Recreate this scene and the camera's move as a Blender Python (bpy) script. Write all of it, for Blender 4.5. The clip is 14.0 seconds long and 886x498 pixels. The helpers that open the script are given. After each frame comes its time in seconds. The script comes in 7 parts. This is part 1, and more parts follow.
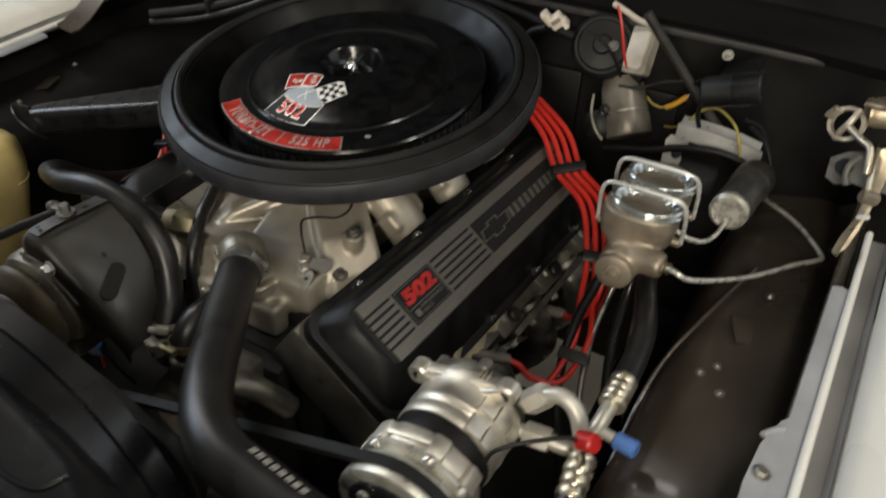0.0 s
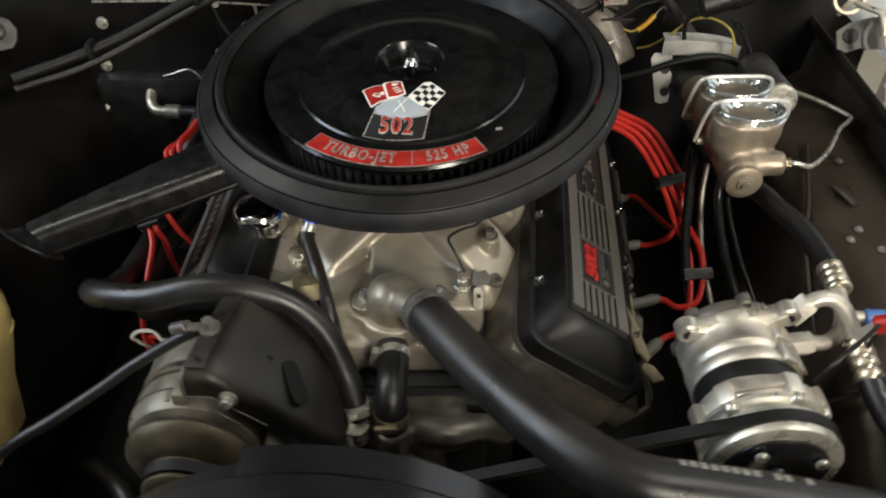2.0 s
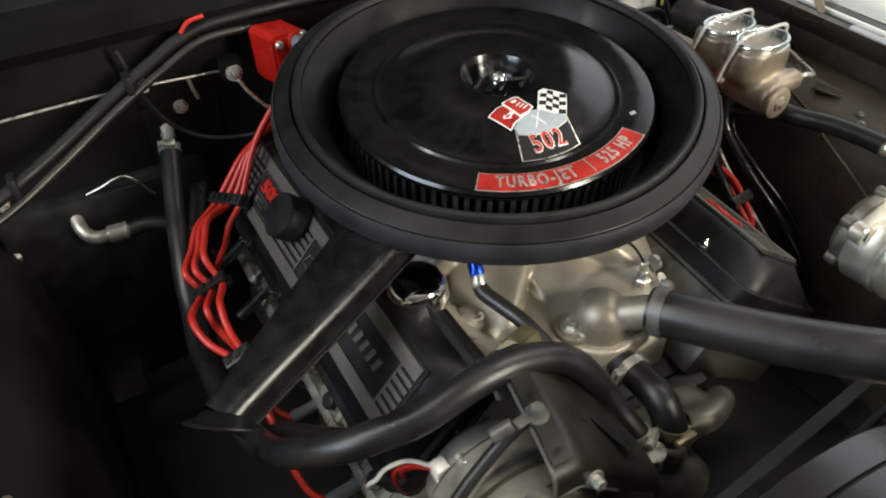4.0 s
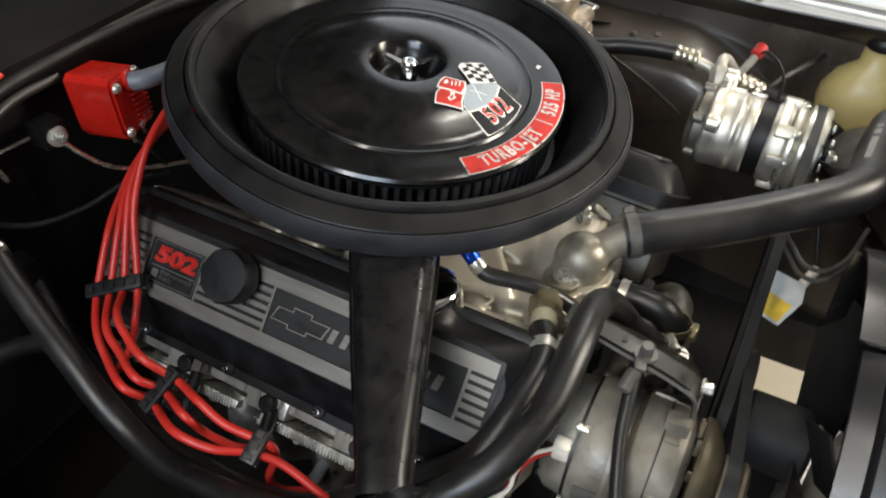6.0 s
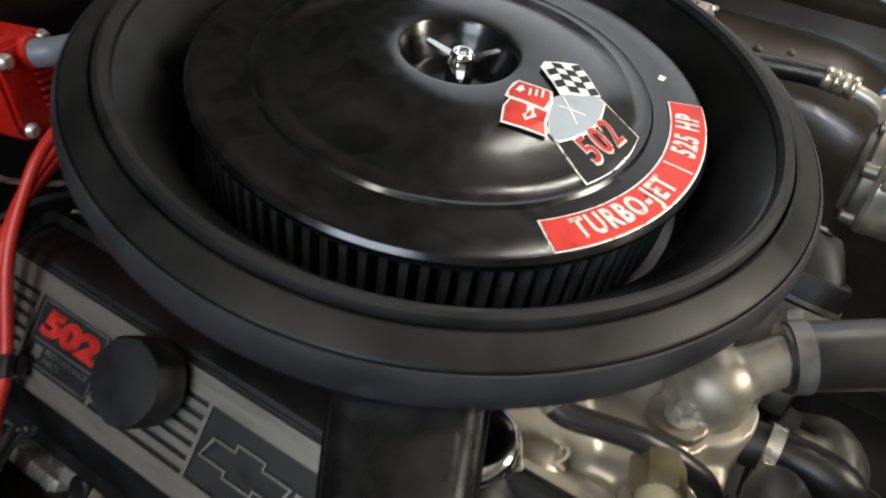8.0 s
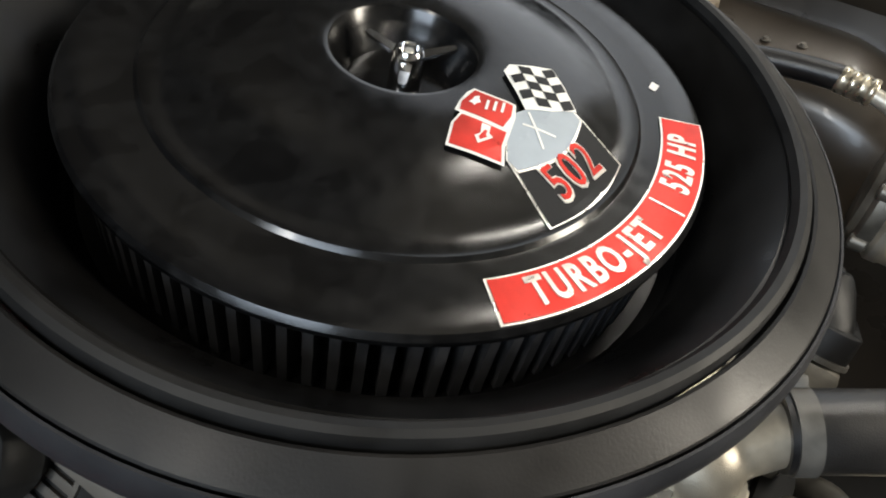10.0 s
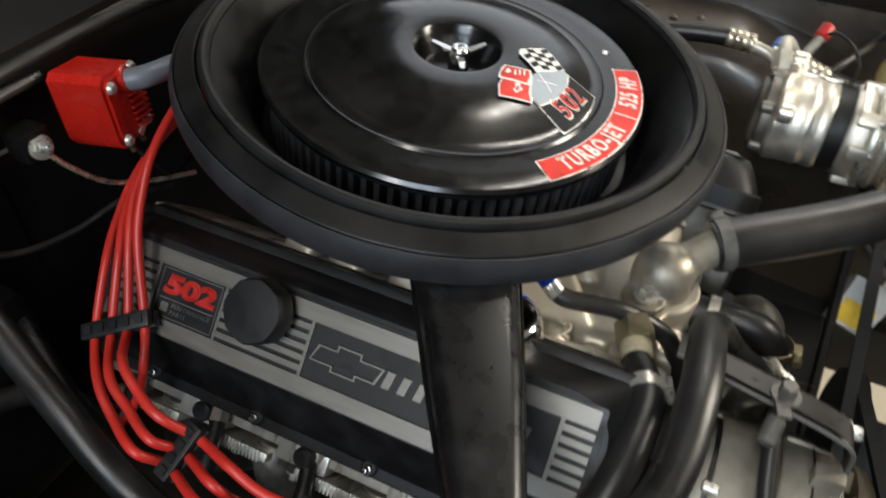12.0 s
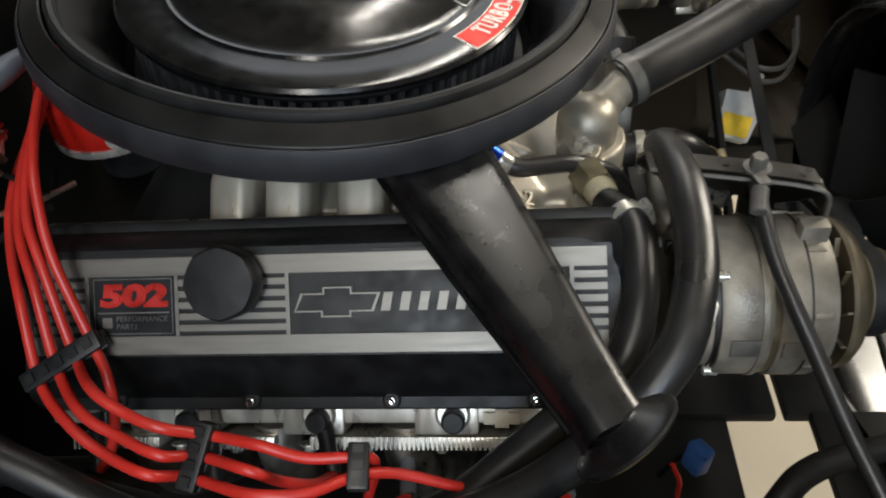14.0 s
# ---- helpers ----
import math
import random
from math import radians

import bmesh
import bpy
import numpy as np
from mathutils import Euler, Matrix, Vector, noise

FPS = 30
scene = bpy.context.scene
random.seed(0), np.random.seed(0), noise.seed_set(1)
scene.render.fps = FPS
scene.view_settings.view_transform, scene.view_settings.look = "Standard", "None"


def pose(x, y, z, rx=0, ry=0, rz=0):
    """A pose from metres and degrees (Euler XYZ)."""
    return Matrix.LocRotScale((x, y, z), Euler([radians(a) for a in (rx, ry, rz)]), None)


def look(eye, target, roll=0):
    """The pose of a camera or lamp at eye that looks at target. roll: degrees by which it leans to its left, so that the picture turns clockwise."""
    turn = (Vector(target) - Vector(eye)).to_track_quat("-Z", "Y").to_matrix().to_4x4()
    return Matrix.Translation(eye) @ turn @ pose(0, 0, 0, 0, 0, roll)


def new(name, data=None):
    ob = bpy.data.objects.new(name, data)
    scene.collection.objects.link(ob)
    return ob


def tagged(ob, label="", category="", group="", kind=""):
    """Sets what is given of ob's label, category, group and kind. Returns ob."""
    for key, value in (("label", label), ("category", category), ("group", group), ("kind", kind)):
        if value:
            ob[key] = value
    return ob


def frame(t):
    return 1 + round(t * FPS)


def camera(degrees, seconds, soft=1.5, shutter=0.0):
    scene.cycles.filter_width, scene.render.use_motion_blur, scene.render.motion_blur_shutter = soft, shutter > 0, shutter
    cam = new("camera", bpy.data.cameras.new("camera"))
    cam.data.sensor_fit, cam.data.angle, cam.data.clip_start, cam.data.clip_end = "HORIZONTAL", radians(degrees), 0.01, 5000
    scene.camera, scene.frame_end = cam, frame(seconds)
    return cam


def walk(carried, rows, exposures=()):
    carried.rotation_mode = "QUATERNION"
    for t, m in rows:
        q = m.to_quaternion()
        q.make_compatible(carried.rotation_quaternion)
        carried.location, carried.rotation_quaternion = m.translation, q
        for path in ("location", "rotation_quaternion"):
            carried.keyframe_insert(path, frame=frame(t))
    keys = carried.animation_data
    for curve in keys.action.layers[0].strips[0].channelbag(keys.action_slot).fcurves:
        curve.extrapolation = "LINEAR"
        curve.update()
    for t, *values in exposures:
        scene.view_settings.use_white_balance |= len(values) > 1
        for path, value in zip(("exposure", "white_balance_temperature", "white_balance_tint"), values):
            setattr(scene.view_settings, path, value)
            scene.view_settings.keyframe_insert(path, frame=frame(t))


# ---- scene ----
cam = camera(64.0, 14.0, 1.9, 0.5)
EXPO = [(0, -0.85), (1.0, -0.68), (2.0, -0.4), (3, -0.18), (5.3, -0.02), (8.5, -0.05), (14, -0.1)]
PATH = [
    (0, (0.5504, -0.7288, 0.4013), (-0.1829, 0.6462, -0.8523), 1.85),
    (0.5, (0.4349, -0.7758, 0.3952), (-0.1286, 0.5999, -0.9428), 2.35),
    (1, (0.3039, -0.7712, 0.3870), (-0.1215, 0.6742, -0.9283), 0.99),
    (1.5, (0.2019, -0.7741, 0.3807), (-0.0109, 0.7003, -0.9538), 2.20),
    (2, (0.0548, -0.8013, 0.3944), (0.0322, 0.7001, -0.9267), -0.85),
    (2.5, (-0.0512, -0.8024, 0.3910), (0.0870, 0.6884, -0.9350), -1.99),
    (3, (-0.1704, -0.7368, 0.3765), (0.1257, 0.7379, -0.9417), -3.52),
    (3.2, (-0.2190, -0.7087, 0.3758), (0.1501, 0.7610, -0.9295), -3.76),
    (5.3, (-0.5892, -0.4576, 0.3819), (0.5588, 0.4803, -0.9606), -0.92),
    (5.5, (-0.5943, -0.4294, 0.3798), (0.5974, 0.4513, -0.9634), -0.89),
    (6, (-0.6125, -0.3637, 0.3696), (0.6906, 0.3259, -0.9818), 0.34),
    (6.5, (-0.6143, -0.3107, 0.3370), (0.6866, 0.3092, -1.0499), -2.24),
    (7, (-0.5433, -0.2806, 0.2805), (0.7675, 0.4013, -1.0674), -0.99),
    (7.5, (-0.4653, -0.2411, 0.2371), (0.8190, 0.5269, -1.0898), 0.70),
    (8, (-0.3918, -0.2238, 0.2150), (0.8943, 0.5464, -1.1090), 3.13),
    (8.5, (-0.3318, -0.2118, 0.2025), (0.9226, 0.5512, -1.1556), 3.23),
    (8.7, (-0.3149, -0.2206, 0.2029), (0.9027, 0.5683, -1.1738), 2.87),
    (10.8, (-0.2919, -0.1879, 0.1833), (0.9716, 0.4915, -1.2103), 7.23),
    (11, (-0.3253, -0.1937, 0.2196), (0.9154, 0.5144, -1.1801), 6.32),
    (11.5, (-0.4572, -0.2247, 0.2856), (0.8035, 0.4754, -1.1003), 4.51),
    (12, (-0.5585, -0.2453, 0.3035), (0.7694, 0.3901, -1.0503), 0.17),
    (12.5, (-0.5780, -0.2173, 0.2688), (0.7445, 0.3103, -1.1357), -7.69),
    (13, (-0.5641, -0.1820, 0.2276), (0.7606, 0.2034, -1.2204), -11.14),
    (13.5, (-0.5771, -0.1688, 0.2233), (0.7577, 0.1389, -1.2340), -9.67),
    (14, (-0.6140, -0.1551, 0.2454), (0.7830, 0.0607, -1.1695), -7.80),
]
walk(cam, [(t, look(eye, target, roll)) for t, eye, target, roll in PATH], EXPO)

# world and lamps
world = bpy.data.worlds.new("garage_air")
scene.world = world
world.use_nodes = True
world.node_tree.nodes["Background"].inputs[0].default_value = (0.75, 0.85, 1.0, 1)
world.node_tree.nodes["Background"].inputs[1].default_value = 0.02


def area(name, eye, target, sx, sy, watts, colour):
    d = bpy.data.lights.new(name, "AREA")
    d.shape, d.size, d.size_y, d.energy, d.color = "RECTANGLE", sx, sy, watts, colour
    ob = new(name, d)
    ob.matrix_world = look(eye, target)
    return ob


area("west_tube", (-1.25, 0.0, 1.95), (0.15, 0.0, -0.2), 0.14, 2.4, 36, (1.0, 0.95, 0.86))
area("east_tube", (1.5, -0.4, 1.95), (0.3, -0.1, -0.2), 0.14, 1.6, 30, (1.0, 0.95, 0.86))
area("front_lamp", (0.95, -2.3, 0.8), (0.3, -0.1, -0.2), 0.5, 1.3, 92, (1.0, 0.92, 0.78))
area("east_daylight", (2.9, 1.0, 1.3), (0, 0, -0.1), 3.0, 1.9, 26, (0.86, 0.92, 1.0))
area("west_daylight", (-2.6, -0.45, 1.35), (0, -0.2, -0.1), 1.5, 1.1, 62, (0.72, 0.85, 1.0))


# ---- materials ----
def mat(name, colour, rough=0.5, metal=0.0, var=0.25, scale=40.0, bump=0.0, bump_scale=300.0, rough_var=0.15, dust=0.0, dust_colour=(0.16, 0.14, 0.11), coat=0.0, stretch=None, spec=0.5, edge=(0.5, 0.75)):
    m = bpy.data.materials.new(name)
    m.use_nodes = True
    nt = m.node_tree
    n, l = nt.nodes, nt.links
    b = n["Principled BSDF"]
    tc = n.new("ShaderNodeTexCoord")
    mp = n.new("ShaderNodeMapping")
    if stretch:
        mp.inputs["Scale"].default_value = stretch
    l.new(tc.outputs["Object"], mp.inputs[0])
    big = n.new("ShaderNodeTexNoise")
    big.inputs["Scale"].default_value, big.inputs["Detail"].default_value = scale, 6
    fine = n.new("ShaderNodeTexNoise")
    fine.inputs["Scale"].default_value, fine.inputs["Detail"].default_value = bump_scale, 3
    l.new(mp.outputs[0], big.inputs[0])
    l.new(mp.outputs[0], fine.inputs[0])
    ramp = n.new("ShaderNodeMapRange")
    ramp.inputs[1].default_value, ramp.inputs[2].default_value = 0.3, 0.7
    ramp.inputs[3].default_value, ramp.inputs[4].default_value = 1 - var, 1 + var
    l.new(big.outputs[0], ramp.inputs[0])
    mul = n.new("ShaderNodeVectorMath")
    mul.operation = "SCALE"
    mul.inputs[0].default_value = colour
    l.new(ramp.outputs[0], mul.inputs["Scale"])
    out = mul.outputs[0]
    if dust:
        d = n.new("ShaderNodeTexNoise")
        d.inputs["Scale"].default_value, d.inputs["Detail"].default_value = scale * 0.35, 8
        l.new(tc.outputs["Object"], d.inputs[0])
        dr = n.new("ShaderNodeMapRange")
        dr.inputs[1].default_value, dr.inputs[2].default_value = edge
        dr.inputs[3].default_value, dr.inputs[4].default_value = 0.0, dust
        l.new(d.outputs[0], dr.inputs[0])
        mix = n.new("ShaderNodeMix")
        mix.data_type = "RGBA"
        l.new(dr.outputs[0], mix.inputs["Factor"])
        l.new(out, mix.inputs["A"])
        mix.inputs["B"].default_value = (*dust_colour, 1)
        out = mix.outputs["Result"]
    l.new(out, b.inputs["Base Color"])
    rr = n.new("ShaderNodeMapRange")
    rr.inputs[1].default_value, rr.inputs[2].default_value = 0.3, 0.7
    rr.inputs[3].default_value, rr.inputs[4].default_value = max(0.02, rough - rough_var), min(1, rough + rough_var)
    l.new(big.outputs[0], rr.inputs[0])
    l.new(rr.outputs[0], b.inputs["Roughness"])
    b.inputs["Metallic"].default_value = metal
    b.inputs["Coat Weight"].default_value = coat
    b.inputs["Specular IOR Level"].default_value = spec
    if bump:
        bp = n.new("ShaderNodeBump")
        bp.inputs["Strength"].default_value, bp.inputs["Distance"].default_value = bump, 0.001
        l.new(fine.outputs[0], bp.inputs["Height"])
        l.new(bp.outputs[0], b.inputs["Normal"])
    return m


M = {}
M["lid_black"] = mat("gloss_black_paint", (0.0052, 0.0052, 0.0054), 0.19, var=0.25, scale=95, rough_var=0.05, dust=0.8, dust_colour=(0.0022, 0.0022, 0.0024), bump=0.03, bump_scale=500, edge=(0.53, 0.57))
M["pan_black"] = mat("black_pan_paint", (0.0030, 0.0029, 0.0029), 0.40, var=0.3, scale=20, dust=0.02, spec=0.2)
# seal face darkened for shade, band lifted and blued for daylight; dust kept
M["seal_black"] = mat("shaded_seal_rubber", (0.0060, 0.0058, 0.0058), 0.45, var=0.3, scale=24, rough_var=0.12, dust=0.34, dust_colour=(0.026, 0.024, 0.022), bump=0.08, bump_scale=700, edge=(0.5, 0.62), spec=0.26)
M["seal"] = mat("daylit_seal_rubber", (0.0195, 0.0202, 0.0230), 0.50, var=0.3, scale=24, rough_var=0.12, dust=0.30, dust_colour=(0.034, 0.034, 0.037), bump=0.08, bump_scale=700, edge=(0.5, 0.62), spec=0.28)
M["filter"] = mat("filter_paper_black", (0.027, 0.027, 0.029), 0.55, var=0.3, scale=60)
M["rubber"] = mat("black_hose_rubber", (0.0125, 0.0122, 0.0124), 0.35, var=0.35, scale=22, rough_var=0.10, dust=0.30, dust_colour=(0.045, 0.039, 0.033), bump=0.2, bump_scale=900, edge=(0.5, 0.66))
M["rubber_matt"] = mat("matt_black_rubber", (0.0065, 0.0065, 0.0066), 0.55, var=0.3, scale=30, dust=0.06, dust_colour=(0.05, 0.047, 0.04), bump=0.1, spec=0.35)
M["cover_black"] = mat("crinkle_black_paint", (0.0058, 0.0058, 0.0062), 0.48, var=0.25, scale=30, dust=0.06, dust_colour=(0.05, 0.046, 0.04), bump=0.25, bump_scale=1400, spec=0.33)
M["panel"] = mat("brushed_cover_metal", (0.182, 0.170, 0.150), 0.47, metal=0.75, var=0.09, scale=60, stretch=(4, 0.4, 4), rough_var=0.06, bump=0.04, bump_scale=800)
M["panel_dark"] = mat("dark_panel_recess", (0.010, 0.0096, 0.0092), 0.5, var=0.2, scale=50, spec=0.35)
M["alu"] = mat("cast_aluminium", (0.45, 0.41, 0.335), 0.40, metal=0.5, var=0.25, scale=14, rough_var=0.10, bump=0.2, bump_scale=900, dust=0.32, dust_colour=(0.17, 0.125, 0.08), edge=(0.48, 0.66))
M["alu_rough"] = mat("dull_sandcast_aluminium", (0.31, 0.28, 0.225), 0.46, metal=0.5, var=0.3, scale=30, bump=0.2, bump_scale=900, dust=0.5, dust_colour=(0.11, 0.082, 0.05), edge=(0.48, 0.65))
M["alu_bright"] = mat("pale_cast_aluminium", (0.56, 0.535, 0.47), 0.42, metal=0.5, var=0.2, scale=35, bump=0.25, bump_scale=420, dust=0.3, dust_colour=(0.24, 0.20, 0.14))
M["alt"] = mat("alternator_aluminium", (0.225, 0.205, 0.168), 0.5, metal=0.4, var=0.35, scale=35, bump=0.3, bump_scale=500, dust=0.6, dust_colour=(0.10, 0.075, 0.045), edge=(0.47, 0.60))
M["chrome"] = mat("chrome", (0.72, 0.72, 0.72), 0.12, metal=1.0, var=0.05, rough_var=0.04)
M["zinc"] = mat("zinc_plated_steel", (0.56, 0.545, 0.49), 0.32, metal=0.7, var=0.2, scale=80, dust=0.2, dust_colour=(0.2, 0.16, 0.1))
M["steel"] = mat("dull_steel", (0.36, 0.34, 0.31), 0.4, metal=0.9, var=0.3, scale=60, dust=0.2)
M["cap_metal"] = mat("stamped_bright_lid", (0.64, 0.68, 0.67), 0.16, metal=0.9, var=0.06, scale=60, rough_var=0.03)
M["mc"] = mat("bronze_zinc_casting", (0.29, 0.245, 0.19), 0.42, metal=0.6, var=0.28, scale=28, bump=0.3, bump_scale=500, dust=0.35, dust_colour=(0.13, 0.09, 0.05))
M["brass"] = mat("dull_brass", (0.24, 0.205, 0.12), 0.42, metal=0.8, var=0.3, scale=60, dust=0.4, dust_colour=(0.10, 0.08, 0.05))
M["wire_red"] = mat("red_silicone", (0.50, 0.024, 0.016), 0.40, var=0.14, scale=30, rough_var=0.06, dust=0.08)
M["coil_red"] = mat("red_glossy_plastic", (0.46, 0.014, 0.008), 0.3, var=0.12, scale=20, coat=0.2)
M["cap_red"] = mat("red_valve_cap", (0.40, 0.014, 0.012), 0.35)
M["cap_blue"] = mat("blue_valve_cap", (0.07, 0.16, 0.42), 0.4)
M["blue"] = mat("blue_anodised", (0.01, 0.06, 0.50), 0.22, metal=0.8)
M["boot_grey"] = mat("grey_boot_rubber", (0.13, 0.14, 0.16), 0.45, var=0.15)
M["boot_tan"] = mat("dusty_plug_boot", (0.16, 0.15, 0.13), 0.55, var=0.2)
M["black_plastic"] = mat("black_plastic", (0.008, 0.008, 0.0085), 0.42, var=0.25, scale=30, dust=0.06)
M["shroud"] = mat("black_shroud_plastic", (0.009, 0.009, 0.0102), 0.27, var=0.3, scale=14, dust=0.2, dust_colour=(0.032, 0.031, 0.030), rough_var=0.08, spec=0.6)
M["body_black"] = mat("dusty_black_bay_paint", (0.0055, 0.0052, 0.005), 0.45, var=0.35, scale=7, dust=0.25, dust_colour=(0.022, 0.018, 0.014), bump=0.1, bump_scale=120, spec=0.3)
# worn brown liner; base also lifted to carry the housing's sheen
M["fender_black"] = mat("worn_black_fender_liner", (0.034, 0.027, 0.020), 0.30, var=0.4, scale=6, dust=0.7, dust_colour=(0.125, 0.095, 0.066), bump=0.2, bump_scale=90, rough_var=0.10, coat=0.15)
M["white_paint"] = mat("cream_white_body_paint", (0.82, 0.80, 0.74), 0.28, var=0.05, scale=6, coat=0.3)
M["grey_paint"] = mat("grey_lip_paint", (0.20, 0.198, 0.195), 0.40, var=0.25, scale=10, dust=0.35, dust_colour=(0.10, 0.09, 0.075))
M["wiper"] = mat("grey_motor_case", (0.19, 0.170, 0.142), 0.42, metal=0.4, var=0.3, scale=25, dust=0.4, dust_colour=(0.09, 0.07, 0.05))
M["white_plate"] = mat("galvanised_plate", (0.62, 0.61, 0.58), 0.4, metal=0.3, var=0.15, scale=30, dust=0.2)
M["bottle"] = mat("yellowed_bottle_plastic", (0.52, 0.41, 0.17), 0.40, var=0.24, scale=12, dust=0.75, dust_colour=(0.085, 0.048, 0.014), edge=(0.56, 0.74))
M["copper_belt"] = mat("tan_fan_metal", (0.095, 0.076, 0.047), 0.55, metal=0.4, var=0.3, dust=0.3, dust_colour=(0.10, 0.075, 0.045))
M["floor"] = mat("pale_garage_floor", (0.50, 0.45, 0.36), 0.6, var=0.12, scale=3)
M["room"] = mat("garage_wall", (0.38, 0.37, 0.345), 0.8, var=0.1, scale=2)
M["under"] = mat("dark_chassis", (0.010, 0.010, 0.010), 0.7, var=0.3, scale=10)
M["decal_red"] = mat("red_foil_decal", (0.50, 0.034, 0.025), 0.40, metal=0.45, var=0.22, scale=60, dust=0.12, dust_colour=(0.50, 0.16, 0.12), spec=0.2)
M["decal_silver"] = mat("silver_foil", (0.66, 0.64, 0.60), 0.35, metal=0.75, var=0.15, scale=80, spec=0.25)
M["decal_white"] = mat("white_decal", (0.76, 0.75, 0.71), 0.55, var=0.08, scale=60, spec=0.2)
M["decal_black"] = mat("black_decal", (0.012, 0.012, 0.013), 0.5, spec=0.2)
M["decal_grey"] = mat("blue_grey_decal", (0.33, 0.37, 0.41), 0.55, var=0.1, spec=0.2)
M["yellow"] = mat("yellow_sticker", (0.85, 0.55, 0.03), 0.45)
M["wire_white"] = mat("white_wire", (0.75, 0.68, 0.58), 0.45)
M["wire_yellow"] = mat("yellow_wire", (0.36, 0.29, 0.06), 0.45, var=0.3, scale=80, dust=0.4, dust_colour=(0.16, 0.13, 0.06))
M["braid"] = mat("crimped_silver_ferrule", (0.62, 0.56, 0.44), 0.32, metal=0.9, var=0.3, scale=90)
M["ink"] = mat("grey_hose_print", (0.30, 0.29, 0.26), 0.6, var=0.3, scale=200)
M["bracket"] = mat("worn_black_bracket_steel", (0.014, 0.0125, 0.010), 0.42, var=0.35, scale=30, dust=0.35, dust_colour=(0.036, 0.029, 0.021), spec=0.38, rough_var=0.1, bump=0.12, bump_scale=120)
M["worn_edge"] = mat("worn_grey_steel_edge", (0.11, 0.105, 0.095), 0.48, metal=0.3, var=0.4, scale=40, dust=0.4, dust_colour=(0.05, 0.04, 0.03))
M["glass_wire"] = mat("bright_wire", (0.66, 0.66, 0.64), 0.32, metal=0.45, var=0.1)
M["gasket"] = mat("yellowed_gasket", (0.36, 0.31, 0.20), 0.6, var=0.3, scale=60)
M["pulley"] = mat("pale_zinc_pulley", (0.55, 0.53, 0.46), 0.32, metal=0.65, var=0.15, scale=60)
M["number_red"] = mat("bright_red_foil", (0.40, 0.016, 0.012), 0.36, var=0.2, scale=60)
M["tape_blue"] = mat("blue_connector_plastic", (0.03, 0.09, 0.26), 0.4, var=0.3, scale=60)
M["compressor"] = mat("satin_cast_compressor", (0.66, 0.62, 0.54), 0.42, metal=0.8, var=0.2, scale=35, bump=0.2, bump_scale=420, dust=0.35, dust_colour=(0.22, 0.165, 0.10))
M["seam_grey"] = mat("dusty_grey_black_cowl", (0.028, 0.026, 0.025), 0.5, var=0.3, scale=30, dust=0.3, dust_colour=(0.06, 0.055, 0.05))
M["snorkel"] = mat("satin_black_snorkel", (0.0045, 0.0045, 0.005), 0.30, var=0.3, scale=60, rough_var=0.07, dust=0.6, dust_colour=(0.010, 0.0096, 0.0096), bump=0.03, bump_scale=500, edge=(0.5, 0.56))
M["pipe_dull"] = mat("dull_pipe_metal", (0.40, 0.38, 0.335), 0.38, metal=0.7, var=0.3, scale=50, dust=0.4, dust_colour=(0.10, 0.08, 0.055))
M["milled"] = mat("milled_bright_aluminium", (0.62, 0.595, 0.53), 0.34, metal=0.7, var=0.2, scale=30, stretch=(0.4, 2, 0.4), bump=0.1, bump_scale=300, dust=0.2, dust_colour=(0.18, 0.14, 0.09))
M["worn_steel"] = mat("worn_bright_steel", (0.52, 0.47, 0.38), 0.36, metal=0.7, var=0.3, scale=70, dust=0.4, dust_colour=(0.16, 0.11, 0.06), edge=(0.5, 0.6))
M["hinge_brass"] = mat("bronze_toned_plating", (0.44, 0.37, 0.26), 0.38, metal=0.7, var=0.3, scale=50, dust=0.5, dust_colour=(0.12, 0.08, 0.045), edge=(0.5, 0.65))
M["valve_grey"] = mat("satin_grey_black_valve", (0.032, 0.030, 0.028), 0.42, var=0.3, scale=40, dust=0.3, dust_colour=(0.06, 0.05, 0.036))
M["relay_pale"] = mat("pale_relay_plastic", (0.50, 0.46, 0.39), 0.5, var=0.15, scale=40, dust=0.3, dust_colour=(0.28, 0.23, 0.16))
M["relay_dull"] = mat("dull_beige_plastic", (0.26, 0.235, 0.19), 0.5, var=0.2, scale=40, dust=0.4, dust_colour=(0.12, 0.095, 0.06))
M["splice_orange"] = mat("orange_crimp_sleeve", (0.52, 0.27, 0.02), 0.4, var=0.25, scale=60)
M["rod_black"] = mat("dusty_black_rod", (0.022, 0.020, 0.018), 0.5, var=0.3, scale=40, dust=0.3, dust_colour=(0.05, 0.04, 0.03))
M["apron_grey"] = mat("pale_grey_apron_paint", (0.31, 0.315, 0.33), 0.38, var=0.2, scale=12, dust=0.35, dust_colour=(0.15, 0.14, 0.125), bump=0.1, bump_scale=150)
# stained metal; its dark base also stands for shade on the east head
M["alu_dark"] = mat("darkened_stained_aluminium", (0.15, 0.14, 0.12), 0.42, metal=0.6, var=0.35, scale=40, bump=0.2, bump_scale=500, dust=0.5, dust_colour=(0.05, 0.04, 0.028))
M["brass_dull"] = mat("tarnished_brass", (0.17, 0.145, 0.085), 0.45, metal=0.5, var=0.3, scale=50, dust=0.4, dust_colour=(0.09, 0.07, 0.04))
M["letter_silver"] = mat("dull_silver_lettering", (0.60, 0.55, 0.51), 0.38, metal=0.75, var=0.25, scale=120, dust=0.3, dust_colour=(0.40, 0.20, 0.16), spec=0.2)

M["line_gloss"] = mat("glossy_black_line", (0.010, 0.010, 0.0105), 0.2, var=0.3, scale=40, rough_var=0.08, dust=0.15, dust_colour=(0.045, 0.038, 0.03))

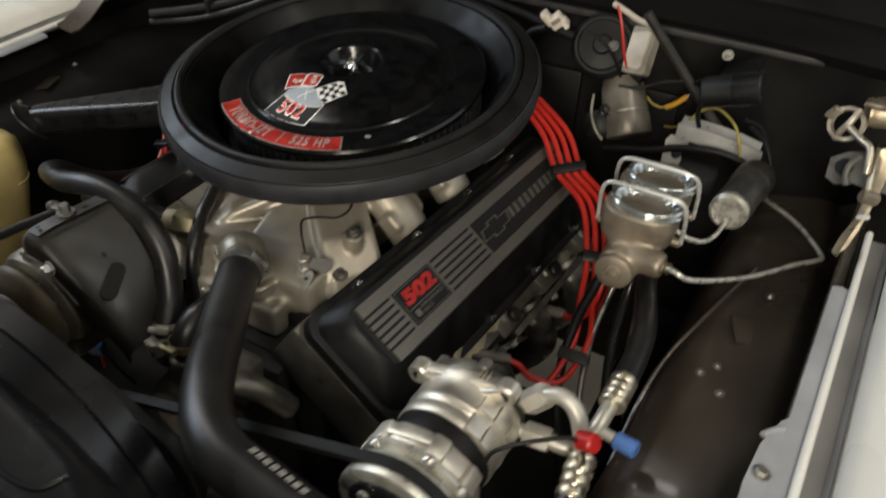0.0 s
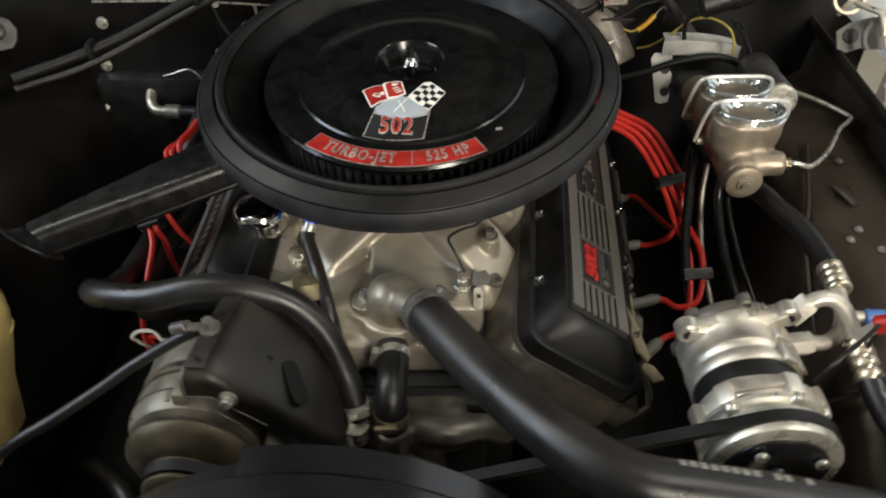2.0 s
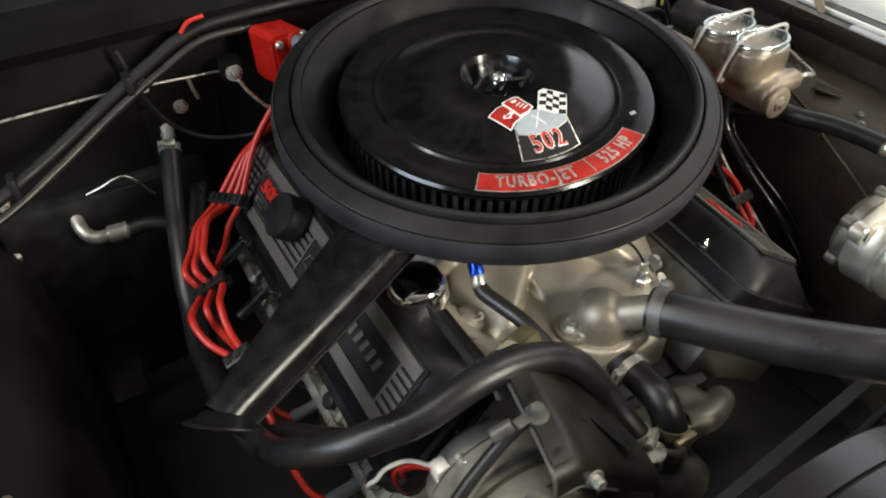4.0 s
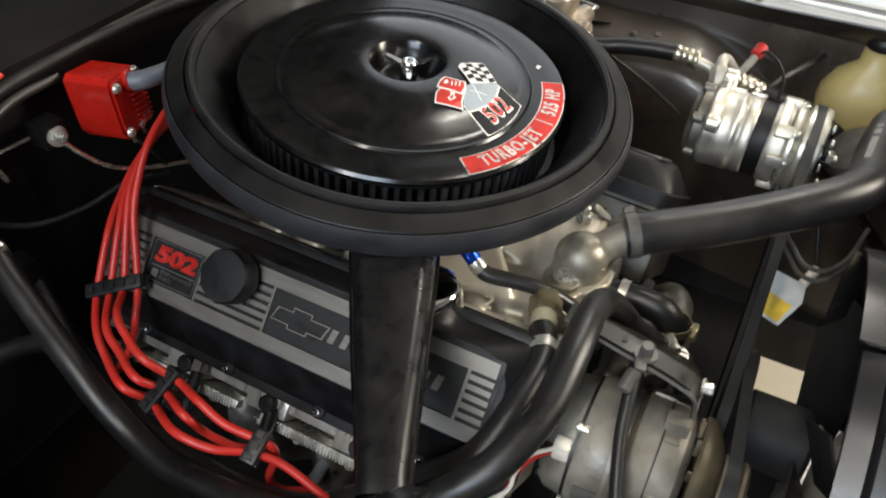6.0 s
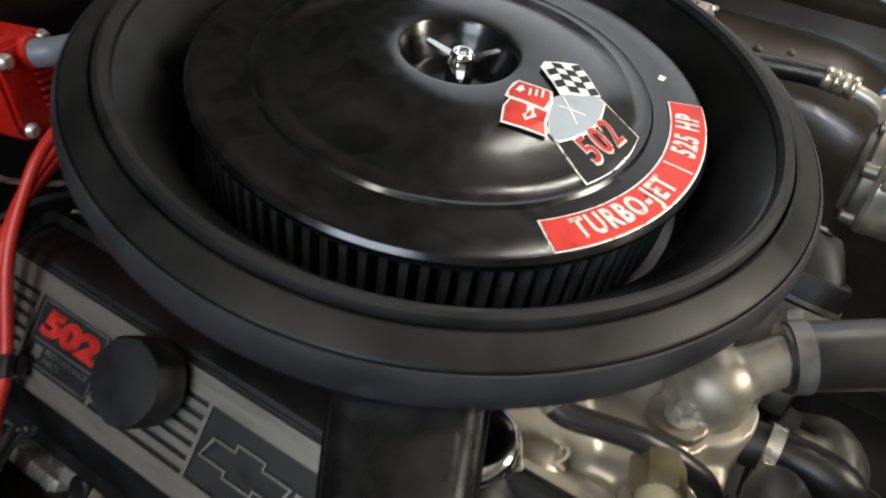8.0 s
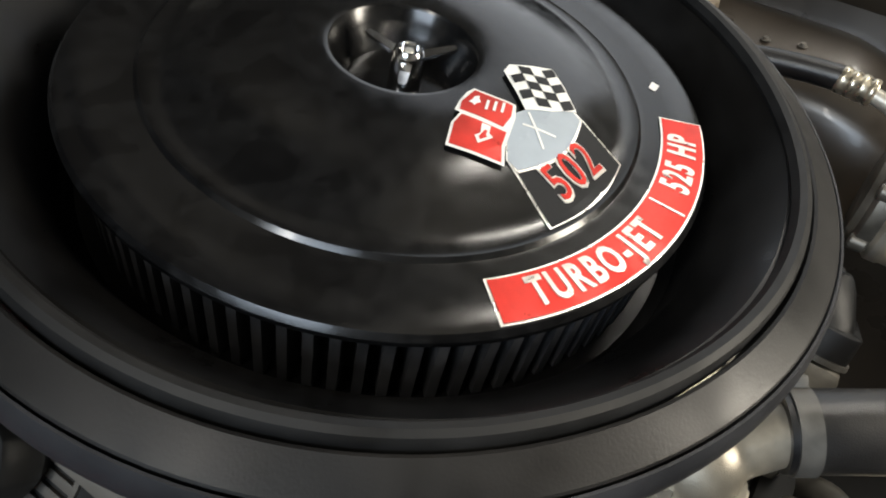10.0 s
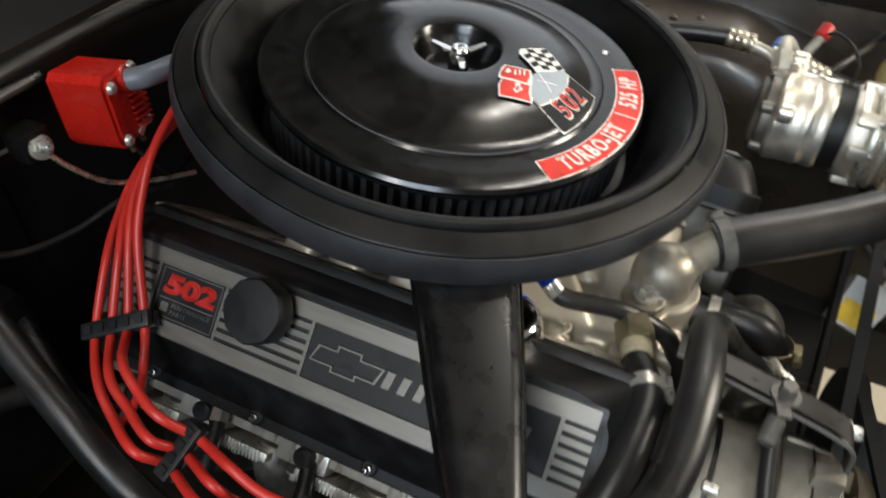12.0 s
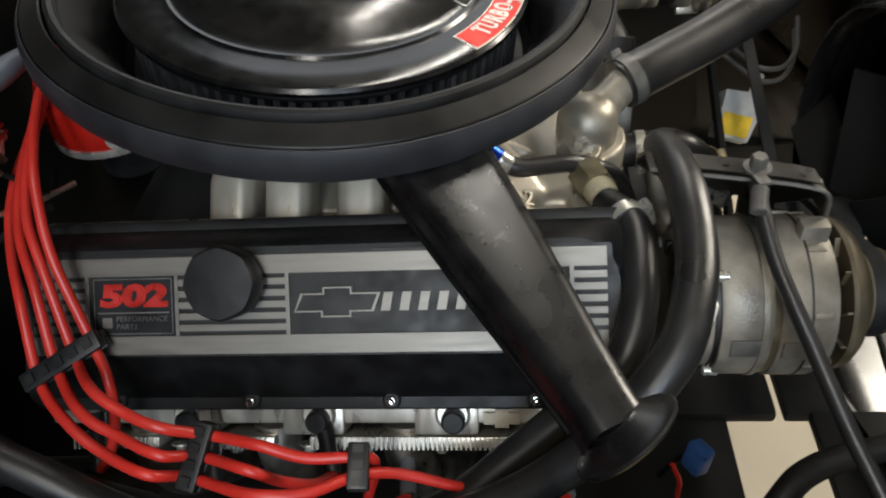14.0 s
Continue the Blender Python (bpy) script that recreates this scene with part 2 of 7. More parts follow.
# ---- builders ----
Z = Vector((0, 0, 1))


def thing(name, at, label, category, group="", kind=""):
    ob = new(name)
    ob.location = at
    ob.empty_display_size = 0.02
    return tagged(ob, label, category, group, kind)


def shift(ob, x, y, z):
    """Moves a finished thing with all its parts."""
    ob.location = Vector(ob.location) + Vector((x, y, z))


def base_of(ob):
    """World place of an object that has only moves, no turns."""
    p = Vector(ob.location)
    while ob.parent:
        ob = ob.parent
        p += Vector(ob.location)
    return p


def part(name, bm, material, parent=None, label="", smooth=38):
    """Links a mesh, made in world places, as one object under a thing or a part."""
    me = bpy.data.meshes.new(name)
    bmesh.ops.recalc_face_normals(bm, faces=bm.faces)
    if smooth:
        for f in bm.faces:
            f.smooth = True
        lim = radians(smooth)
        for e in bm.edges:
            if len(e.link_faces) == 2 and e.calc_face_angle(0) > lim:
                e.smooth = False
    origin = base_of(parent) if parent else Vector()
    bmesh.ops.translate(bm, verts=bm.verts, vec=-origin)
    bm.to_mesh(me)
    bm.free()
    me.materials.append(M[material])
    ob = new(name, me)
    if parent:
        ob.parent = parent
    if label:
        ob["label"] = label
    return ob


def join(*bms):
    out = bms[0]
    for b in bms[1:]:
        me = bpy.data.meshes.new("t")
        b.to_mesh(me)
        out.from_mesh(me)
        bpy.data.meshes.remove(me)
        b.free()
    return out


def frame_of(way, side=None):
    """A turn whose z goes along way."""
    way = Vector(way).normalized()
    if side is None:
        return way.to_track_quat("Z", "Y").to_matrix().to_4x4()
    x = Vector(side)
    x = (x - way * x.dot(way)).normalized()
    return Matrix((x, way.cross(x), way)).transposed().to_4x4()


def lathe(profile, at=(0, 0, 0), way=(0, 0, 1), seg=48, wave=None):
    """Profile of (radius, height) turned about way. wave(angle) scales the radius."""
    bm = bmesh.new()
    rings = []
    m = Matrix.Translation(at) @ frame_of(way)
    for r, h in profile:
        if r < 1e-6:
            rings.append([bm.verts.new(m @ Vector((0, 0, h)))])
            continue
        ring = []
        for i in range(seg):
            a = 2 * math.pi * i / seg
            k = wave(a) if wave else 1
            ring.append(bm.verts.new(m @ Vector((r * k * math.cos(a), r * k * math.sin(a), h))))
        rings.append(ring)
    for a, b in zip(rings, rings[1:]):
        for i in range(seg):
            j = (i + 1) % seg
            if len(a) == 1 and len(b) == 1:
                break
            if len(a) == 1:
                bm.faces.new((a[0], b[i], b[j]))
            elif len(b) == 1:
                bm.faces.new((a[i], a[j], b[0]))
            else:
                bm.faces.new((a[i], a[j], b[j], b[i]))
    return bm


def rod(a, b, r, seg=20, bevel=0.0, r2=None):
    """A solid round bar from a to b."""
    a, b = Vector(a), Vector(b)
    h = (b - a).length
    r2 = r if r2 is None else r2
    c = min(bevel, r * 0.5, h * 0.4)
    prof = [(0, 0), (r - c, 0), (r, c), (r2, h - c), (r2 - c, h), (0, h)] if c else [(0, 0), (r, 0), (r2, h), (0, h)]
    return lathe(prof, a, b - a, seg)


def curve_points(pts, steps=8):
    """A smooth line through the places."""
    p = [Vector(q) for q in pts]
    p = [2 * p[0] - p[1], *p, 2 * p[-1] - p[-2]]
    out = []
    for a, b, c, d in zip(p, p[1:], p[2:], p[3:]):
        for i in range(steps):
            t = i / steps
            out.append(0.5 * (2 * b + (c - a) * t + (2 * a - 5 * b + 4 * c - d) * t * t + (3 * b - 3 * c + d - a) * t ** 3))
    out.append(p[-2])
    return out


def tube(pts, r, seg=14, steps=8, smooth_line=True, caps=True, radius=None):
    """A round bar swept along a smooth line. radius(s), s from 0 to 1, scales r."""
    line = curve_points(pts, steps) if smooth_line else [Vector(q) for q in pts]
    bm = bmesh.new()
    rings, up = [], None
    for i, q in enumerate(line):
        way = (line[min(i + 1, len(line) - 1)] - line[max(i - 1, 0)]).normalized()
        if up is None:
            up = way.orthogonal().normalized()
        up = (up - way * up.dot(way)).normalized()
        side = way.cross(up)
        k = r * (radius(i / (len(line) - 1)) if radius else 1)
        rings.append([bm.verts.new(q + k * (math.cos(2 * math.pi * j / seg) * up + math.sin(2 * math.pi * j / seg) * side)) for j in range(seg)])
    for a, b in zip(rings, rings[1:]):
        for j in range(seg):
            bm.faces.new((a[j], a[(j + 1) % seg], b[(j + 1) % seg], b[j]))
    if caps:
        bm.faces.new(rings[0][::-1])
        bm.faces.new(rings[-1])
    return bm


def block(at, size, turn=None, bevel=0.004, seg=2):
    """A box with rounded edges; at is its middle."""
    bm = bmesh.new()
    bmesh.ops.create_cube(bm, size=1)
    bmesh.ops.scale(bm, vec=size, verts=bm.verts)
    if bevel:
        bmesh.ops.bevel(bm, geom=bm.edges[:], offset=min(bevel, min(size) * 0.45), segments=seg, profile=0.6, affect="EDGES")
    m = Matrix.Translation(at)
    if turn is not None:
        m = m @ turn
    bm.transform(m)
    return bm


def slab(outline, thick, m=None, bevel=0.0):
    """A plate with the outline (x, y), from z = 0 to z = thick, then moved by m."""
    bm = bmesh.new()
    low = [bm.verts.new((x, y, 0)) for x, y in outline]
    top = [bm.verts.new((x, y, thick)) for x, y in outline]
    bm.faces.new(low[::-1])
    bm.faces.new(top)
    k = len(low)
    for i in range(k):
        bm.faces.new((low[i], low[(i + 1) % k], top[(i + 1) % k], top[i]))
    if bevel:
        edges = [e for e in bm.edges if e.verts[0].co.z == thick and e.verts[1].co.z == thick]
        bmesh.ops.bevel(bm, geom=edges, offset=bevel, segments=2, profile=0.6, affect="EDGES")
    if m is not None:
        bm.transform(m)
    return bm


def loft(rings, cap=True):
    """Skin over rings of equally many places."""
    bm = bmesh.new()
    vs = [[bm.verts.new(q) for q in ring] for ring in rings]
    k = len(vs[0])
    for a, b in zip(vs, vs[1:]):
        for i in range(k):
            bm.faces.new((a[i], a[(i + 1) % k], b[(i + 1) % k], b[i]))
    if cap:
        bm.faces.new(vs[0][::-1])
        bm.faces.new(vs[-1])
    return bm


def rounded(w, h, r, n=5):
    """A rounded rectangle's outline, w by h."""
    out = []
    for cx, cy, a0 in ((w / 2 - r, h / 2 - r, 0), (-w / 2 + r, h / 2 - r, 90), (-w / 2 + r, -h / 2 + r, 180), (w / 2 - r, -h / 2 + r, 270)):
        for i in range(n + 1):
            a = radians(a0 + 90 * i / n)
            out.append((cx + r * math.cos(a), cy + r * math.sin(a)))
    return out


def sheet(grid):
    """A surface through rows of places."""
    bm = bmesh.new()
    vs = [[bm.verts.new(q) for q in row] for row in grid]
    for a, b in zip(vs, vs[1:]):
        for i in range(len(a) - 1):
            bm.faces.new((a[i], a[i + 1], b[i + 1], b[i]))
    return bm


def thicken(bm, d):
    bmesh.ops.recalc_face_normals(bm, faces=bm.faces)
    bmesh.ops.solidify(bm, geom=bm.faces[:], thickness=d)
    return bm


def writing(text, size, depth=0.0004, shear=0.0, wide=1.0, spacing=1.0, bold=0.0):
    """Raised letters in the xy plane, centred, as a bmesh."""
    cu = bpy.data.curves.new("letters", "FONT")
    cu.body, cu.size, cu.extrude, cu.shear, cu.space_character = text, size, depth, shear, spacing
    cu.offset = bold
    cu.align_x, cu.align_y, cu.resolution_u = "CENTER", "CENTER", 3
    ob = bpy.data.objects.new("letters", cu)
    me = ob.to_mesh()
    bm = bmesh.new()
    bm.from_mesh(me)
    ob.to_mesh_clear()
    bpy.data.objects.remove(ob)
    bmesh.ops.remove_doubles(bm, verts=bm.verts, dist=1e-6)
    bmesh.ops.scale(bm, vec=(wide, 1, 1), verts=bm.verts)
    return bm


def hex_nut(at, way, r, h, round_top=True):
    prof = [(0, 0), (r, 0), (r, h * 0.8), (r * 0.86, h), (0, h)]
    bm = lathe(prof, at, way, 6)
    if round_top:
        bm = join(bm, lathe([(0, 0), (r * 0.5, 0), (r * 0.5, h * 1.5), (r * 0.35, h * 1.7), (0, h * 1.7)], at, way, 12))
    return bm


def washer_bolt(at, way, r=0.006, h=0.006):
    at, way = Vector(at), Vector(way).normalized()
    return join(lathe([(0, 0), (r * 1.6, 0), (r * 1.6, h * 0.25), (0, h * 0.25)], at, way, 18), hex_nut(at + way * h * 0.25, way, r, h, False))


def hose_clamp(at, way, r, width=0.012, screw=(0, 0, 1)):
    """A worm-drive band round a hose, with its screw box."""
    at, way = Vector(at), Vector(way).normalized()
    s = Vector(screw)
    s = (s - way * s.dot(way)).normalized()
    m = Matrix.Translation(at) @ frame_of(way, s)
    bm = lathe([(r * 0.99, -width / 2), (r + 0.0012, -width / 2), (r + 0.0012, width / 2), (r * 0.99, width / 2), (r * 0.99, -width / 2)], at, way, 28)
    b = block((0, 0, 0), (0.008, 0.016, width * 0.9), bevel=0.002)
    b.transform(m @ Matrix.Translation((r + 0.004, 0, 0)))
    c = rod((0, -0.016, 0), (0, -0.006, 0), 0.0045, 8)
    c.transform(m @ Matrix.Translation((r + 0.004, 0, 0)))
    return join(bm, b, c)


def remeshed(ob, voxel, smooth=6):
    """Melts the joined solids of a mesh into one casting."""
    m = ob.modifiers.new("melt", "REMESH")
    m.mode, m.voxel_size, m.use_smooth_shade = "VOXEL", voxel, True
    s = ob.modifiers.new("soften", "SMOOTH")
    s.factor, s.iterations = 0.5, smooth
    return ob

# ---- setting ----


tagged(part("floor", block((0, 0, -1.0), (9, 9, 0.1), bevel=0), "floor", smooth=0), "pale concrete garage floor under the car", "floor", kind="structure")
tagged(part("wall_north", block((0, 3.6, 0.6), (8, 0.1, 3.2), bevel=0), "room", smooth=0), "plain dark garage wall", "wall", kind="structure")
tagged(part("wall_south", block((0, -3.6, 0.6), (8, 0.1, 3.2), bevel=0), "room", smooth=0), "plain dark garage wall", "wall", kind="structure")
tagged(part("wall_east", block((3.6, 0, 0.6), (0.1, 7.1, 3.2), bevel=0), "room", smooth=0), "plain dark garage wall", "wall", kind="structure")
tagged(part("wall_west", block((-3.6, 0, 0.6), (0.1, 7.1, 3.2), bevel=0), "room", smooth=0), "plain dark garage wall", "wall", kind="structure")
tagged(part("ceiling", block((0, 0, 2.25), (8, 8, 0.1), bevel=0), "room", smooth=0), "plain dark garage ceiling", "ceiling", kind="structure")

# firewall with its ledge and cowl
fw = thing("firewall", (0, 0.40, -0.6), "dusty black painted steel firewall with pressed ledge", "firewall", kind="structure")
rows = []
for y, z in ((0.385, -0.75), (0.385, -0.40), (0.395, -0.30), (0.40, -0.12), (0.402, -0.02), (0.372, -0.008), (0.366, 0.004), (0.40, 0.016), (0.47, 0.022), (0.50, 0.05), (0.70, 0.075)):
    rows.append([(x, y + 0.006 * math.sin(x * 5) - 0.10 * max(0, abs(x) - 0.5), z) for x in np.linspace(-0.78, 0.78, 40)])
part("panel", thicken(sheet(rows), 0.003), "body_black", fw)
part("cowl_seam", block((0.17, 0.374, -0.010), (0.80, 0.020, 0.010), bevel=0.002), "seam_grey", fw, "grey ridged cowl seam")
part("cowl_flange", block((0.17, 0.398, 0.010), (0.80, 0.034, 0.006), pose(0, 0, 0, 14), 0.002), "seam_grey", fw)
part("cowl_rib", tube([(-0.23, 0.376, -0.0035), (0.1, 0.378, -0.003), (0.55, 0.376, -0.0035)], 0.0024, 8), "seam_grey", fw)
for x, z, r in ((-0.40, -0.055, 0.008), (-0.345, -0.03, 0.005), (-0.33, 0.0, 0.004)):
    part("plug_hole", lathe([(0, 0), (r, 0), (r, 0.002), (r * 0.6, 0.003), (0, 0.003)], (x, 0.398, z), (0, -1, 0.1), 16), "seam_grey", fw)
for x in (-0.30, 0.16, 0.33):
    part("pressing", block((x, 0.392, -0.2), (0.11, 0.012, 0.16), bevel=0.006), "body_black", fw)

# inner fenders
for side, name in ((1, "inner_fender_east"), (-1, "inner_fender_west")):
    fe = thing(name, (side * 0.66, 0, -0.5), "worn black inner fender with domed wheel housing", "inner fender", kind="structure")
    prof = ((0.6535, -0.150), (0.650, -0.168), (0.645, -0.184), (0.640, -0.178), (0.630, -0.1735), (0.612, -0.175), (0.580, -0.183), (0.552, -0.190), (0.530, -0.199), (0.512, -0.222), (0.502, -0.27), (0.497, -0.36), (0.492, -0.60))
    rows, wall = [], []
    for y in np.linspace(-0.80, 0.42, 60):
        drop = 0.9 * max(0, -(y + 0.20)) ** 1.5 + 0.5 * max(0, y - 0.16) ** 1.5
        k = 0.066 * (y + 0.225)
        turn_in = 0.35 * max(0, -(y + 0.18)) ** 1.2
        rows.append([(side * (x + k * (1 if i < 3 else 0.6) - (0 if i < 3 else turn_in * (1 if i < 6 else 0.4))), y, max(-0.62, z - (0 if i < 2 else drop * (0.6 if i == 2 else 1)))) for i, (x, z) in enumerate(prof)])
        wall.append([(side * (x + k), y, z) for x, z in ((0.6375, -0.1135), (0.6372, -0.118), (0.640, -0.128), (0.646, -0.140), (0.653, -0.150))])
    # west near black, east lifted: shade and light are put into the colour
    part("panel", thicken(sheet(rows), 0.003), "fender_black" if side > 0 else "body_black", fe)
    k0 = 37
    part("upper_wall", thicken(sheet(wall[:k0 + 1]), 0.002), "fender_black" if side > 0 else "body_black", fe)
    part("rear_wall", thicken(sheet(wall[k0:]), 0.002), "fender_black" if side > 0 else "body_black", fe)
    if side > 0:
        part("seam", tube([(side * x, y, z) for x, y, z in ((0.575, 0.08, -0.181), (0.558, 0.03, -0.184), (0.534, -0.045, -0.193), (0.515, -0.10, -0.211), (0.505, -0.16, -0.235), (0.50, -0.24, -0.28))], 0.0028, 8), "fender_black", fe, "worn seam along the housing")
    part("repair_patch", block((side * 0.587, -0.042, -0.181), (0.032, 0.042, 0.0025), pose(0, 0, 0, 3, side * 10, 20), 0.0008), "fender_black", fe)
    for x, y, z in ((0.57, -0.11, -0.186), (0.555, -0.125, -0.190), (0.60, 0.03, -0.178), (0.58, -0.15, -0.184)):
        part("screw", washer_bolt((side * x, y, z + 0.001), Z, 0.0035, 0.003), "steel", fe)

    if side < 0:
        shift(fe, -0.045, 0, 0)

# outer fenders
for side, name in ((1, "fender_east"), (-1, "fender_west")):
    fe = thing(name, (side * 0.8, 0, -0.4), "cream white painted outer fender with grey gutter", "fender", kind="structure")

    def runs(prof, y0=-0.9, y1=0.6):
        return thicken(sheet([[(side * (x + 0.066 * (y + 0.225)), y, z) for x, z in prof] for y in np.linspace(y0, y1, 30)]), 0.002)

    part("skin", runs(((0.684, -0.106), (0.686, -0.094), (0.696, -0.084), (0.727, -0.074), (0.79, -0.066), (0.87, -0.076), (0.925, -0.11), (0.94, -0.25), (0.935, -0.6))), "white_paint", fe)
    part("gutter", runs(((0.6565, -0.112), (0.660, -0.118), (0.679, -0.118), (0.683, -0.108)), -0.9, 0.12), "grey_paint", fe, "grey painted gutter")
    part("apron_lip", runs(((0.6360, -0.1150), (0.6375, -0.1115), (0.646, -0.1095), (0.6555, -0.1115)), -0.9, 0.0), "apron_grey", fe, "grey painted inner lip")
    part("bead", tube([(side * (0.6575 + 0.066 * (y + 0.225)), y, -0.1085) for y in np.linspace(-0.88, 0.12, 8)], 0.0042, 10), "white_paint", fe, "pale rolled bead")
    tab = part("front_tab", slab([(0.0, -0.20), (0.0, 0.11), (-0.008, 0.10), (-0.020, 0.066), (-0.026, 0.02), (-0.029, -0.20)][::-1] if side > 0 else [(0.0, -0.20), (0.0, 0.11), (0.008, 0.10), (0.020, 0.066), (0.026, 0.02), (0.029, -0.20)], 0.003, Matrix.Translation((side * 0.640, -0.325, -0.1145)), 0.0008), "apron_grey", fe, "grey front tab with bolt")
    part("bolt", washer_bolt((side * 0.626, -0.2905, -0.1115), Z, 0.005, 0.003), "steel", tab)
    part("tab_crease", tube([(side * 0.636, -0.232, -0.1125), (side * 0.628, -0.238, -0.1125), (side * 0.620, -0.248, -0.1125)], 0.003, 8), "apron_grey", tab)

# radiator support
rs = thing("radiator_support", (0, -0.7, -0.6), "black radiator support across the front of the bay", "radiator support", kind="structure")
part("crossbar", block((0, -0.70, -0.06), (1.36, 0.10, 0.05), bevel=0.012), "body_black", rs)
part("panel", block((0, -0.73, -0.25), (1.36, 0.02, 0.36), bevel=0.004), "body_black", rs)

# raised hood, open over the back of the bay
hd_ = thing("hood", (0, 0.55, 0.08), "raised black-lined engine hood standing open", "hood", kind="structure")
rows = []
for u in np.linspace(0, 1, 14):
    y, z = 0.50 - 0.58 * u, 0.11 + 1.12 * u + 0.03 * math.sin(math.pi * u)
    rows.append([(x, y + 0.05 * (x / 0.7) ** 2, z + 0.02 * (1 - (x / 0.7) ** 2)) for x in np.linspace(-0.70, 0.70, 17)])
part("lining", thicken(sheet(rows), 0.004), "body_black", hd_)
part("skin", thicken(sheet([[(x, y + 0.018, z + 0.008) for x, y, z in r] for r in rows]), 0.002), "white_paint", hd_)
for x in (-0.35, 0.0, 0.35):
    part("brace", tube([(x, r[8][1] - 0.012 + 0.05 * (x / 0.7) ** 2, r[8][2] - 0.008) for r in rows[1:-1]], 0.018, 10, 2), "body_black", hd_)

# chassis below
ch = thing("chassis", (0, 0, -0.9), "dark oily chassis rails and crossmember", "chassis", kind="structure")
part("rail", block((0.46, -0.1, -0.62), (0.09, 1.3, 0.12), bevel=0.012), "under", ch)
part("rail", block((-0.46, -0.1, -0.66), (0.09, 1.3, 0.12), bevel=0.012), "under", ch)
part("splash_panel", block((-0.31, -0.05, -0.585), (0.60, 0.72, 0.02), bevel=0.006), "under", ch)
part("splash_panel", block((0.17, -0.20, -0.575), (0.58, 0.54, 0.02), bevel=0.006), "under", ch)
part("splash_panel", block((0.03, -0.575, -0.575), (0.30, 0.19, 0.02), bevel=0.006), "under", ch)
part("splash_panel", block((-0.29, -0.585, -0.565), (0.34, 0.16, 0.02), bevel=0.006), "under", ch)
part("crossmember", block((0, -0.05, -0.74), (0.95, 0.16, 0.10), bevel=0.02), "under", ch)

# ---- air cleaner ----
LID = [(0, -0.026), (0.02, -0.026), (0.03, -0.022), (0.0385, -0.007), (0.0408, 0.0004), (0.0425, 0.0022), (0.046, 0.0031), (0.0706, 0.0028), (0.0912, 0.0002), (0.1097, -0.0048), (0.1262, -0.0102), (0.1365, -0.0134), (0.1411, -0.0124), (0.1434, -0.0146), (0.1468, -0.0148), (0.1599, -0.014), (0.177, -0.014), (0.181, -0.015), (0.1835, -0.018), (0.1831, -0.0215), (0.1777, -0.0228), (0.1045, -0.0215), (0, -0.0215)]
N = Vector((-0.0215, -0.125, 0.992)).normalized()
ACM = Matrix.Translation((0.0052, 0.0102, -0.0089)) @ frame_of(N, (1, 0, 0))
RING = (-0.002, -0.001, 0.0)


def acpart(name, bm, material, parent=None, label="", smooth=38):
    """A part made in the air cleaner's own frame, whose origin is the wing nut's top."""
    bm.transform(ACM)
    return part(name, bm, material, parent, label, smooth)


def lid_z(r):
    for (a, za), (b, zb) in zip(LID[4:], LID[5:]):
        if a <= r <= b:
            return za + (zb - za) * (r - a) / (b - a)
    return 0.0032


def on_lid(bm, dx=0.0, dy=0.0, turn=0.0, lift=0.0005):
    """Lays a flat mesh on the curved lid."""
    bmesh.ops.triangulate(bm, faces=bm.faces)
    for longest in (0.012, 0.005):
        bmesh.ops.subdivide_edges(bm, edges=[e for e in bm.edges if e.calc_length() > longest], cuts=2)
        bmesh.ops.triangulate(bm, faces=bm.faces)
    c, s = math.cos(turn), math.sin(turn)
    for v in bm.verts:
        x, y, z = v.co
        X, Y = dx + c * x - s * y, dy + s * x + c * y
        v.co = (X, Y, lid_z(math.hypot(X, Y)) + lift + z)
    return bm


ac = thing("air_cleaner", (0, 0, -0.115), "round black air cleaner with grey rubber seal and side snorkel", "air cleaner")
lid = acpart("lid", lathe(LID, seg=160), "lid_black", ac, "gloss black domed lid with red and chequered decals", smooth=30)

# pleated element
bm = bmesh.new()
n, top, low = 92 * 4, [], []
for i in range(n):
    a = 2 * math.pi * (i // 4 + (0.0, 0.42, 0.5, 0.92)[i % 4]) / 92
    r = (0.1765, 0.1765, 0.1605, 0.1605)[i % 4]
    top.append(bm.verts.new((r * math.cos(a), r * math.sin(a), -0.0245)))
    low.append(bm.verts.new((r * math.cos(a), r * math.sin(a), -0.080)))
for i in range(n):
    bm.faces.new((top[i], top[(i + 1) % n], low[(i + 1) % n], low[i]))
acpart("filter_element", bm, "filter", ac, "black pleated filter element", smooth=0)
acpart("element_rim", lathe([(0.162, -0.0225), (0.179, -0.0225), (0.180, -0.025), (0.179, -0.028), (0.162, -0.028), (0.162, -0.0225)], seg=96), "rubber_matt", ac)
acpart("base_pan", lathe([(0.0591, -0.0790), (0.1832, -0.0790), (0.1901, -0.0730), (0.1940, -0.0410), (0.1970, -0.0350), (0.2177, -0.0090), (0.2226, -0.0040), (0.2295, -0.0030), (0.2325, -0.0060), (0.2256, -0.0130), (0.2039, -0.0430), (0.1990, -0.0790), (0.1921, -0.0850), (0.1477, -0.0890), (0.0591, -0.0890), (0.0591, -0.0790)], RING, seg=128), "pan_black", ac, smooth=25)


def sag(a):
    return 1 + 0.006 * math.sin(2 * a + 0.6) + 0.004 * math.sin(5 * a)


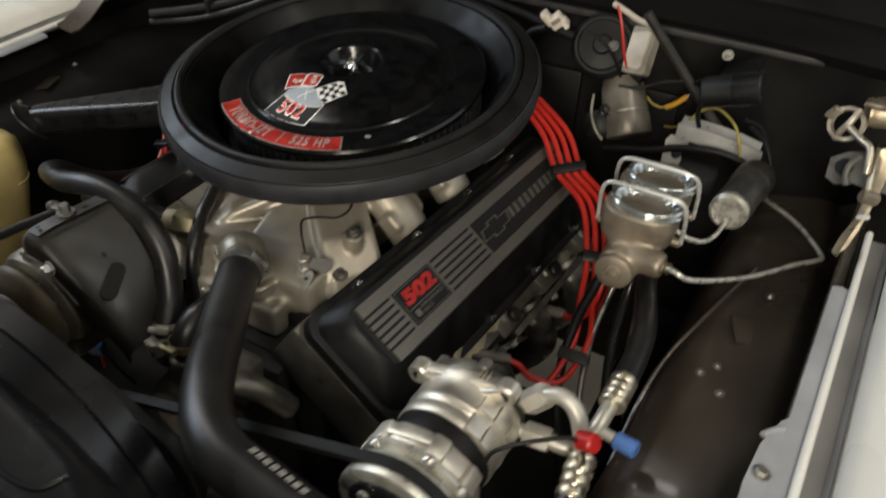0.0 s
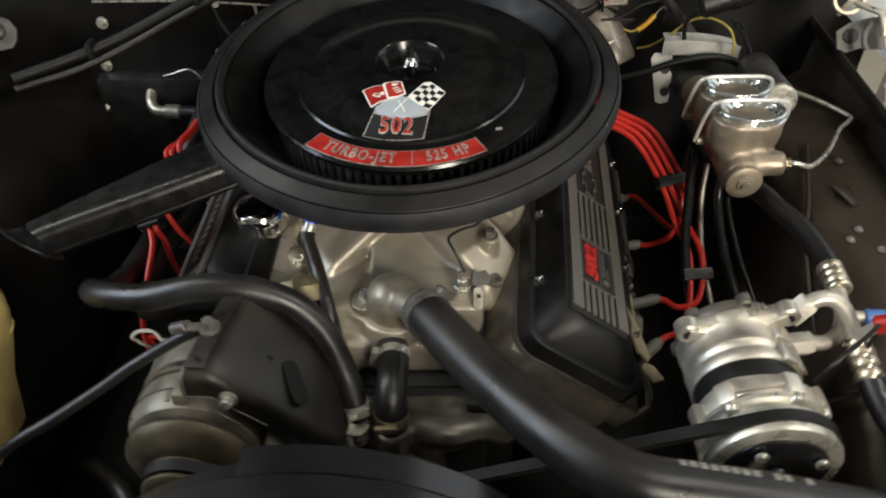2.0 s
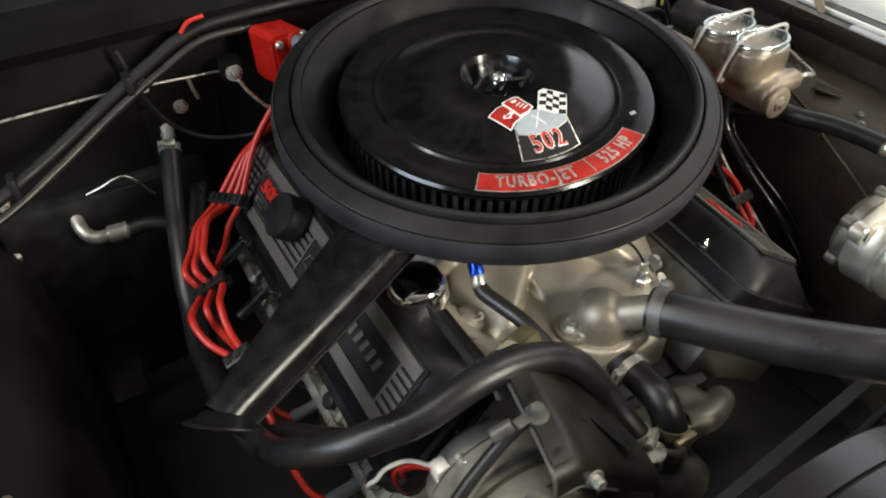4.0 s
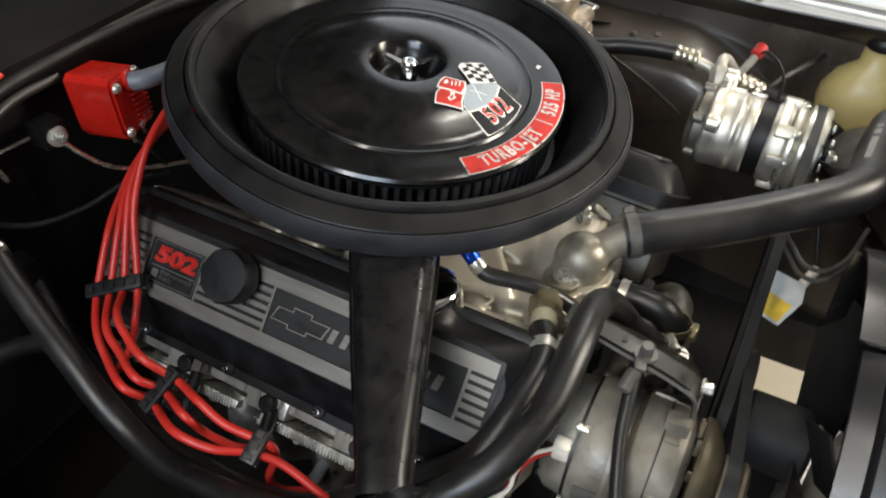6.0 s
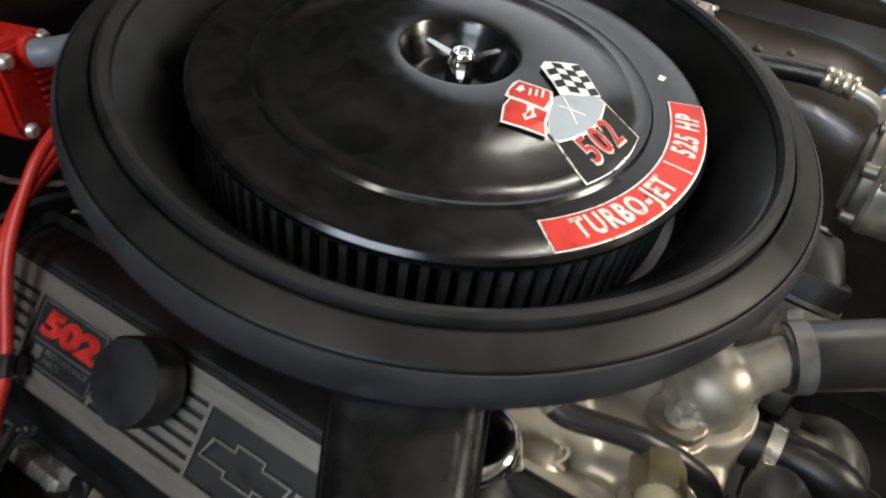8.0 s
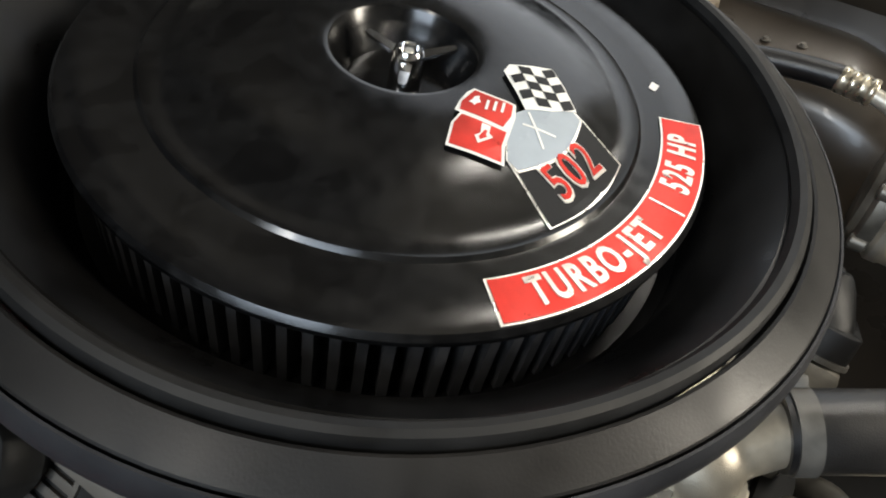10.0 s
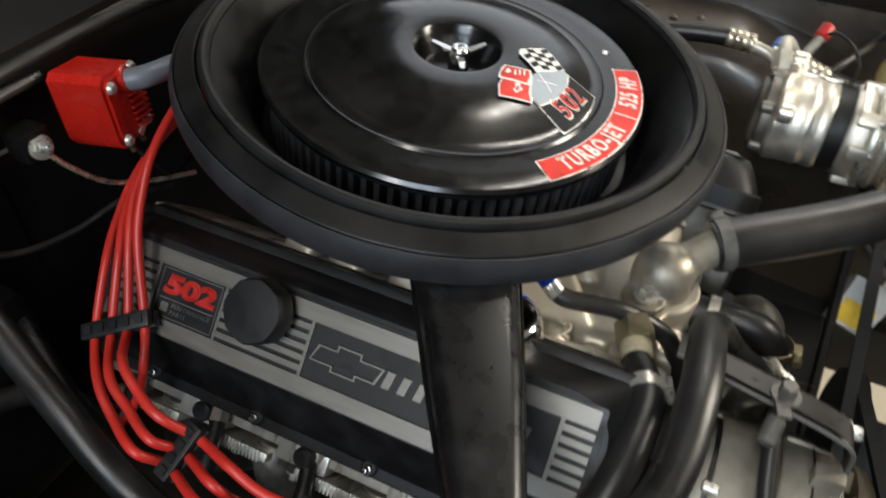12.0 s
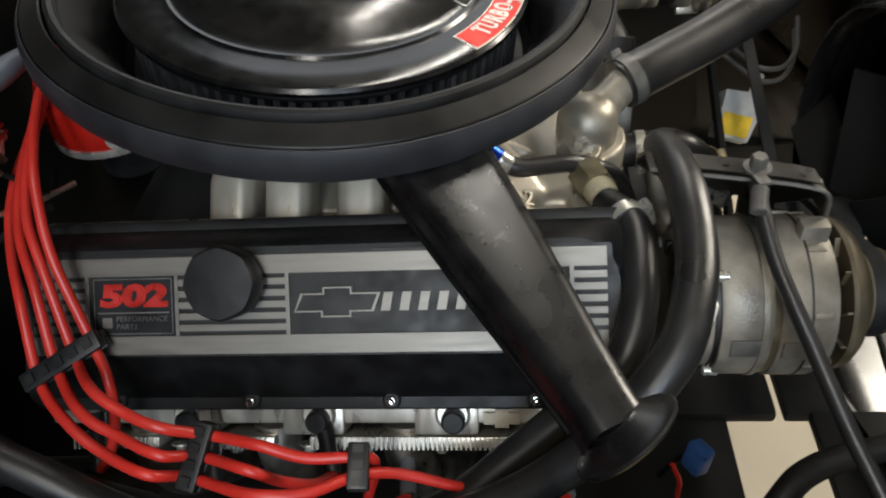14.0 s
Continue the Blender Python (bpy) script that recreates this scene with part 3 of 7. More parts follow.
BAND = [(0.2480, -0.0392), (0.2519, -0.0398), (0.2578, -0.0345), (0.2602, -0.0255), (0.2600, -0.0190), (0.2584, -0.0125), (0.2564, -0.0090), (0.2552, -0.0090), (0.2545, -0.0115), (0.2480, -0.0392)]
# band and face carry their light and shade in the colour
acpart("hood_seal", lathe(BAND, RING, seg=144, wave=sag), "seal", ac, "dusty outer band of the rubber seal, daylight put into its grey", smooth=24)
FACE = [(0.2355, -0.0360), (0.2421, -0.0405), (0.2480, -0.0390), (0.2536, -0.0120), (0.2540, -0.0086), (0.2532, -0.0076), (0.2450, -0.0036), (0.2378, -0.0006), (0.2362, -0.0012), (0.2352, -0.0050), (0.2340, -0.0200), (0.2355, -0.0360)]
acpart("seal_face", lathe(FACE, RING, seg=144, wave=sag), "seal_black", ac, "black sloping face of the seal, darkened in colour for shade", smooth=24)
TOP = [(0.2259, -0.0080), (0.2239, -0.0010), (0.2262, 0.0034), (0.2296, 0.0046), (0.2326, 0.0034), (0.2338, 0.0008), (0.2344, -0.0060), (0.2330, -0.0120), (0.2310, -0.0250), (0.2259, -0.0080)]
acpart("seal_bead", lathe(TOP, RING, seg=144, wave=sag), "rubber_matt", ac, "black ribbed bead of the seal", smooth=32)

# wing nut
NUT = (0.001, -0.003, 0.003)
nut = acpart("wing_nut", lathe([(0, -0.027), (0.010, -0.027), (0.0095, -0.008), (0.0085, -0.003), (0.0070, -0.001), (0.0058, -0.001), (0.0056, -0.005), (0, -0.005)], NUT, seg=28), "chrome", ac, "chrome three-wing nut")
for a in (209, 329, 89):
    c = slab([(0.006, -0.0034), (0.026, -0.0026), (0.0305, -0.0018), (0.0305, 0.0018), (0.026, 0.0026), (0.006, 0.0034)], 0.0024, pose(NUT[0], NUT[1], -0.0065, 0, -5, a), 0.001)
    acpart("wing", c, "chrome", nut)
acpart("stud", rod((NUT[0], NUT[1], -0.02), (NUT[0], NUT[1], 0.0005), 0.0032, 12, 0.0006), "zinc", nut)


# decals
def arc_plate(r0, r1, a0, a1, thick=0.0004, lift=0.0003, steps=40):
    top, bot = [], []
    for i in range(steps + 1):
        a = radians(a0 + (a1 - a0) * i / steps)
        top.append((r1 * math.cos(a), r1 * math.sin(a)))
        bot.append((r0 * math.cos(a), r0 * math.sin(a)))
    bm = bmesh.new()
    vs = [[bm.verts.new((x, y, lid_z(math.hypot(x, y)) + lift + thick)) for x, y in line] for line in (bot, top)]
    for i in range(steps):
        bm.faces.new((vs[0][i], vs[0][i + 1], vs[1][i + 1], vs[1][i]))
    return thicken(bm, thick)


A0, A1 = -129.0, -60.5
acpart("band_edge", arc_plate(0.1547, 0.1805, A0 - 0.5, A1 + 0.5), "decal_silver", lid)
band = acpart("band_decal", arc_plate(0.1559, 0.1793, A0, A1, lift=0.0007), "decal_red", lid, "red arched foil decal with silver letters")


def arched(text, size, mid, r=0.1675, wide=1.0, spacing=1.0):
    bm = writing(text, size, 0.0002, 0, wide, spacing, 0.0007)
    bmesh.ops.subdivide_edges(bm, edges=[e for e in bm.edges if e.calc_length() > 0.006], cuts=2)
    for v in bm.verts:
        a = radians(mid) + v.co.x / r
        rr = r - v.co.y
        v.co = (rr * math.cos(a), rr * math.sin(a), lid_z(rr) + 0.0014 + v.co.z)
    return bm


acpart("band_letters", arched("TURBO-JET", 0.0225, -108.3, wide=0.65, spacing=1.22), "letter_silver", band, smooth=0)
acpart("band_letters", arched("525 HP", 0.0225, -73.8, wide=0.62, spacing=1.21), "letter_silver", band, smooth=0)
acpart("divider", arc_plate(0.1575, 0.1778, -87.7, -87.3, lift=0.0011, steps=2), "decal_silver", band, smooth=0)

def decal(name, outline, material, parent, lift, label=""):
    outline = [(1.04 * x + 0.002, 1.02 * y - 0.0095) for x, y in outline]
    area2 = sum(a[0] * b[1] - b[0] * a[1] for a, b in zip(outline, outline[1:] + outline[:1]))
    return acpart(name, on_lid(slab(outline if area2 > 0 else outline[::-1], 0.0002), 0, 0, 0, lift), material, parent, label, 0)


def bowed(a, b, h, n=9):
    """Places from a to b on a curve that bulges by h to the right of the way."""
    a, b = Vector(a), Vector(b)
    side = Vector((b.y - a.y, a.x - b.x)).normalized()
    return [tuple(a.lerp(b, k / n) + side * h * math.sin(math.pi * k / n)) for k in range(n + 1)]


def shrunk(pts, g):
    """The outline moved inwards by about g."""
    c = sum((Vector(p) for p in pts), Vector((0, 0))) / len(pts)
    return [tuple(c + (Vector(p) - c) * (1 - g / (Vector(p) - c).length)) for p in pts]


SHIELD = [(0.0236, -0.0875), (-0.0373, -0.0814)] + bowed((-0.0505, -0.1166), (0.0172, -0.1228), 0.0062)
badge = decal("badge_edge", SHIELD, "decal_silver", lid, 0.0004, "shield badge with crossed flags")
decal("badge_field", shrunk(SHIELD, 0.0016), "decal_black", badge, 0.0008)
decal("badge_arch_edge", bowed((-0.0385, -0.0886), (0.0205, -0.0937), 0.0080) + [(0.0225, -0.0862), (0.006, -0.0715), (-0.008, -0.0665), (-0.024, -0.0715), (-0.0375, -0.0800)], "decal_silver", badge, 0.0012)
decal("badge_arch", bowed((-0.0376, -0.0878), (0.0196, -0.0928), 0.0074) + [(0.0214, -0.0866), (0.006, -0.0715), (-0.008, -0.0665), (-0.024, -0.0715), (-0.0370, -0.0806)], "decal_grey", badge, 0.0016)
acpart("badge_number", on_lid(writing("502", 0.0310, 0.0002, wide=0.78, spacing=1.12, bold=0.0010), -0.0120, -0.1190, radians(-5.5), 0.0015), "decal_silver", badge, smooth=0)
acpart("badge_number", on_lid(writing("502", 0.0281, 0.0002, wide=0.78, spacing=1.235, bold=0.0001), -0.0120, -0.1190, radians(-5.5), 0.0020), "decal_red", badge, smooth=0)
for a, b in (((-0.0020, -0.0712), (-0.0165, -0.0897)), ((-0.0120, -0.0735), (-0.0040, -0.0900))):
    a, b = Vector(a), Vector(b)
    n_ = Vector((b.y - a.y, a.x - b.x)).normalized() * 0.0006
    decal("flag_pole", [tuple(a - n_), tuple(a + n_), tuple(b + n_), tuple(b - n_)], "decal_white", badge, 0.0020)
RED = [(-0.0035, -0.0640), (-0.0088, -0.0412), (-0.0140, -0.0400), (-0.0230, -0.0412), (-0.0300, -0.0432), (-0.0300, -0.0465), (-0.0395, -0.0475), (-0.0535, -0.0540), (-0.0480, -0.0680), (-0.0420, -0.0818), (-0.0330, -0.0760), (-0.0225, -0.0725), (-0.0120, -0.0690)]
red_flag = decal("red_flag", RED, "decal_white", badge, 0.0022, "red half of the crossed flags")
decal("flag_field", [(-0.0055, -0.0632), (-0.0102, -0.0424), (-0.0225, -0.0424), (-0.0282, -0.0450), (-0.0225, -0.0678), (-0.0130, -0.0668)], "decal_red", red_flag, 0.0026)
decal("flag_field", [(-0.0308, -0.0480), (-0.0390, -0.0488), (-0.0516, -0.0546), (-0.0464, -0.0678), (-0.0416, -0.0796), (-0.0335, -0.0742), (-0.0244, -0.0712)], "decal_red", red_flag, 0.0026)
for k in range(3):
    o = Vector((-0.0145 + 0.0022 * k, -0.0535 - 0.0035 * k))
    decal("emblem_bar", [tuple(o + Vector(p)) for p in ((-0.0045, -0.0022), (0.0025, 0.0006), (0.0020, 0.0020), (-0.0050, -0.0008))], "decal_white", red_flag, 0.0030)
decal("emblem_cross", [(-0.0150, -0.0452), (-0.0128, -0.0470), (-0.0150, -0.0482), (-0.0165, -0.0502), (-0.0185, -0.0490), (-0.0210, -0.0490), (-0.0200, -0.0472), (-0.0205, -0.0452), (-0.0180, -0.0458)], "decal_white", red_flag, 0.0030)
decal("emblem_arrow", [(-0.0290, -0.0590), (-0.0275, -0.0635), (-0.0320, -0.0655), (-0.0330, -0.0685), (-0.0415, -0.0650), (-0.0385, -0.0610), (-0.0350, -0.0622)], "decal_white", red_flag, 0.0030)
decal("emblem_core", [(-0.0320, -0.0628), (-0.0318, -0.0642), (-0.0345, -0.0650), (-0.0350, -0.0662), (-0.0390, -0.0645), (-0.0378, -0.0630)], "decal_red", red_flag, 0.0033)
CHEQ = [(0.0163, -0.0440), (0.0237, -0.0430), (0.0330, -0.0530), (0.0410, -0.0615), (0.0330, -0.0740), (0.0225, -0.0885), (0.0150, -0.0830), (0.0085, -0.0792), (0.0040, -0.0740), (-0.0020, -0.0690), (0.0040, -0.0610)]
cheq = decal("chequered_flag", CHEQ, "decal_white", badge, 0.0022, "black and white chequered flag")
for i in range(4):
    for j in range(5):
        if (i + j) % 2:
            def cell(u, v):
                lo = Vector((0.0195, -0.0440)).lerp(Vector((0.0400, -0.0620)), u / 4)
                hi = Vector((-0.0005, -0.0690)).lerp(Vector((0.0225, -0.0870)), u / 4)
                q = lo.lerp(hi, v / 5)
                return (q.x + 0.0012 * math.sin(u * 1.6), q.y + 0.0012 * math.sin(u * 1.6))
            decal("square", [cell(i, j), cell(i + 1, j), cell(i + 1, j + 1), cell(i, j + 1)], "decal_black", cheq, 0.0026)

# a chip of bare metal on the rim
acpart("paint_chip", on_lid(slab([(0.004, 0.002), (-0.003, 0.0035), (-0.005, -0.001), (0.002, -0.003)], 0.0002), 0.105, -0.1195, 0.3, 0.0003), "decal_silver", lid, smooth=0)

# snorkel
B, T = Vector((-0.146, -0.0645, -0.068)), Vector((-0.402, -0.203, -0.114))
d = (T - B).normalized()
sx = Vector((d.y, -d.x, 0)).normalized()
sz = sx.cross(d) * -1
if sz.z < 0:
    sz = -sz
SNORKEL = ((0.14, 0.078, 0.034), (0.3, 0.0715, 0.036), (0.6, 0.057, 0.038), (0.85, 0.042, 0.039), (0.97, 0.036, 0.039), (1.02, 0.036, 0.037))
rings = []
for s, w, h in SNORKEL:
    c = B.lerp(T, s)
    rings.append([c + sx * x * (1.0 + 0.13 * (0.5 - y / h)) + sz * y for x, y in rounded(w, h, h * 0.26, 5)])
sn = part("snorkel", loft(rings, False), "snorkel", ac, "tapered gloss black intake snorkel", smooth=50)
lip = Vector((-0.50, -0.62, -0.60)).normalized()
part("snorkel_lip", lathe([(0.0175, -0.010), (0.0205, -0.008), (0.0250, -0.004), (0.0295, -0.001), (0.0335, 0.000), (0.0345, 0.0015), (0.0335, 0.0030), (0.028, 0.002), (0.0225, -0.002), (0.0185, -0.008), (0.0165, -0.011), (0.0175, -0.010)], T + d * 0.006 + Vector((0, -0.004, 0.001)), lip, 48), "snorkel", sn, "flared rim of the snorkel mouth")
part("snorkel_seam", tube([B.lerp(T, s) + sx * (w * 0.55) - sz * (h * 0.25) for s, w, h in SNORKEL[:5]], 0.0022, 8), "pan_black", sn)
part("snorkel_seam", tube([B.lerp(T, s) - sx * (w * 0.55) - sz * (h * 0.25) for s, w, h in SNORKEL[:5]], 0.0022, 8), "pan_black", sn)

# ---- valve covers ----
def stripes(x0, x1, m):
    out = None
    for k in range(5):
        y = -0.0205 + k * 0.00925
        b = slab([(x0, y - 0.0027), (x1, y - 0.0027), (x1, y + 0.0027), (x0, y + 0.0027)], 0.0024, m)
        out = b if out is None else join(out, b)
    return out


def valve_cover(at, tilt, side, label, yaw=0.0):
    """side -1: the bank towards -x; +1: towards +x. at: the middle of its top."""
    t = radians(tilt)
    zz = Vector((side * math.sin(t) * math.cos(yaw), -side * math.sin(t) * math.sin(yaw), math.cos(t)))
    xx = Vector((side * math.sin(yaw), side * math.cos(yaw), 0))
    yy = zz.cross(xx)
    m = Matrix((xx, yy, zz)).transposed().to_4x4()
    m.translation = at
    vc = thing("valve_cover", at, label, "valve cover", "valve covers")
    rings = []
    for w, L, W, v in ((-0.058, 0.550, 0.166, -0.015), (-0.0375, 0.550, 0.166, -0.015), (-0.0365, 0.548, 0.163, -0.015), (-0.036, 0.536, 0.147, -0.0135), (-0.030, 0.532, 0.140, -0.012), (-0.010, 0.512, 0.108, -0.002), (-0.003, 0.502, 0.095, 0.0), (-0.0003, 0.496, 0.089, 0.0)):
        rings.append([m @ Vector((x, y + v, w)) for x, y in rounded(L, W, 0.034 if w > -0.02 else 0.024, 5)])
    part("cover_shell", loft(rings), "cover_black", vc, smooth=28)
    part("cover_gasket", loft([[m @ Vector((x, y - 0.015, w)) for x, y in rounded(0.553, 0.169, 0.023, 5)] for w in (-0.0625, -0.0582)]), "worn_edge" if side > 0 else "rubber_matt", vc, "thin gasket edge", smooth=28)
    face = part("face_panel", slab(rounded(0.484, 0.081, 0.003, 3), 0.0012, m, 0.0), "panel_dark", vc, "dark recessed face with brushed ribs", smooth=0)
    mm = m @ Matrix.Translation((0, 0, 0.0012))
    for y0, y1 in ((0.0228, 0.0378), (-0.0420, -0.0268)):
        part("brushed_strip", slab([(-0.235, y0), (0.2375, y0), (0.2375, y1), (-0.235, y1)], 0.0028, mm, 0.0006), "panel", face)
    for x0, x1 in ((-0.235, -0.1865), (-0.108, -0.017), (0.2125, 0.2375)):
        part("rib_set", stripes(x0, x1, mm), "panel", face)
    for x in (-0.1865, -0.109, -0.0155, 0.2108):
        part("divider", slab([(x - 0.0016, -0.027), (x + 0.0016, -0.027), (x + 0.0016, 0.023), (x - 0.0016, 0.023)], 0.0024, mm), "panel", face)
    # number plate of the engine size
    px = -0.147
    plate = part("size_plate", slab(rounded(0.071, 0.049, 0.002, 2), 0.0016, mm @ Matrix.Translation((px, -0.002, 0)), 0.0004), "decal_black", vc, "black plate with red numbers")
    b = writing("502", 0.0240, 0.0005, 0.08, 1.60, 1.0, 0.0014)
    b.transform(mm @ Matrix.Translation((px + 0.0005, 0.0060, 0.0020)))
    part("number_edge", b, "decal_red", plate, smooth=0)
    b = writing("502", 0.0212, 0.0006, 0.08, 1.60, 1.12, 0.0007)
    b.transform(mm @ Matrix.Translation((px + 0.0005, 0.0060, 0.0028)))
    part("size_number", b, "number_red", plate, smooth=0)
    part("plate_rim", join(*[slab([(px + x0, y0 - 0.002), (px + x1, y0 - 0.002), (px + x1, y1 - 0.002), (px + x0, y1 - 0.002)], 0.0004, mm @ Matrix.Translation((0, 0, 0.0017))) for x0, y0, x1, y1 in ((-0.034, 0.0222, 0.034, 0.0230), (-0.034, -0.0230, 0.034, -0.0222), (-0.0342, -0.023, -0.0334, 0.023), (0.0334, -0.023, 0.0342, 0.023))]), "worn_edge", plate, smooth=0)
    part("rule", slab([(-0.031, -0.0058), (0.031, -0.0058), (0.031, -0.0048), (-0.031, -0.0048)], 0.0004, mm @ Matrix.Translation((px, -0.002, 0.0016))), "panel", plate, smooth=0)
    part("emblem", slab(rounded(0.0085, 0.0085, 0.001, 2), 0.0004, mm @ Matrix.Translation((px - 0.023, -0.0155, 0.0016))), "panel", plate, smooth=0)
    for k, word in enumerate(("PERFORMANCE", "PARTS")):
        b = writing(word, 0.0062, 0.0002, 0.1, 1.0, 1.05)
        x0 = min(v.co.x for v in b.verts)
        b.transform(mm @ Matrix.Translation((px - 0.015 - x0, -0.0125 - 0.0064 * k, 0.0018)))
        part("small_letters", b, "worn_edge", plate, smooth=0)
    # cross-shaped outline and slanted bars in the long field
    def cross(g):
        return [(-0.037 + g, -0.011 + g), (-0.013 + g, -0.011 + g), (-0.013 + g, -0.0165 + g), (0.014 - g, -0.0165 + g), (0.014 - g, -0.011 + g), (0.034 - g * 1.4, -0.011 + g), (0.040 - g * 1.6, 0.009 - g), (0.015 - g, 0.009 - g), (0.015 - g, 0.0155 - g), (-0.011 + g, 0.0155 - g), (-0.011 + g, 0.009 - g), (-0.031 + g * 1.4, 0.009 - g)]
    bm = bmesh.new()
    mc = mm @ Matrix.Translation((0.0237, -0.001, 0)) @ Matrix.Diagonal((0.92, 0.76, 1, 1))
    loops = [[bm.verts.new(mc @ Vector((x, y, z))) for x, y in cross(g)] for g, z in ((0, 0), (0, 0.0022), (0.0017, 0.0022), (0.0017, 0))]
    for a, b in zip(loops, loops[1:]):
        for i in range(12):
            bm.faces.new((a[i], a[(i + 1) % 12], b[(i + 1) % 12], b[i]))
    part("cross_outline", bm, "panel", face, smooth=0)
    # nine slanted plain glyph bars
    for k in range(9):
        x = 0.0655 + k * 0.0149
        g = [(-0.0050, -0.0074), (0.0025, -0.0074), (0.0055, 0.0074), (-0.0020, 0.0074)]
        o = slab(g, 0.0022, mm @ Matrix.Translation((x, -0.0016, 0)))
        part("glyph_bar", o, "panel", face, smooth=0)
    # rail bolts
    for x in (-0.1855, -0.063, 0.060, 0.182):
        for y, w in ((-0.0895, -0.0365), (0.0595, -0.0365))[:1 if side < 0 else 2]:
            q = m @ Vector((x, y, w))
            b = part("rail_bolt", lathe([(0, 0), (0.0080, 0), (0.0080, 0.0025), (0.0062, 0.0040), (0, 0.0040)], q, zz, 18), "rubber_matt", vc, "black washer under a small bright nut")
            part("nut", join(hex_nut(q + zz * 0.004, zz, 0.0046, 0.0045), lathe([(0, 0), (0.0032, 0), (0.0030, 0.0075), (0.0018, 0.0095), (0, 0.0098)], q + zz * 0.004, zz, 12)), "chrome", b)
    return vc, m


cover_w, MW = valve_cover((-0.250, 0.0165, -0.178), 46, -1, "black crinkle valve cover with brushed ribs and oil cap")
cover_e, ME = valve_cover((0.2402, -0.0285, -0.1854), 34, 1, "black crinkle valve cover with brushed ribs and plate", 0.0959)

# yellowed gasket edges that show below the driver's cover
ge = thing("head_gasket_edge", (0.285, -0.16, -0.29), "yellowed torn gasket edge below the valve cover", "gasket")
EDGE = [(-0.088, 0.010), (-0.060, 0.016), (-0.034, 0.006), (-0.010, 0.013), (0.020, 0.004), (0.046, 0.012), (0.072, 0.006), (0.090, 0.014), (0.092, -0.010), (0.070, -0.018), (0.052, -0.008), (0.026, -0.020), (0.006, -0.010), (-0.020, -0.019), (-0.046, -0.011), (-0.070, -0.022), (-0.092, -0.008)]
part("torn_edge", slab(EDGE[::-1], 0.003, Matrix.Translation((0.283, -0.160, -0.272)) @ frame_of((0.75, 0.03, 0.66), (0.05, 1, 0)), 0.0006), "gasket", ge)
part("flake", slab([(-0.016, -0.012), (0.014, -0.016), (0.018, 0.004), (0.004, 0.014), (-0.014, 0.010)], 0.003, pose(0.296, -0.252, -0.292, 20, 30, 50), 0.0006), "gasket", ge)
part("plug_cap", join(rod((0.270, -0.176, -0.290), (0.300, -0.180, -0.290), 0.0165, 20, 0.003), rod((0.262, -0.174, -0.290), (0.280, -0.177, -0.290), 0.019, 20, 0.003)), "boot_tan", ge)

# oil filler cap
zz = MW.to_3x3() @ Z
q = MW @ Vector((-0.060, 0.017, 0.001))
oc = thing("oil_filler_cap", q, "matt black plastic oil filler cap on the valve cover", "oil cap")
part("skirt", lathe([(0, 0), (0.024, 0), (0.024, 0.014), (0.0, 0.014)], q, zz, 32), "black_plastic", oc)
part("grip", lathe([(0, 0.010), (0.0285, 0.010), (0.0296, 0.013), (0.0296, 0.030), (0.0278, 0.0335), (0.012, 0.035), (0.0, 0.035)], q, zz, 96, wave=lambda a: 0.965 + 0.035 * (math.cos(math.pi / 8) / math.cos(a % (math.pi / 4) - math.pi / 8) - 0.924) / 0.076), "rubber_matt", oc)

# breather
br = thing("breather_cap", (-0.190, -0.121, -0.18), "chrome push-in breather cap on a black tube", "breather")
part("tube", rod((-0.180, -0.131, -0.20), (-0.178, -0.134, -0.145), 0.018, 20), "black_plastic", br)
part("cap", lathe([(0, -0.158), (0.028, -0.158), (0.034, -0.156), (0.0355, -0.151), (0.0348, -0.148), (0.0340, -0.141), (0.0325, -0.134), (0.0302, -0.1285), (0.0275, -0.1255), (0.022, -0.1240), (0.012, -0.123), (0, -0.1225)], (-0.178, -0.134, 0.008), Z, 48), "chrome", br)
part("tightening_bolt", washer_bolt((-0.168, -0.148, -0.190), (0.2, -0.3, 1), 0.006, 0.007), "zinc", br)

shift(br, -0.002, 0.014, -0.014)

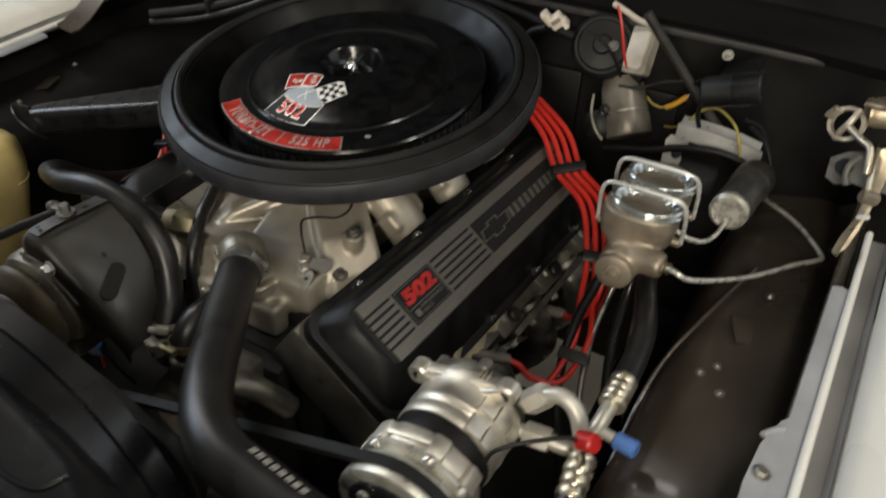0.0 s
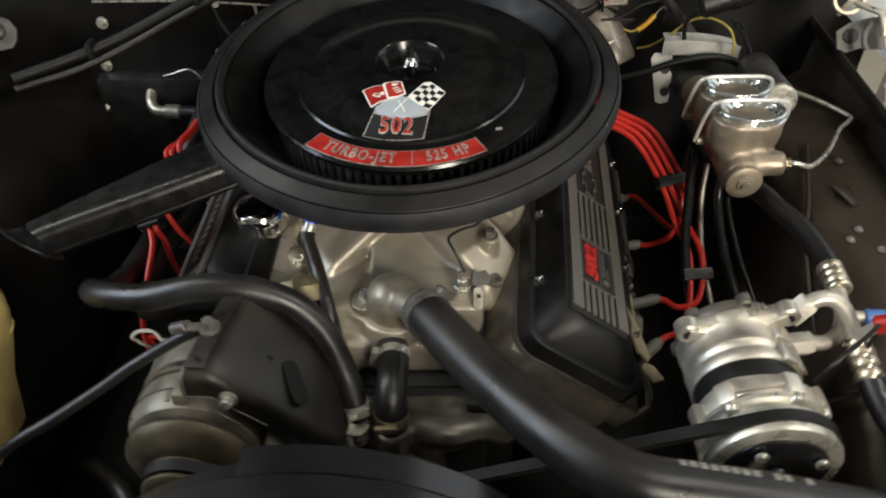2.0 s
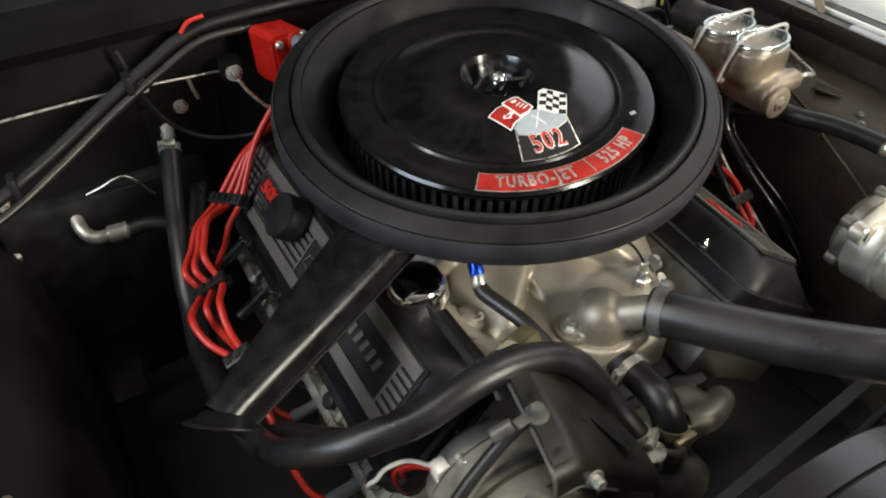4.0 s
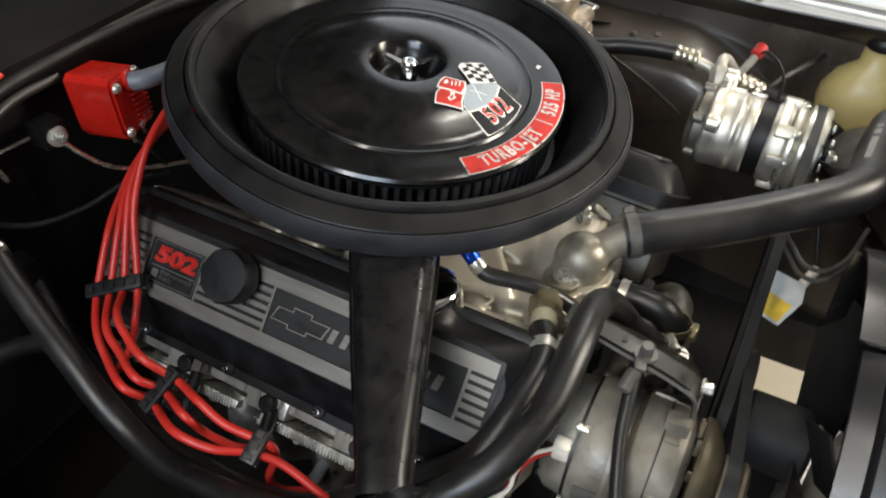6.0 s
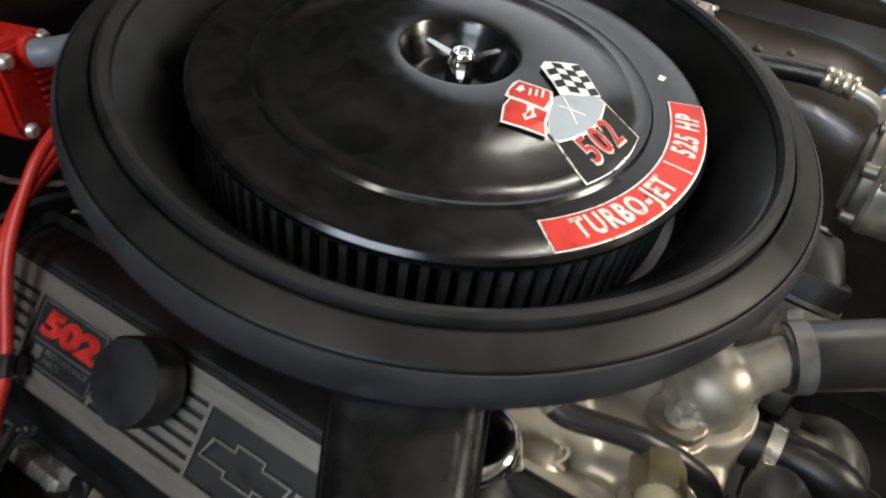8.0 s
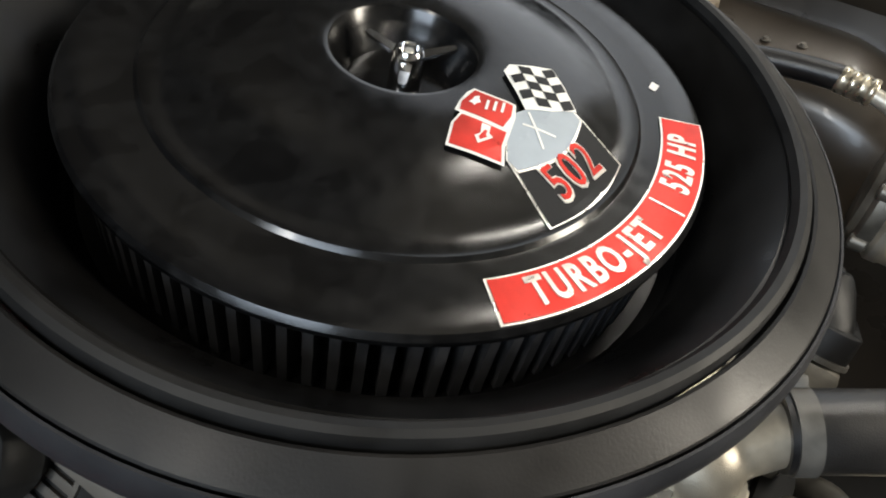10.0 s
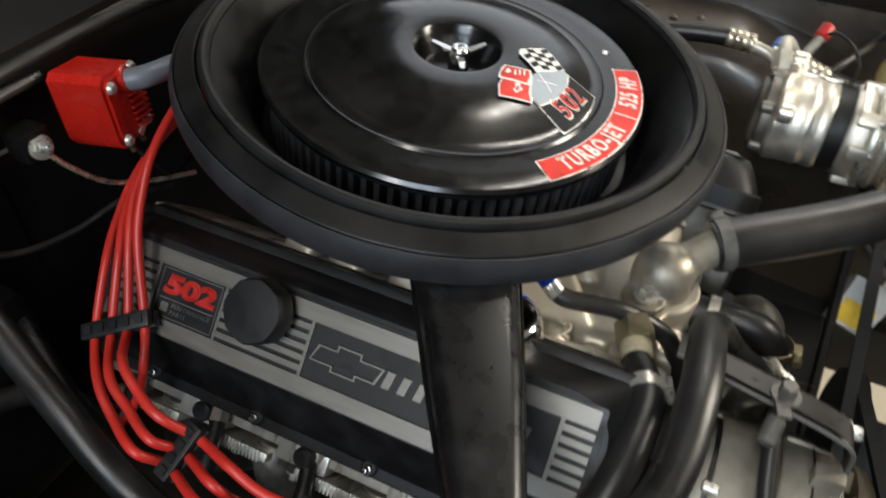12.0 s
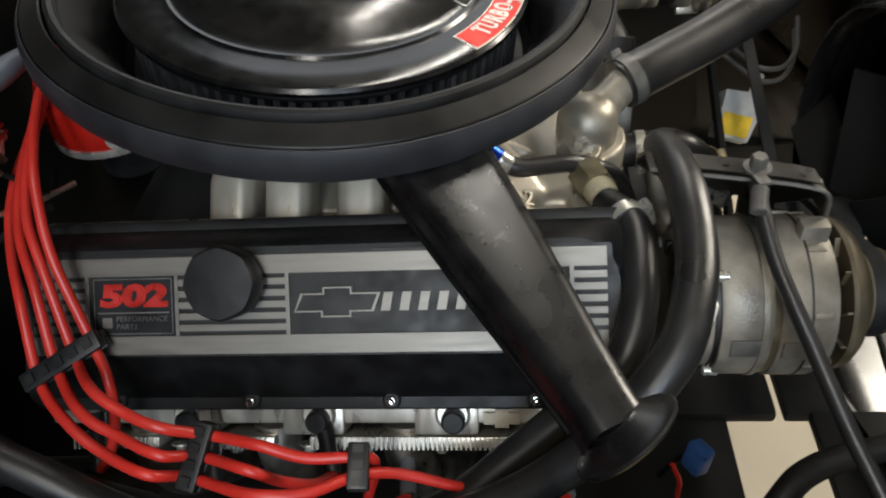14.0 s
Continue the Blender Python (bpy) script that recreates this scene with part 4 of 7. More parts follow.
# ---- heads and block ----
for side, m in ((-1, MW), (1, ME)):
    hd = thing("cylinder_head", m @ Vector((0, 0, -0.12)), "cast aluminium cylinder head below the valve cover", "cylinder head", "cylinder heads")
    body = [block((0, -0.012, -0.110), (0.55, 0.165, 0.094), bevel=0.008), block((0, -0.098, -0.084), (0.54, 0.040, 0.040), bevel=0.004)]
    for k in range(4):
        x = -0.190 + k * 0.1205
        body.append(block((x + 0.052, -0.108, -0.080), (0.058, 0.040, 0.040), bevel=0.006))
        body.append(rod((x + 0.058, -0.108, -0.066), (x + 0.058, -0.108, -0.056), 0.016, 20, 0.003))
    body = join(*body)
    body.transform(m)
    # east head takes the darker metal: its shade is in the colour
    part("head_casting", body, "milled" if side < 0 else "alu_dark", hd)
    for k in range(4):
        x = -0.131 + k * 0.1205
        b = rod((x, -0.110, -0.072), (x, -0.113, -0.046), 0.0105, 18, 0.002)
        b.transform(m)
        part("head_bolt", b, "black_plastic", hd)
    b = slab([(-0.016, -0.005), (-0.006, -0.005), (-0.006, -0.008), (0.006, -0.008), (0.006, -0.005), (0.016, -0.005), (0.016, 0.005), (0.006, 0.005), (0.006, 0.008), (-0.006, 0.008), (-0.006, 0.005), (-0.016, 0.005)], 0.0015, m @ Matrix.Translation((0.152, -0.112, -0.060)), 0.0005)
    part("cast_cross", b, "alu_rough", hd)
    fl = thing("exhaust_header", m @ Vector((0, -0.13, -0.13)), "bright flanged exhaust header with dark primary tubes", "exhaust header", "exhaust headers")
    for x0, x1 in ((-0.25, -0.165), (-0.125, -0.055), (-0.022, 0.245)):
        b = block(((x0 + x1) / 2, -0.1345, -0.088), (x1 - x0, 0.0095, 0.05), bevel=0.0012)
        if side < 0:
            b = join(b, *[block((x0 + 0.003 + 0.0042 * i, -0.1350, -0.0645), (0.0022, 0.0115, 0.0060), bevel=0) for i in range(int((x1 - x0 - 0.004) / 0.0042))])
        b.transform(m)
        # east flange darkened too, so shade sits in its colour
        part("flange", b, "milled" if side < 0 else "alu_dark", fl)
    for k in range(4):
        x = -0.185 + k * 0.1235
        pts = [m @ Vector(p) for p in ((x, -0.12, -0.095), (x, -0.155, -0.105), (x + 0.01, -0.19, -0.145), (x + 0.03, -0.20, -0.24), (x + 0.03, -0.19, -0.34))]
        part("primary_tube", tube(pts, 0.023, 16), "steel", fl)
        for dx in (-0.035, 0.035):
            q = m @ Vector((x + dx, -0.139, -0.078))
            part("flange_bolt", washer_bolt(q, m.to_3x3() @ Vector((0, -1, 0)), 0.006, 0.007), "zinc", fl)

eb = thing("engine_block", (0, 0, -0.7), "dark big engine block with front cover and oil pan", "engine block")
part("block_casting", block((-0.012, 0.0, -0.43), (0.30, 0.56, 0.30), bevel=0.02), "under", eb)
part("valley", block((-0.012, 0.02, -0.275), (0.22, 0.50, 0.06), bevel=0.01), "under", eb)
part("front_cover", block((-0.012, -0.292, -0.42), (0.22, 0.03, 0.28), bevel=0.02), "under", eb)
part("oil_pan", block((-0.012, 0.05, -0.66), (0.26, 0.5, 0.18), bevel=0.03), "under", eb)

# ---- intake manifold ----
def ball(at, size, turn=None):
    bm = lathe([(math.sin(a), -math.cos(a)) for a in np.linspace(0, math.pi, 15)], seg=24)
    m = Matrix.Translation(at) @ (turn if turn is not None else Matrix()) @ Matrix.Diagonal((*size, 1))
    bm.transform(m)
    return bm


im = thing("intake_manifold", (-0.01, 0, -0.24), "dull cast aluminium intake manifold with thick runners", "intake manifold")
cx = -0.012
bits = [block((cx, 0.0, -0.150), (0.135, 0.20, 0.075), bevel=0.02), block((cx, -0.050, -0.225), (0.21, 0.36, 0.05), bevel=0.012)]
# flat-topped front runners that meet in a crease
def beam(pts, w, h, r):
    rings = []
    pts = [Vector(p) for p in pts]
    for k, p in enumerate(pts):
        way = (pts[min(k + 1, len(pts) - 1)] - pts[max(k - 1, 0)]).normalized()
        m = Matrix.Translation(p) @ frame_of(way, way.cross(Z))
        rings.append([m @ Vector((x, y, 0)) for x, y in rounded(w, h, r, 4)])
    return loft(rings)


bits.append(beam([(cx + 0.012, -0.025, -0.166), (-0.058, -0.090, -0.184), (-0.104, -0.132, -0.207), (-0.132, -0.158, -0.236), (-0.140, -0.166, -0.262)], 0.086, 0.052, 0.009))
bits.append(beam([(cx + 0.010, -0.030, -0.166), (0.046, -0.096, -0.181), (0.082, -0.130, -0.197), (0.108, -0.150, -0.226), (0.116, -0.158, -0.250)], 0.078, 0.050, 0.010))
bits.append(block((0.006, -0.142, -0.207), (0.105, 0.125, 0.034), pose(0, 0, 0, 25, 6, 0), 0.006))
bits.append(block((0.030, -0.178, -0.222), (0.075, 0.050, 0.030), pose(0, 0, 0, 30, 0, -12), 0.005))
for k in range(3):
    y = 0.186 - k * 0.1235 + 0.012
    bits.append(tube([(cx + 0.03, y * 0.6, -0.158), (cx + 0.085, y * 0.88, -0.158), (cx + 0.120, y, -0.178), (cx + 0.150, y, -0.215)], 0.030, 16))
    bits.append(block((cx + 0.132, y, -0.184), (0.03, 0.070, 0.03), pose(0, 0, 0, 0, 45, 0), 0.006))
for y in (0.108, 0.055, -0.012, -0.065):
    bits.append(beam([(-0.045, y * 0.85, -0.150), (-0.082, y * 0.95, -0.152), (-0.1136, y, -0.171), (-0.1336, y, -0.187), (-0.160, y, -0.2085)], 0.044, 0.050, 0.014))
# water crossover at the front
bits.append(tube([(cx - 0.125, -0.205, -0.236), (cx - 0.07, -0.216, -0.230), (cx, -0.220, -0.230), (cx + 0.05, -0.216, -0.234), (cx + 0.092, -0.200, -0.246)], 0.025, 16))
bits.append(rod((cx, -0.228, -0.24), (cx, -0.226, -0.206), 0.040, 28))
bits.append(slab(rounded(0.112, 0.052, 0.02, 6), 0.016, pose(cx, -0.226, -0.222, 0, 0, -18)))
bits.append(block((cx, -0.248, -0.252), (0.15, 0.03, 0.05), bevel=0.010))
bits.append(rod((cx + 0.080, -0.203, -0.23), (cx + 0.080, -0.203, -0.200), 0.014, 16))
bits.append(rod((cx - 0.105, -0.214, -0.235), (cx - 0.110, -0.220, -0.196), 0.017, 16))
bits.append(ball((-0.138, -0.150, -0.200), (0.022, 0.022, 0.020)))
bits.append(rod((0.100, -0.140, -0.200), (0.102, -0.138, -0.168), 0.013, 16))
remeshed(part("casting", join(*bits), "alu", im), 0.0030, 2)
for p in ((-0.1575, 0.082, -0.1935), (-0.1575, 0.020, -0.1935), (-0.136, -0.185, -0.205), (cx + 0.12, -0.180, -0.205), (cx + 0.135, -0.06, -0.172), (0.102, -0.138, -0.167)):
    part("manifold_bolt", washer_bolt(p, (0.1 * (1 if p[0] > 0 else -1), -0.1, 1), 0.0065, 0.008), "steel", im)
for x, p, up in (("8", (-0.1475, 0.108, -0.1664), (-0.616, 0, 0.788)), ("6", (-0.1475, 0.055, -0.1664), (-0.616, 0, 0.788)), ("2", (-0.131, -0.164, -0.1825), (-0.35, -0.45, 0.8))):
    b = writing(x, 0.021, 0.0016, bold=0.0003)
    b.transform(Matrix.Translation(p) @ frame_of(up, (0, -1, 0)))
    part("cast_number", b, "alu", im, smooth=0)

# coolant temperature sender with its looped wire
ts = thing("temperature_sender", (0.068, -0.203, -0.20), "brass temperature sender with thin black wire", "sensor")
part("body_nut", join(lathe([(0, 0), (0.010, 0), (0.010, 0.010), (0.008, 0.012), (0, 0.012)], (0.068, -0.203, -0.201), Z, 6), rod((0.068, -0.203, -0.190), (0.068, -0.203, -0.178), 0.006, 14, 0.001)), "zinc", ts)
part("terminal", block((0.070, -0.200, -0.174), (0.012, 0.008, 0.008), pose(0, 0, 0, 0, 20, 30), 0.0015), "braid", ts)
part("lever_bracket", slab([(-0.014, -0.006), (0.010, -0.008), (0.016, 0.0), (0.010, 0.010), (-0.010, 0.008)], 0.003, pose(0.088, -0.196, -0.186, 40, 20, 30), 0.0008), "worn_edge", ts)
part("wire", tube([(0.070, -0.199, -0.170), (0.060, -0.190, -0.150), (0.052, -0.176, -0.140), (0.066, -0.160, -0.140), (0.085, -0.150, -0.140), (0.094, -0.135, -0.135), (0.085, -0.11, -0.135)], 0.0017, 8), "rubber_matt", ts)
part("lifting_tab", slab(rounded(0.011, 0.027, 0.0054, 5), 0.0025, Matrix.Translation((0.086, -0.219, -0.196)) @ frame_of((0.1, -0.55, 0.8), (1, 0, 0)), 0.0008), "pipe_dull", ts, "steel tab with a hole")
part("tab_hole", lathe([(0, 0.0016), (0.0024, 0.0016), (0.0024, 0.0030), (0, 0.0030)], (0.0866, -0.2205, -0.1905), (0.1, -0.55, 0.8), 12), "under", ts)

# carburettor below the air cleaner
cb = thing("carburettor", (cx, 0, -0.13), "grey metal four-barrel carburettor under the air cleaner", "carburettor")
part("body", block((cx, 0, -0.117), (0.12, 0.17, 0.03), bevel=0.008), "alu_rough", cb)
part("fuel_bowl", block((cx, -0.105, -0.122), (0.085, 0.04, 0.03), bevel=0.008), "alu_rough", cb)
part("linkage", tube([(cx + 0.07, 0.04, -0.13), (cx + 0.085, 0.0, -0.125), (cx + 0.08, -0.05, -0.12)], 0.003, 8), "zinc", cb)

# ---- thermostat housing ----
th = thing("thermostat_housing", (cx, -0.226, -0.206), "cast aluminium thermostat housing with two bolts", "thermostat housing")
hx, hy, hz = 0.030, -0.272, -0.164
out = Vector((0.40, -0.86, 0.30)).normalized()
bits = [slab(rounded(0.104, 0.044, 0.018, 6), 0.010, pose(cx, -0.226, -0.2055, 0, 0, -18), 0.002), rod((cx, -0.226, -0.206), (cx, -0.226, -0.188), 0.031, 28), ball((cx, -0.226, -0.186), (0.031, 0.031, 0.029)), tube([(cx, -0.226, -0.182), (cx + 0.016, -0.246, -0.175), (hx, hy, hz + 0.001)], 0.0185, 20)]
remeshed(part("elbow_casting", join(*bits), "alu_rough", th), 0.0026, 3)
for p in ((-0.0446, -0.2177, -0.1950), (0.0257, -0.2407, -0.1930)):
    part("bolt", washer_bolt(p, Z, 0.0075, 0.009), "zinc", th)
part("gasket", slab(rounded(0.108, 0.048, 0.02, 6), 0.0018, pose(cx, -0.226, -0.2074, 0, 0, -18)), "gasket", th)

# upper radiator hose
HP = [(0.023, -0.261, -0.168), (0.037, -0.286, -0.163), (0.086, -0.361, -0.154), (0.149, -0.447, -0.138), (0.202, -0.489, -0.135), (0.262, -0.497, -0.142), (0.342, -0.506, -0.150), (0.421, -0.526, -0.158), (0.471, -0.594, -0.178)]
uh = thing("upper_radiator_hose", HP[0], "thick black rubber upper radiator hose with clamp", "radiator hose")
part("hose", tube(HP, 0.0252, 28, 12), "rubber", uh)
dd = Vector(HP[1]) - Vector(HP[0])
part("clamp", hose_clamp(Vector(HP[0]) + dd * 0.35, dd, 0.0258, 0.013, (0.5, 0.6, 0.6)), "worn_edge", uh, "dull grey steel band clamp")
for k in range(13):
    if k in (8, 11):
        continue
    q = Vector(HP[5]).lerp(Vector(HP[6]), (k * 0.0085 - 0.02) / 0.081)
    g = block(q + Vector((0.0, 0.0115, 0.0228)), (0.0055, 0.0075, 0.0008), pose(0, 0, 0, -27, 6, -6), 0.0)
    part("print_bar", g, "ink", uh, "worn grey printed mark", smooth=0)

# ---- compressor ----
CX, CZ = 0.356, -0.196
cp = thing("air_conditioning_compressor", (CX, -0.337, CZ), "cast aluminium air conditioning compressor with grooved pulley", "compressor")
AX = Vector((0.03, 1, 0.0)).normalized()
C0 = Vector((CX, -0.337, CZ))


KC = 0.93


def along(s, prof, seg=48, wave=None):
    return lathe([(r * KC, h) for r, h in prof], C0 + AX * s, AX, seg, wave)


part("body", along(0, [(0, -0.015), (0.0575, -0.015), (0.0590, -0.013), (0.0590, -0.002), (0.0575, 0.000), (0.0585, 0.006), (0.0605, 0.008), (0.0605, 0.012), (0.0595, 0.014), (0.0600, 0.034), (0.0615, 0.036), (0.0615, 0.046), (0.057, 0.05), (0, 0.05)]), "compressor", cp)
rear = part("rear_head", along(0.05, [(0, 0), (0.0575, 0), (0.0585, 0.002), (0.0585, 0.012), (0.056, 0.014), (0.050, 0.016), (0.046, 0.022), (0.030, 0.025), (0, 0.025)]), "alu_dark", cp, "darker rear head")
for k in range(6):
    a = 2 * math.pi * k / 6 + 0.2
    q = C0 + AX * 0.060 + Vector((0.053 * math.cos(a), 0, 0.053 * math.sin(a)))
    part("head_lug", rod(q - AX * 0.008, q + AX * 0.008, 0.008, 14, 0.002), "alu_dark", rear)
part("rear_groove", along(0.050, [(0, 0), (0.0545, 0), (0.0545, 0.0035), (0, 0.0035)]), "rubber_matt", cp)
part("front_head", along(-0.058, [(0, 0), (0.0595, 0), (0.0605, 0.004), (0.0605, 0.018), (0.058, 0.022), (0, 0.022)], 60, lambda a: 1 + 0.05 * max(0, math.cos(4 * a + 1.57)) ** 2), "compressor", cp)
part("mount_band", along(-0.037, [(0, 0), (0.0560, 0), (0.0565, 0.002), (0.0565, 0.021), (0.0560, 0.023), (0, 0.023)]), "rubber_matt", cp, "black joint ring")
for k, a in enumerate((0.35, 1.05, 2.09, 2.79, 4.0, 5.4)):
    q = C0 + AX * -0.062 + Vector((0.0575 * math.cos(a), 0, 0.0575 * math.sin(a)))
    lug = part("front_lug", block(q + AX * 0.010, (0.018, 0.024, 0.016), pose(0, 0, 0, 0, 90 - math.degrees(a), 0), 0.004), "compressor", cp)
    part("case_bolt", lathe([(0, 0), (0.0075, 0), (0.0075, 0.006), (0.006, 0.008), (0, 0.008)], q - AX * 0.002, -AX, 12), "zinc", lug)
for sx_ in (-0.046, 0.053):
    q = C0 + AX * 0.038 + Vector((sx_, 0, 0.0475))
    inner = C0 + AX * 0.038 + Vector((sx_ * 0.55, 0, 0.040))
    ear = part("mounting_ear", join(rod(q - AX * 0.009, q + AX * 0.009, 0.0125, 24, 0.002), beam([q, q.lerp(inner, 0.5), inner], 0.020, 0.018, 0.004)), "compressor", cp)
    part("ear_hole", rod(q - AX * 0.0095, q + AX * 0.0095, 0.0058, 16), "black_plastic", ear)
part("ear_bridge", block(C0 + AX * 0.040 + Vector((0.004, 0, 0.0480)), (0.086, 0.014, 0.014), bevel=0.003), "compressor", cp)
part("front_bar", block(C0 + AX * -0.048 + Vector((0, 0, 0.0530)), (0.060, 0.014, 0.012), bevel=0.003), "compressor", cp)
# raised pads on the flank and a label pad on top
for k, (a, s0) in enumerate(((0.75, 0.022), (0.40, 0.022), (0.05, 0.022), (0.75, -0.006), (0.40, -0.006))):
    q = C0 + AX * s0 + Vector((0.0610 * KC * math.cos(a), 0, 0.0610 * KC * math.sin(a)))
    part("cast_pad", block(q, (0.019, 0.022, 0.005), pose(0, 0, 0, 0, 90 - math.degrees(a), 0), 0.002), "compressor", cp)
for k in range(3):
    part("cast_bar", block(C0 + AX * 0.043 + Vector((0.022 + k * 0.005, 0, 0.0560)), (0.002, 0.010, 0.003), pose(0, 0, 0, 0, 20, 0), 0.0006), "alu_rough", cp)
pulley = part("pulley", along(-0.104, [(0.0330, 0), (0.0616, 0), (0.0660, 0.002), (0.0671, 0.005), (0.0671, 0.01), (0.0583, 0.0155), (0.0671, 0.021), (0.0671, 0.026), (0.0583, 0.031), (0.0671, 0.0365), (0.0671, 0.041), (0.0627, 0.044), (0.0495, 0.046), (0.0330, 0.046), (0.0330, 0)], 64), "pulley", cp, "pale zinc double-groove pulley")
hub = part("clutch_hub", along(-0.109, [(0, -0.006), (0.010, -0.006), (0.011, -0.001), (0.020, 0.0), (0.049, 0.001), (0.052, 0.003), (0.052, 0.007), (0, 0.007)], 48), "shroud", cp, "black clutch plate with rivets")
for k in range(4):
    a = 2 * math.pi * k / 4 + 0.35
    q = C0 + AX * -0.111 + Vector((0.041 * math.cos(a), 0, 0.041 * math.sin(a)))
    part("rivet", rod(q, q - AX * 0.005, 0.0062, 14, 0.0015), "zinc", hub)
part("shaft_nut", hex_nut(C0 + AX * -0.116, -AX, 0.010, 0.008), "zinc", hub)
part("clutch_wire", tube([C0 + Vector((0.058, -0.03, 0.02)), C0 + Vector((0.075, -0.03, 0.045)), C0 + Vector((0.11, -0.01, 0.05)), C0 + Vector((0.135, 0.015, 0.03)), C0 + Vector((0.125, 0.03, -0.06))], 0.0022, 8), "rubber_matt", cp)

cp.rotation_euler = (0, radians(-14), 0)

# belts
def belt(centres, radii, y, w=0.012, material="rubber_matt"):
    """A belt round two pulleys in the plane of that y."""
    (x0, z0), (x1, z1) = centres
    r0, r1 = radii
    a = math.atan2(z1 - z0, x1 - x0)
    off = math.acos((r0 - r1) / math.hypot(x1 - x0, z1 - z0))
    pts = []
    for c, r, s, e in ((centres[0], r0, a + off, a + 2 * math.pi - off), (centres[1], r1, a - off, a + off)):
        for i in range(17):
            t = s + (e - s) * i / 16
            pts.append((c[0] + r * math.cos(t), c[1] + r * math.sin(t), math.cos(t), math.sin(t)))
    rings = []
    for x, z, nx, nz in pts + pts[:1]:
        rings.append([(x + nx * h, y + k, z + nz * h) for h, k in ((0, -w / 2), (0.004, -w / 2), (0.004, w / 2), (0, w / 2), (-0.007, w * 0.28), (-0.007, -w * 0.28))])
    return loft(rings, False)


WPC = (cx, -0.36)
bc = thing("compressor_belt", (0.2, -0.41, -0.3), "black rubber v-belt running to the compressor", "drive belt")
part("belt", belt((WPC, (CX - 0.002, CZ)), (0.085, 0.060), C0.y - 0.0885), "rubber_matt", bc)
ba = thing("alternator_belt", (-0.12, -0.42, -0.3), "black rubber v-belt running to the alternator", "drive belt")
part("belt", belt((WPC, (-0.207, -0.230)), (0.085, 0.034), -0.437), "rubber_matt", ba)

# water pump with its pulley
wp = thing("water_pump", (cx, -0.33, -0.42), "oily cast aluminium water pump with hose necks", "water pump")
bits = [block((cx, -0.318, -0.30), (0.17, 0.05, 0.06), bevel=0.015), rod((cx, -0.29, -0.36), (cx, -0.38, -0.36), 0.06, 32, 0.01), tube([(cx + 0.02, -0.335, -0.276), (cx + 0.06, -0.345, -0.276), (cx + 0.10, -0.33, -0.29), (cx + 0.13, -0.31, -0.33)], 0.016, 12)]
bits.append(rod((-0.050, -0.345, -0.30), (-0.054, -0.342, -0.262), 0.018, 16, 0.003))
bits.append(rod((-0.012, -0.350, -0.30), (-0.012, -0.349, -0.262), 0.021, 16, 0.003))
remeshed(part("pump_casting", join(*bits), "alu_dark", wp), 0.0045, 4)
part("pump_pulley", lathe([(0, -0.425), (0.07, -0.425), (0.088, -0.428), (0.088, -0.432), (0.080, -0.437), (0.088, -0.442), (0.088, -0.446), (0.05, -0.448), (0, -0.448)], (cx, 0, -0.36), (0, 1, 0), 48), "under", wp)
part("neck_ferrule", lathe([(0, -0.262), (0.0125, -0.262), (0.0125, -0.246), (0.014, -0.245), (0.014, -0.240), (0, -0.240)], (-0.0535 + 0.006, -0.3455, -0.006), (0, 0.05, 1), 20), "zinc", wp)

# bypass hose
bh = thing("bypass_hose", (-0.014, -0.34, -0.26), "short black rubber bypass hose with two clamps", "coolant hose")
BP = [(-0.010, -0.346, -0.268), (-0.011, -0.343, -0.245), (-0.011, -0.325, -0.226), (-0.010, -0.295, -0.224), (-0.012, -0.265, -0.226), (-0.014, -0.24, -0.228)]
part("hose", tube(BP, 0.0175, 18), "rubber", bh)
part("clamp", hose_clamp((-0.010, -0.346, -0.243), (0, 0.15, 1), 0.0182, 0.011, (0, -1, 0)), "brass", bh)
part("clamp", hose_clamp((-0.010, -0.281, -0.225), (0, 1, 0), 0.0182, 0.010, (-1, 0, 0.2)), "zinc", bh)

# ---- fan and shroud ----
SHX, SHZ = -0.063, -0.315
sh = thing("fan_shroud", (SHX, -0.55, -0.6), "glossy black plastic fan shroud round the fan", "fan shroud")
R0 = 0.232


def shroud_band(prof, a0, a1, n):
    rings = []
    for a in np.linspace(radians(a0), radians(a1), n):
        rings.append([(SHX + r * math.cos(a), -0.490 + 0.10 * (SHZ + r * math.sin(a) + 0.09) + h, SHZ + r * math.sin(a)) for r, h in prof])
    return loft(rings)


part("rear_lip", shroud_band([(R0, 0.0), (R0 + 0.003, -0.001), (R0 + 0.005, -0.026), (R0 + 0.001, -0.029), (R0 - 0.001, -0.002)], -38, 101, 60), "shroud", sh)
part("rear_lip", shroud_band([(R0 - 0.010, -0.006), (R0 - 0.007, -0.007), (R0 - 0.002, -0.028), (R0 - 0.006, -0.030), (R0 - 0.011, -0.008)], 101.5, 218, 50), "shroud", sh)
part("ring", shroud_band([(R0 - 0.003, -0.026), (R0 + 0.006, -0.028), (R0 + 0.009, -0.031), (R0 + 0.013, -0.062), (R0 + 0.009, -0.066), (R0 - 0.003, -0.064)], -38, 218, 90), "shroud", sh)
rings = []
for y, w, h, r in ((-0.553, 0.49, 0.486, 0.24), (-0.562, 0.52, 0.482, 0.20), (-0.585, 0.57, 0.478, 0.09), (-0.625, 0.62, 0.486, 0.03), (-0.634, 0.74, 0.49, 0.02)):
    rings.append([(SHX + 0.012 + x, y, SHZ - 0.006 + z) for x, z in rounded(w, h, r, 10)])
part("plenum", thicken(loft(rings, False), 0.003), "shroud", sh, smooth=30)
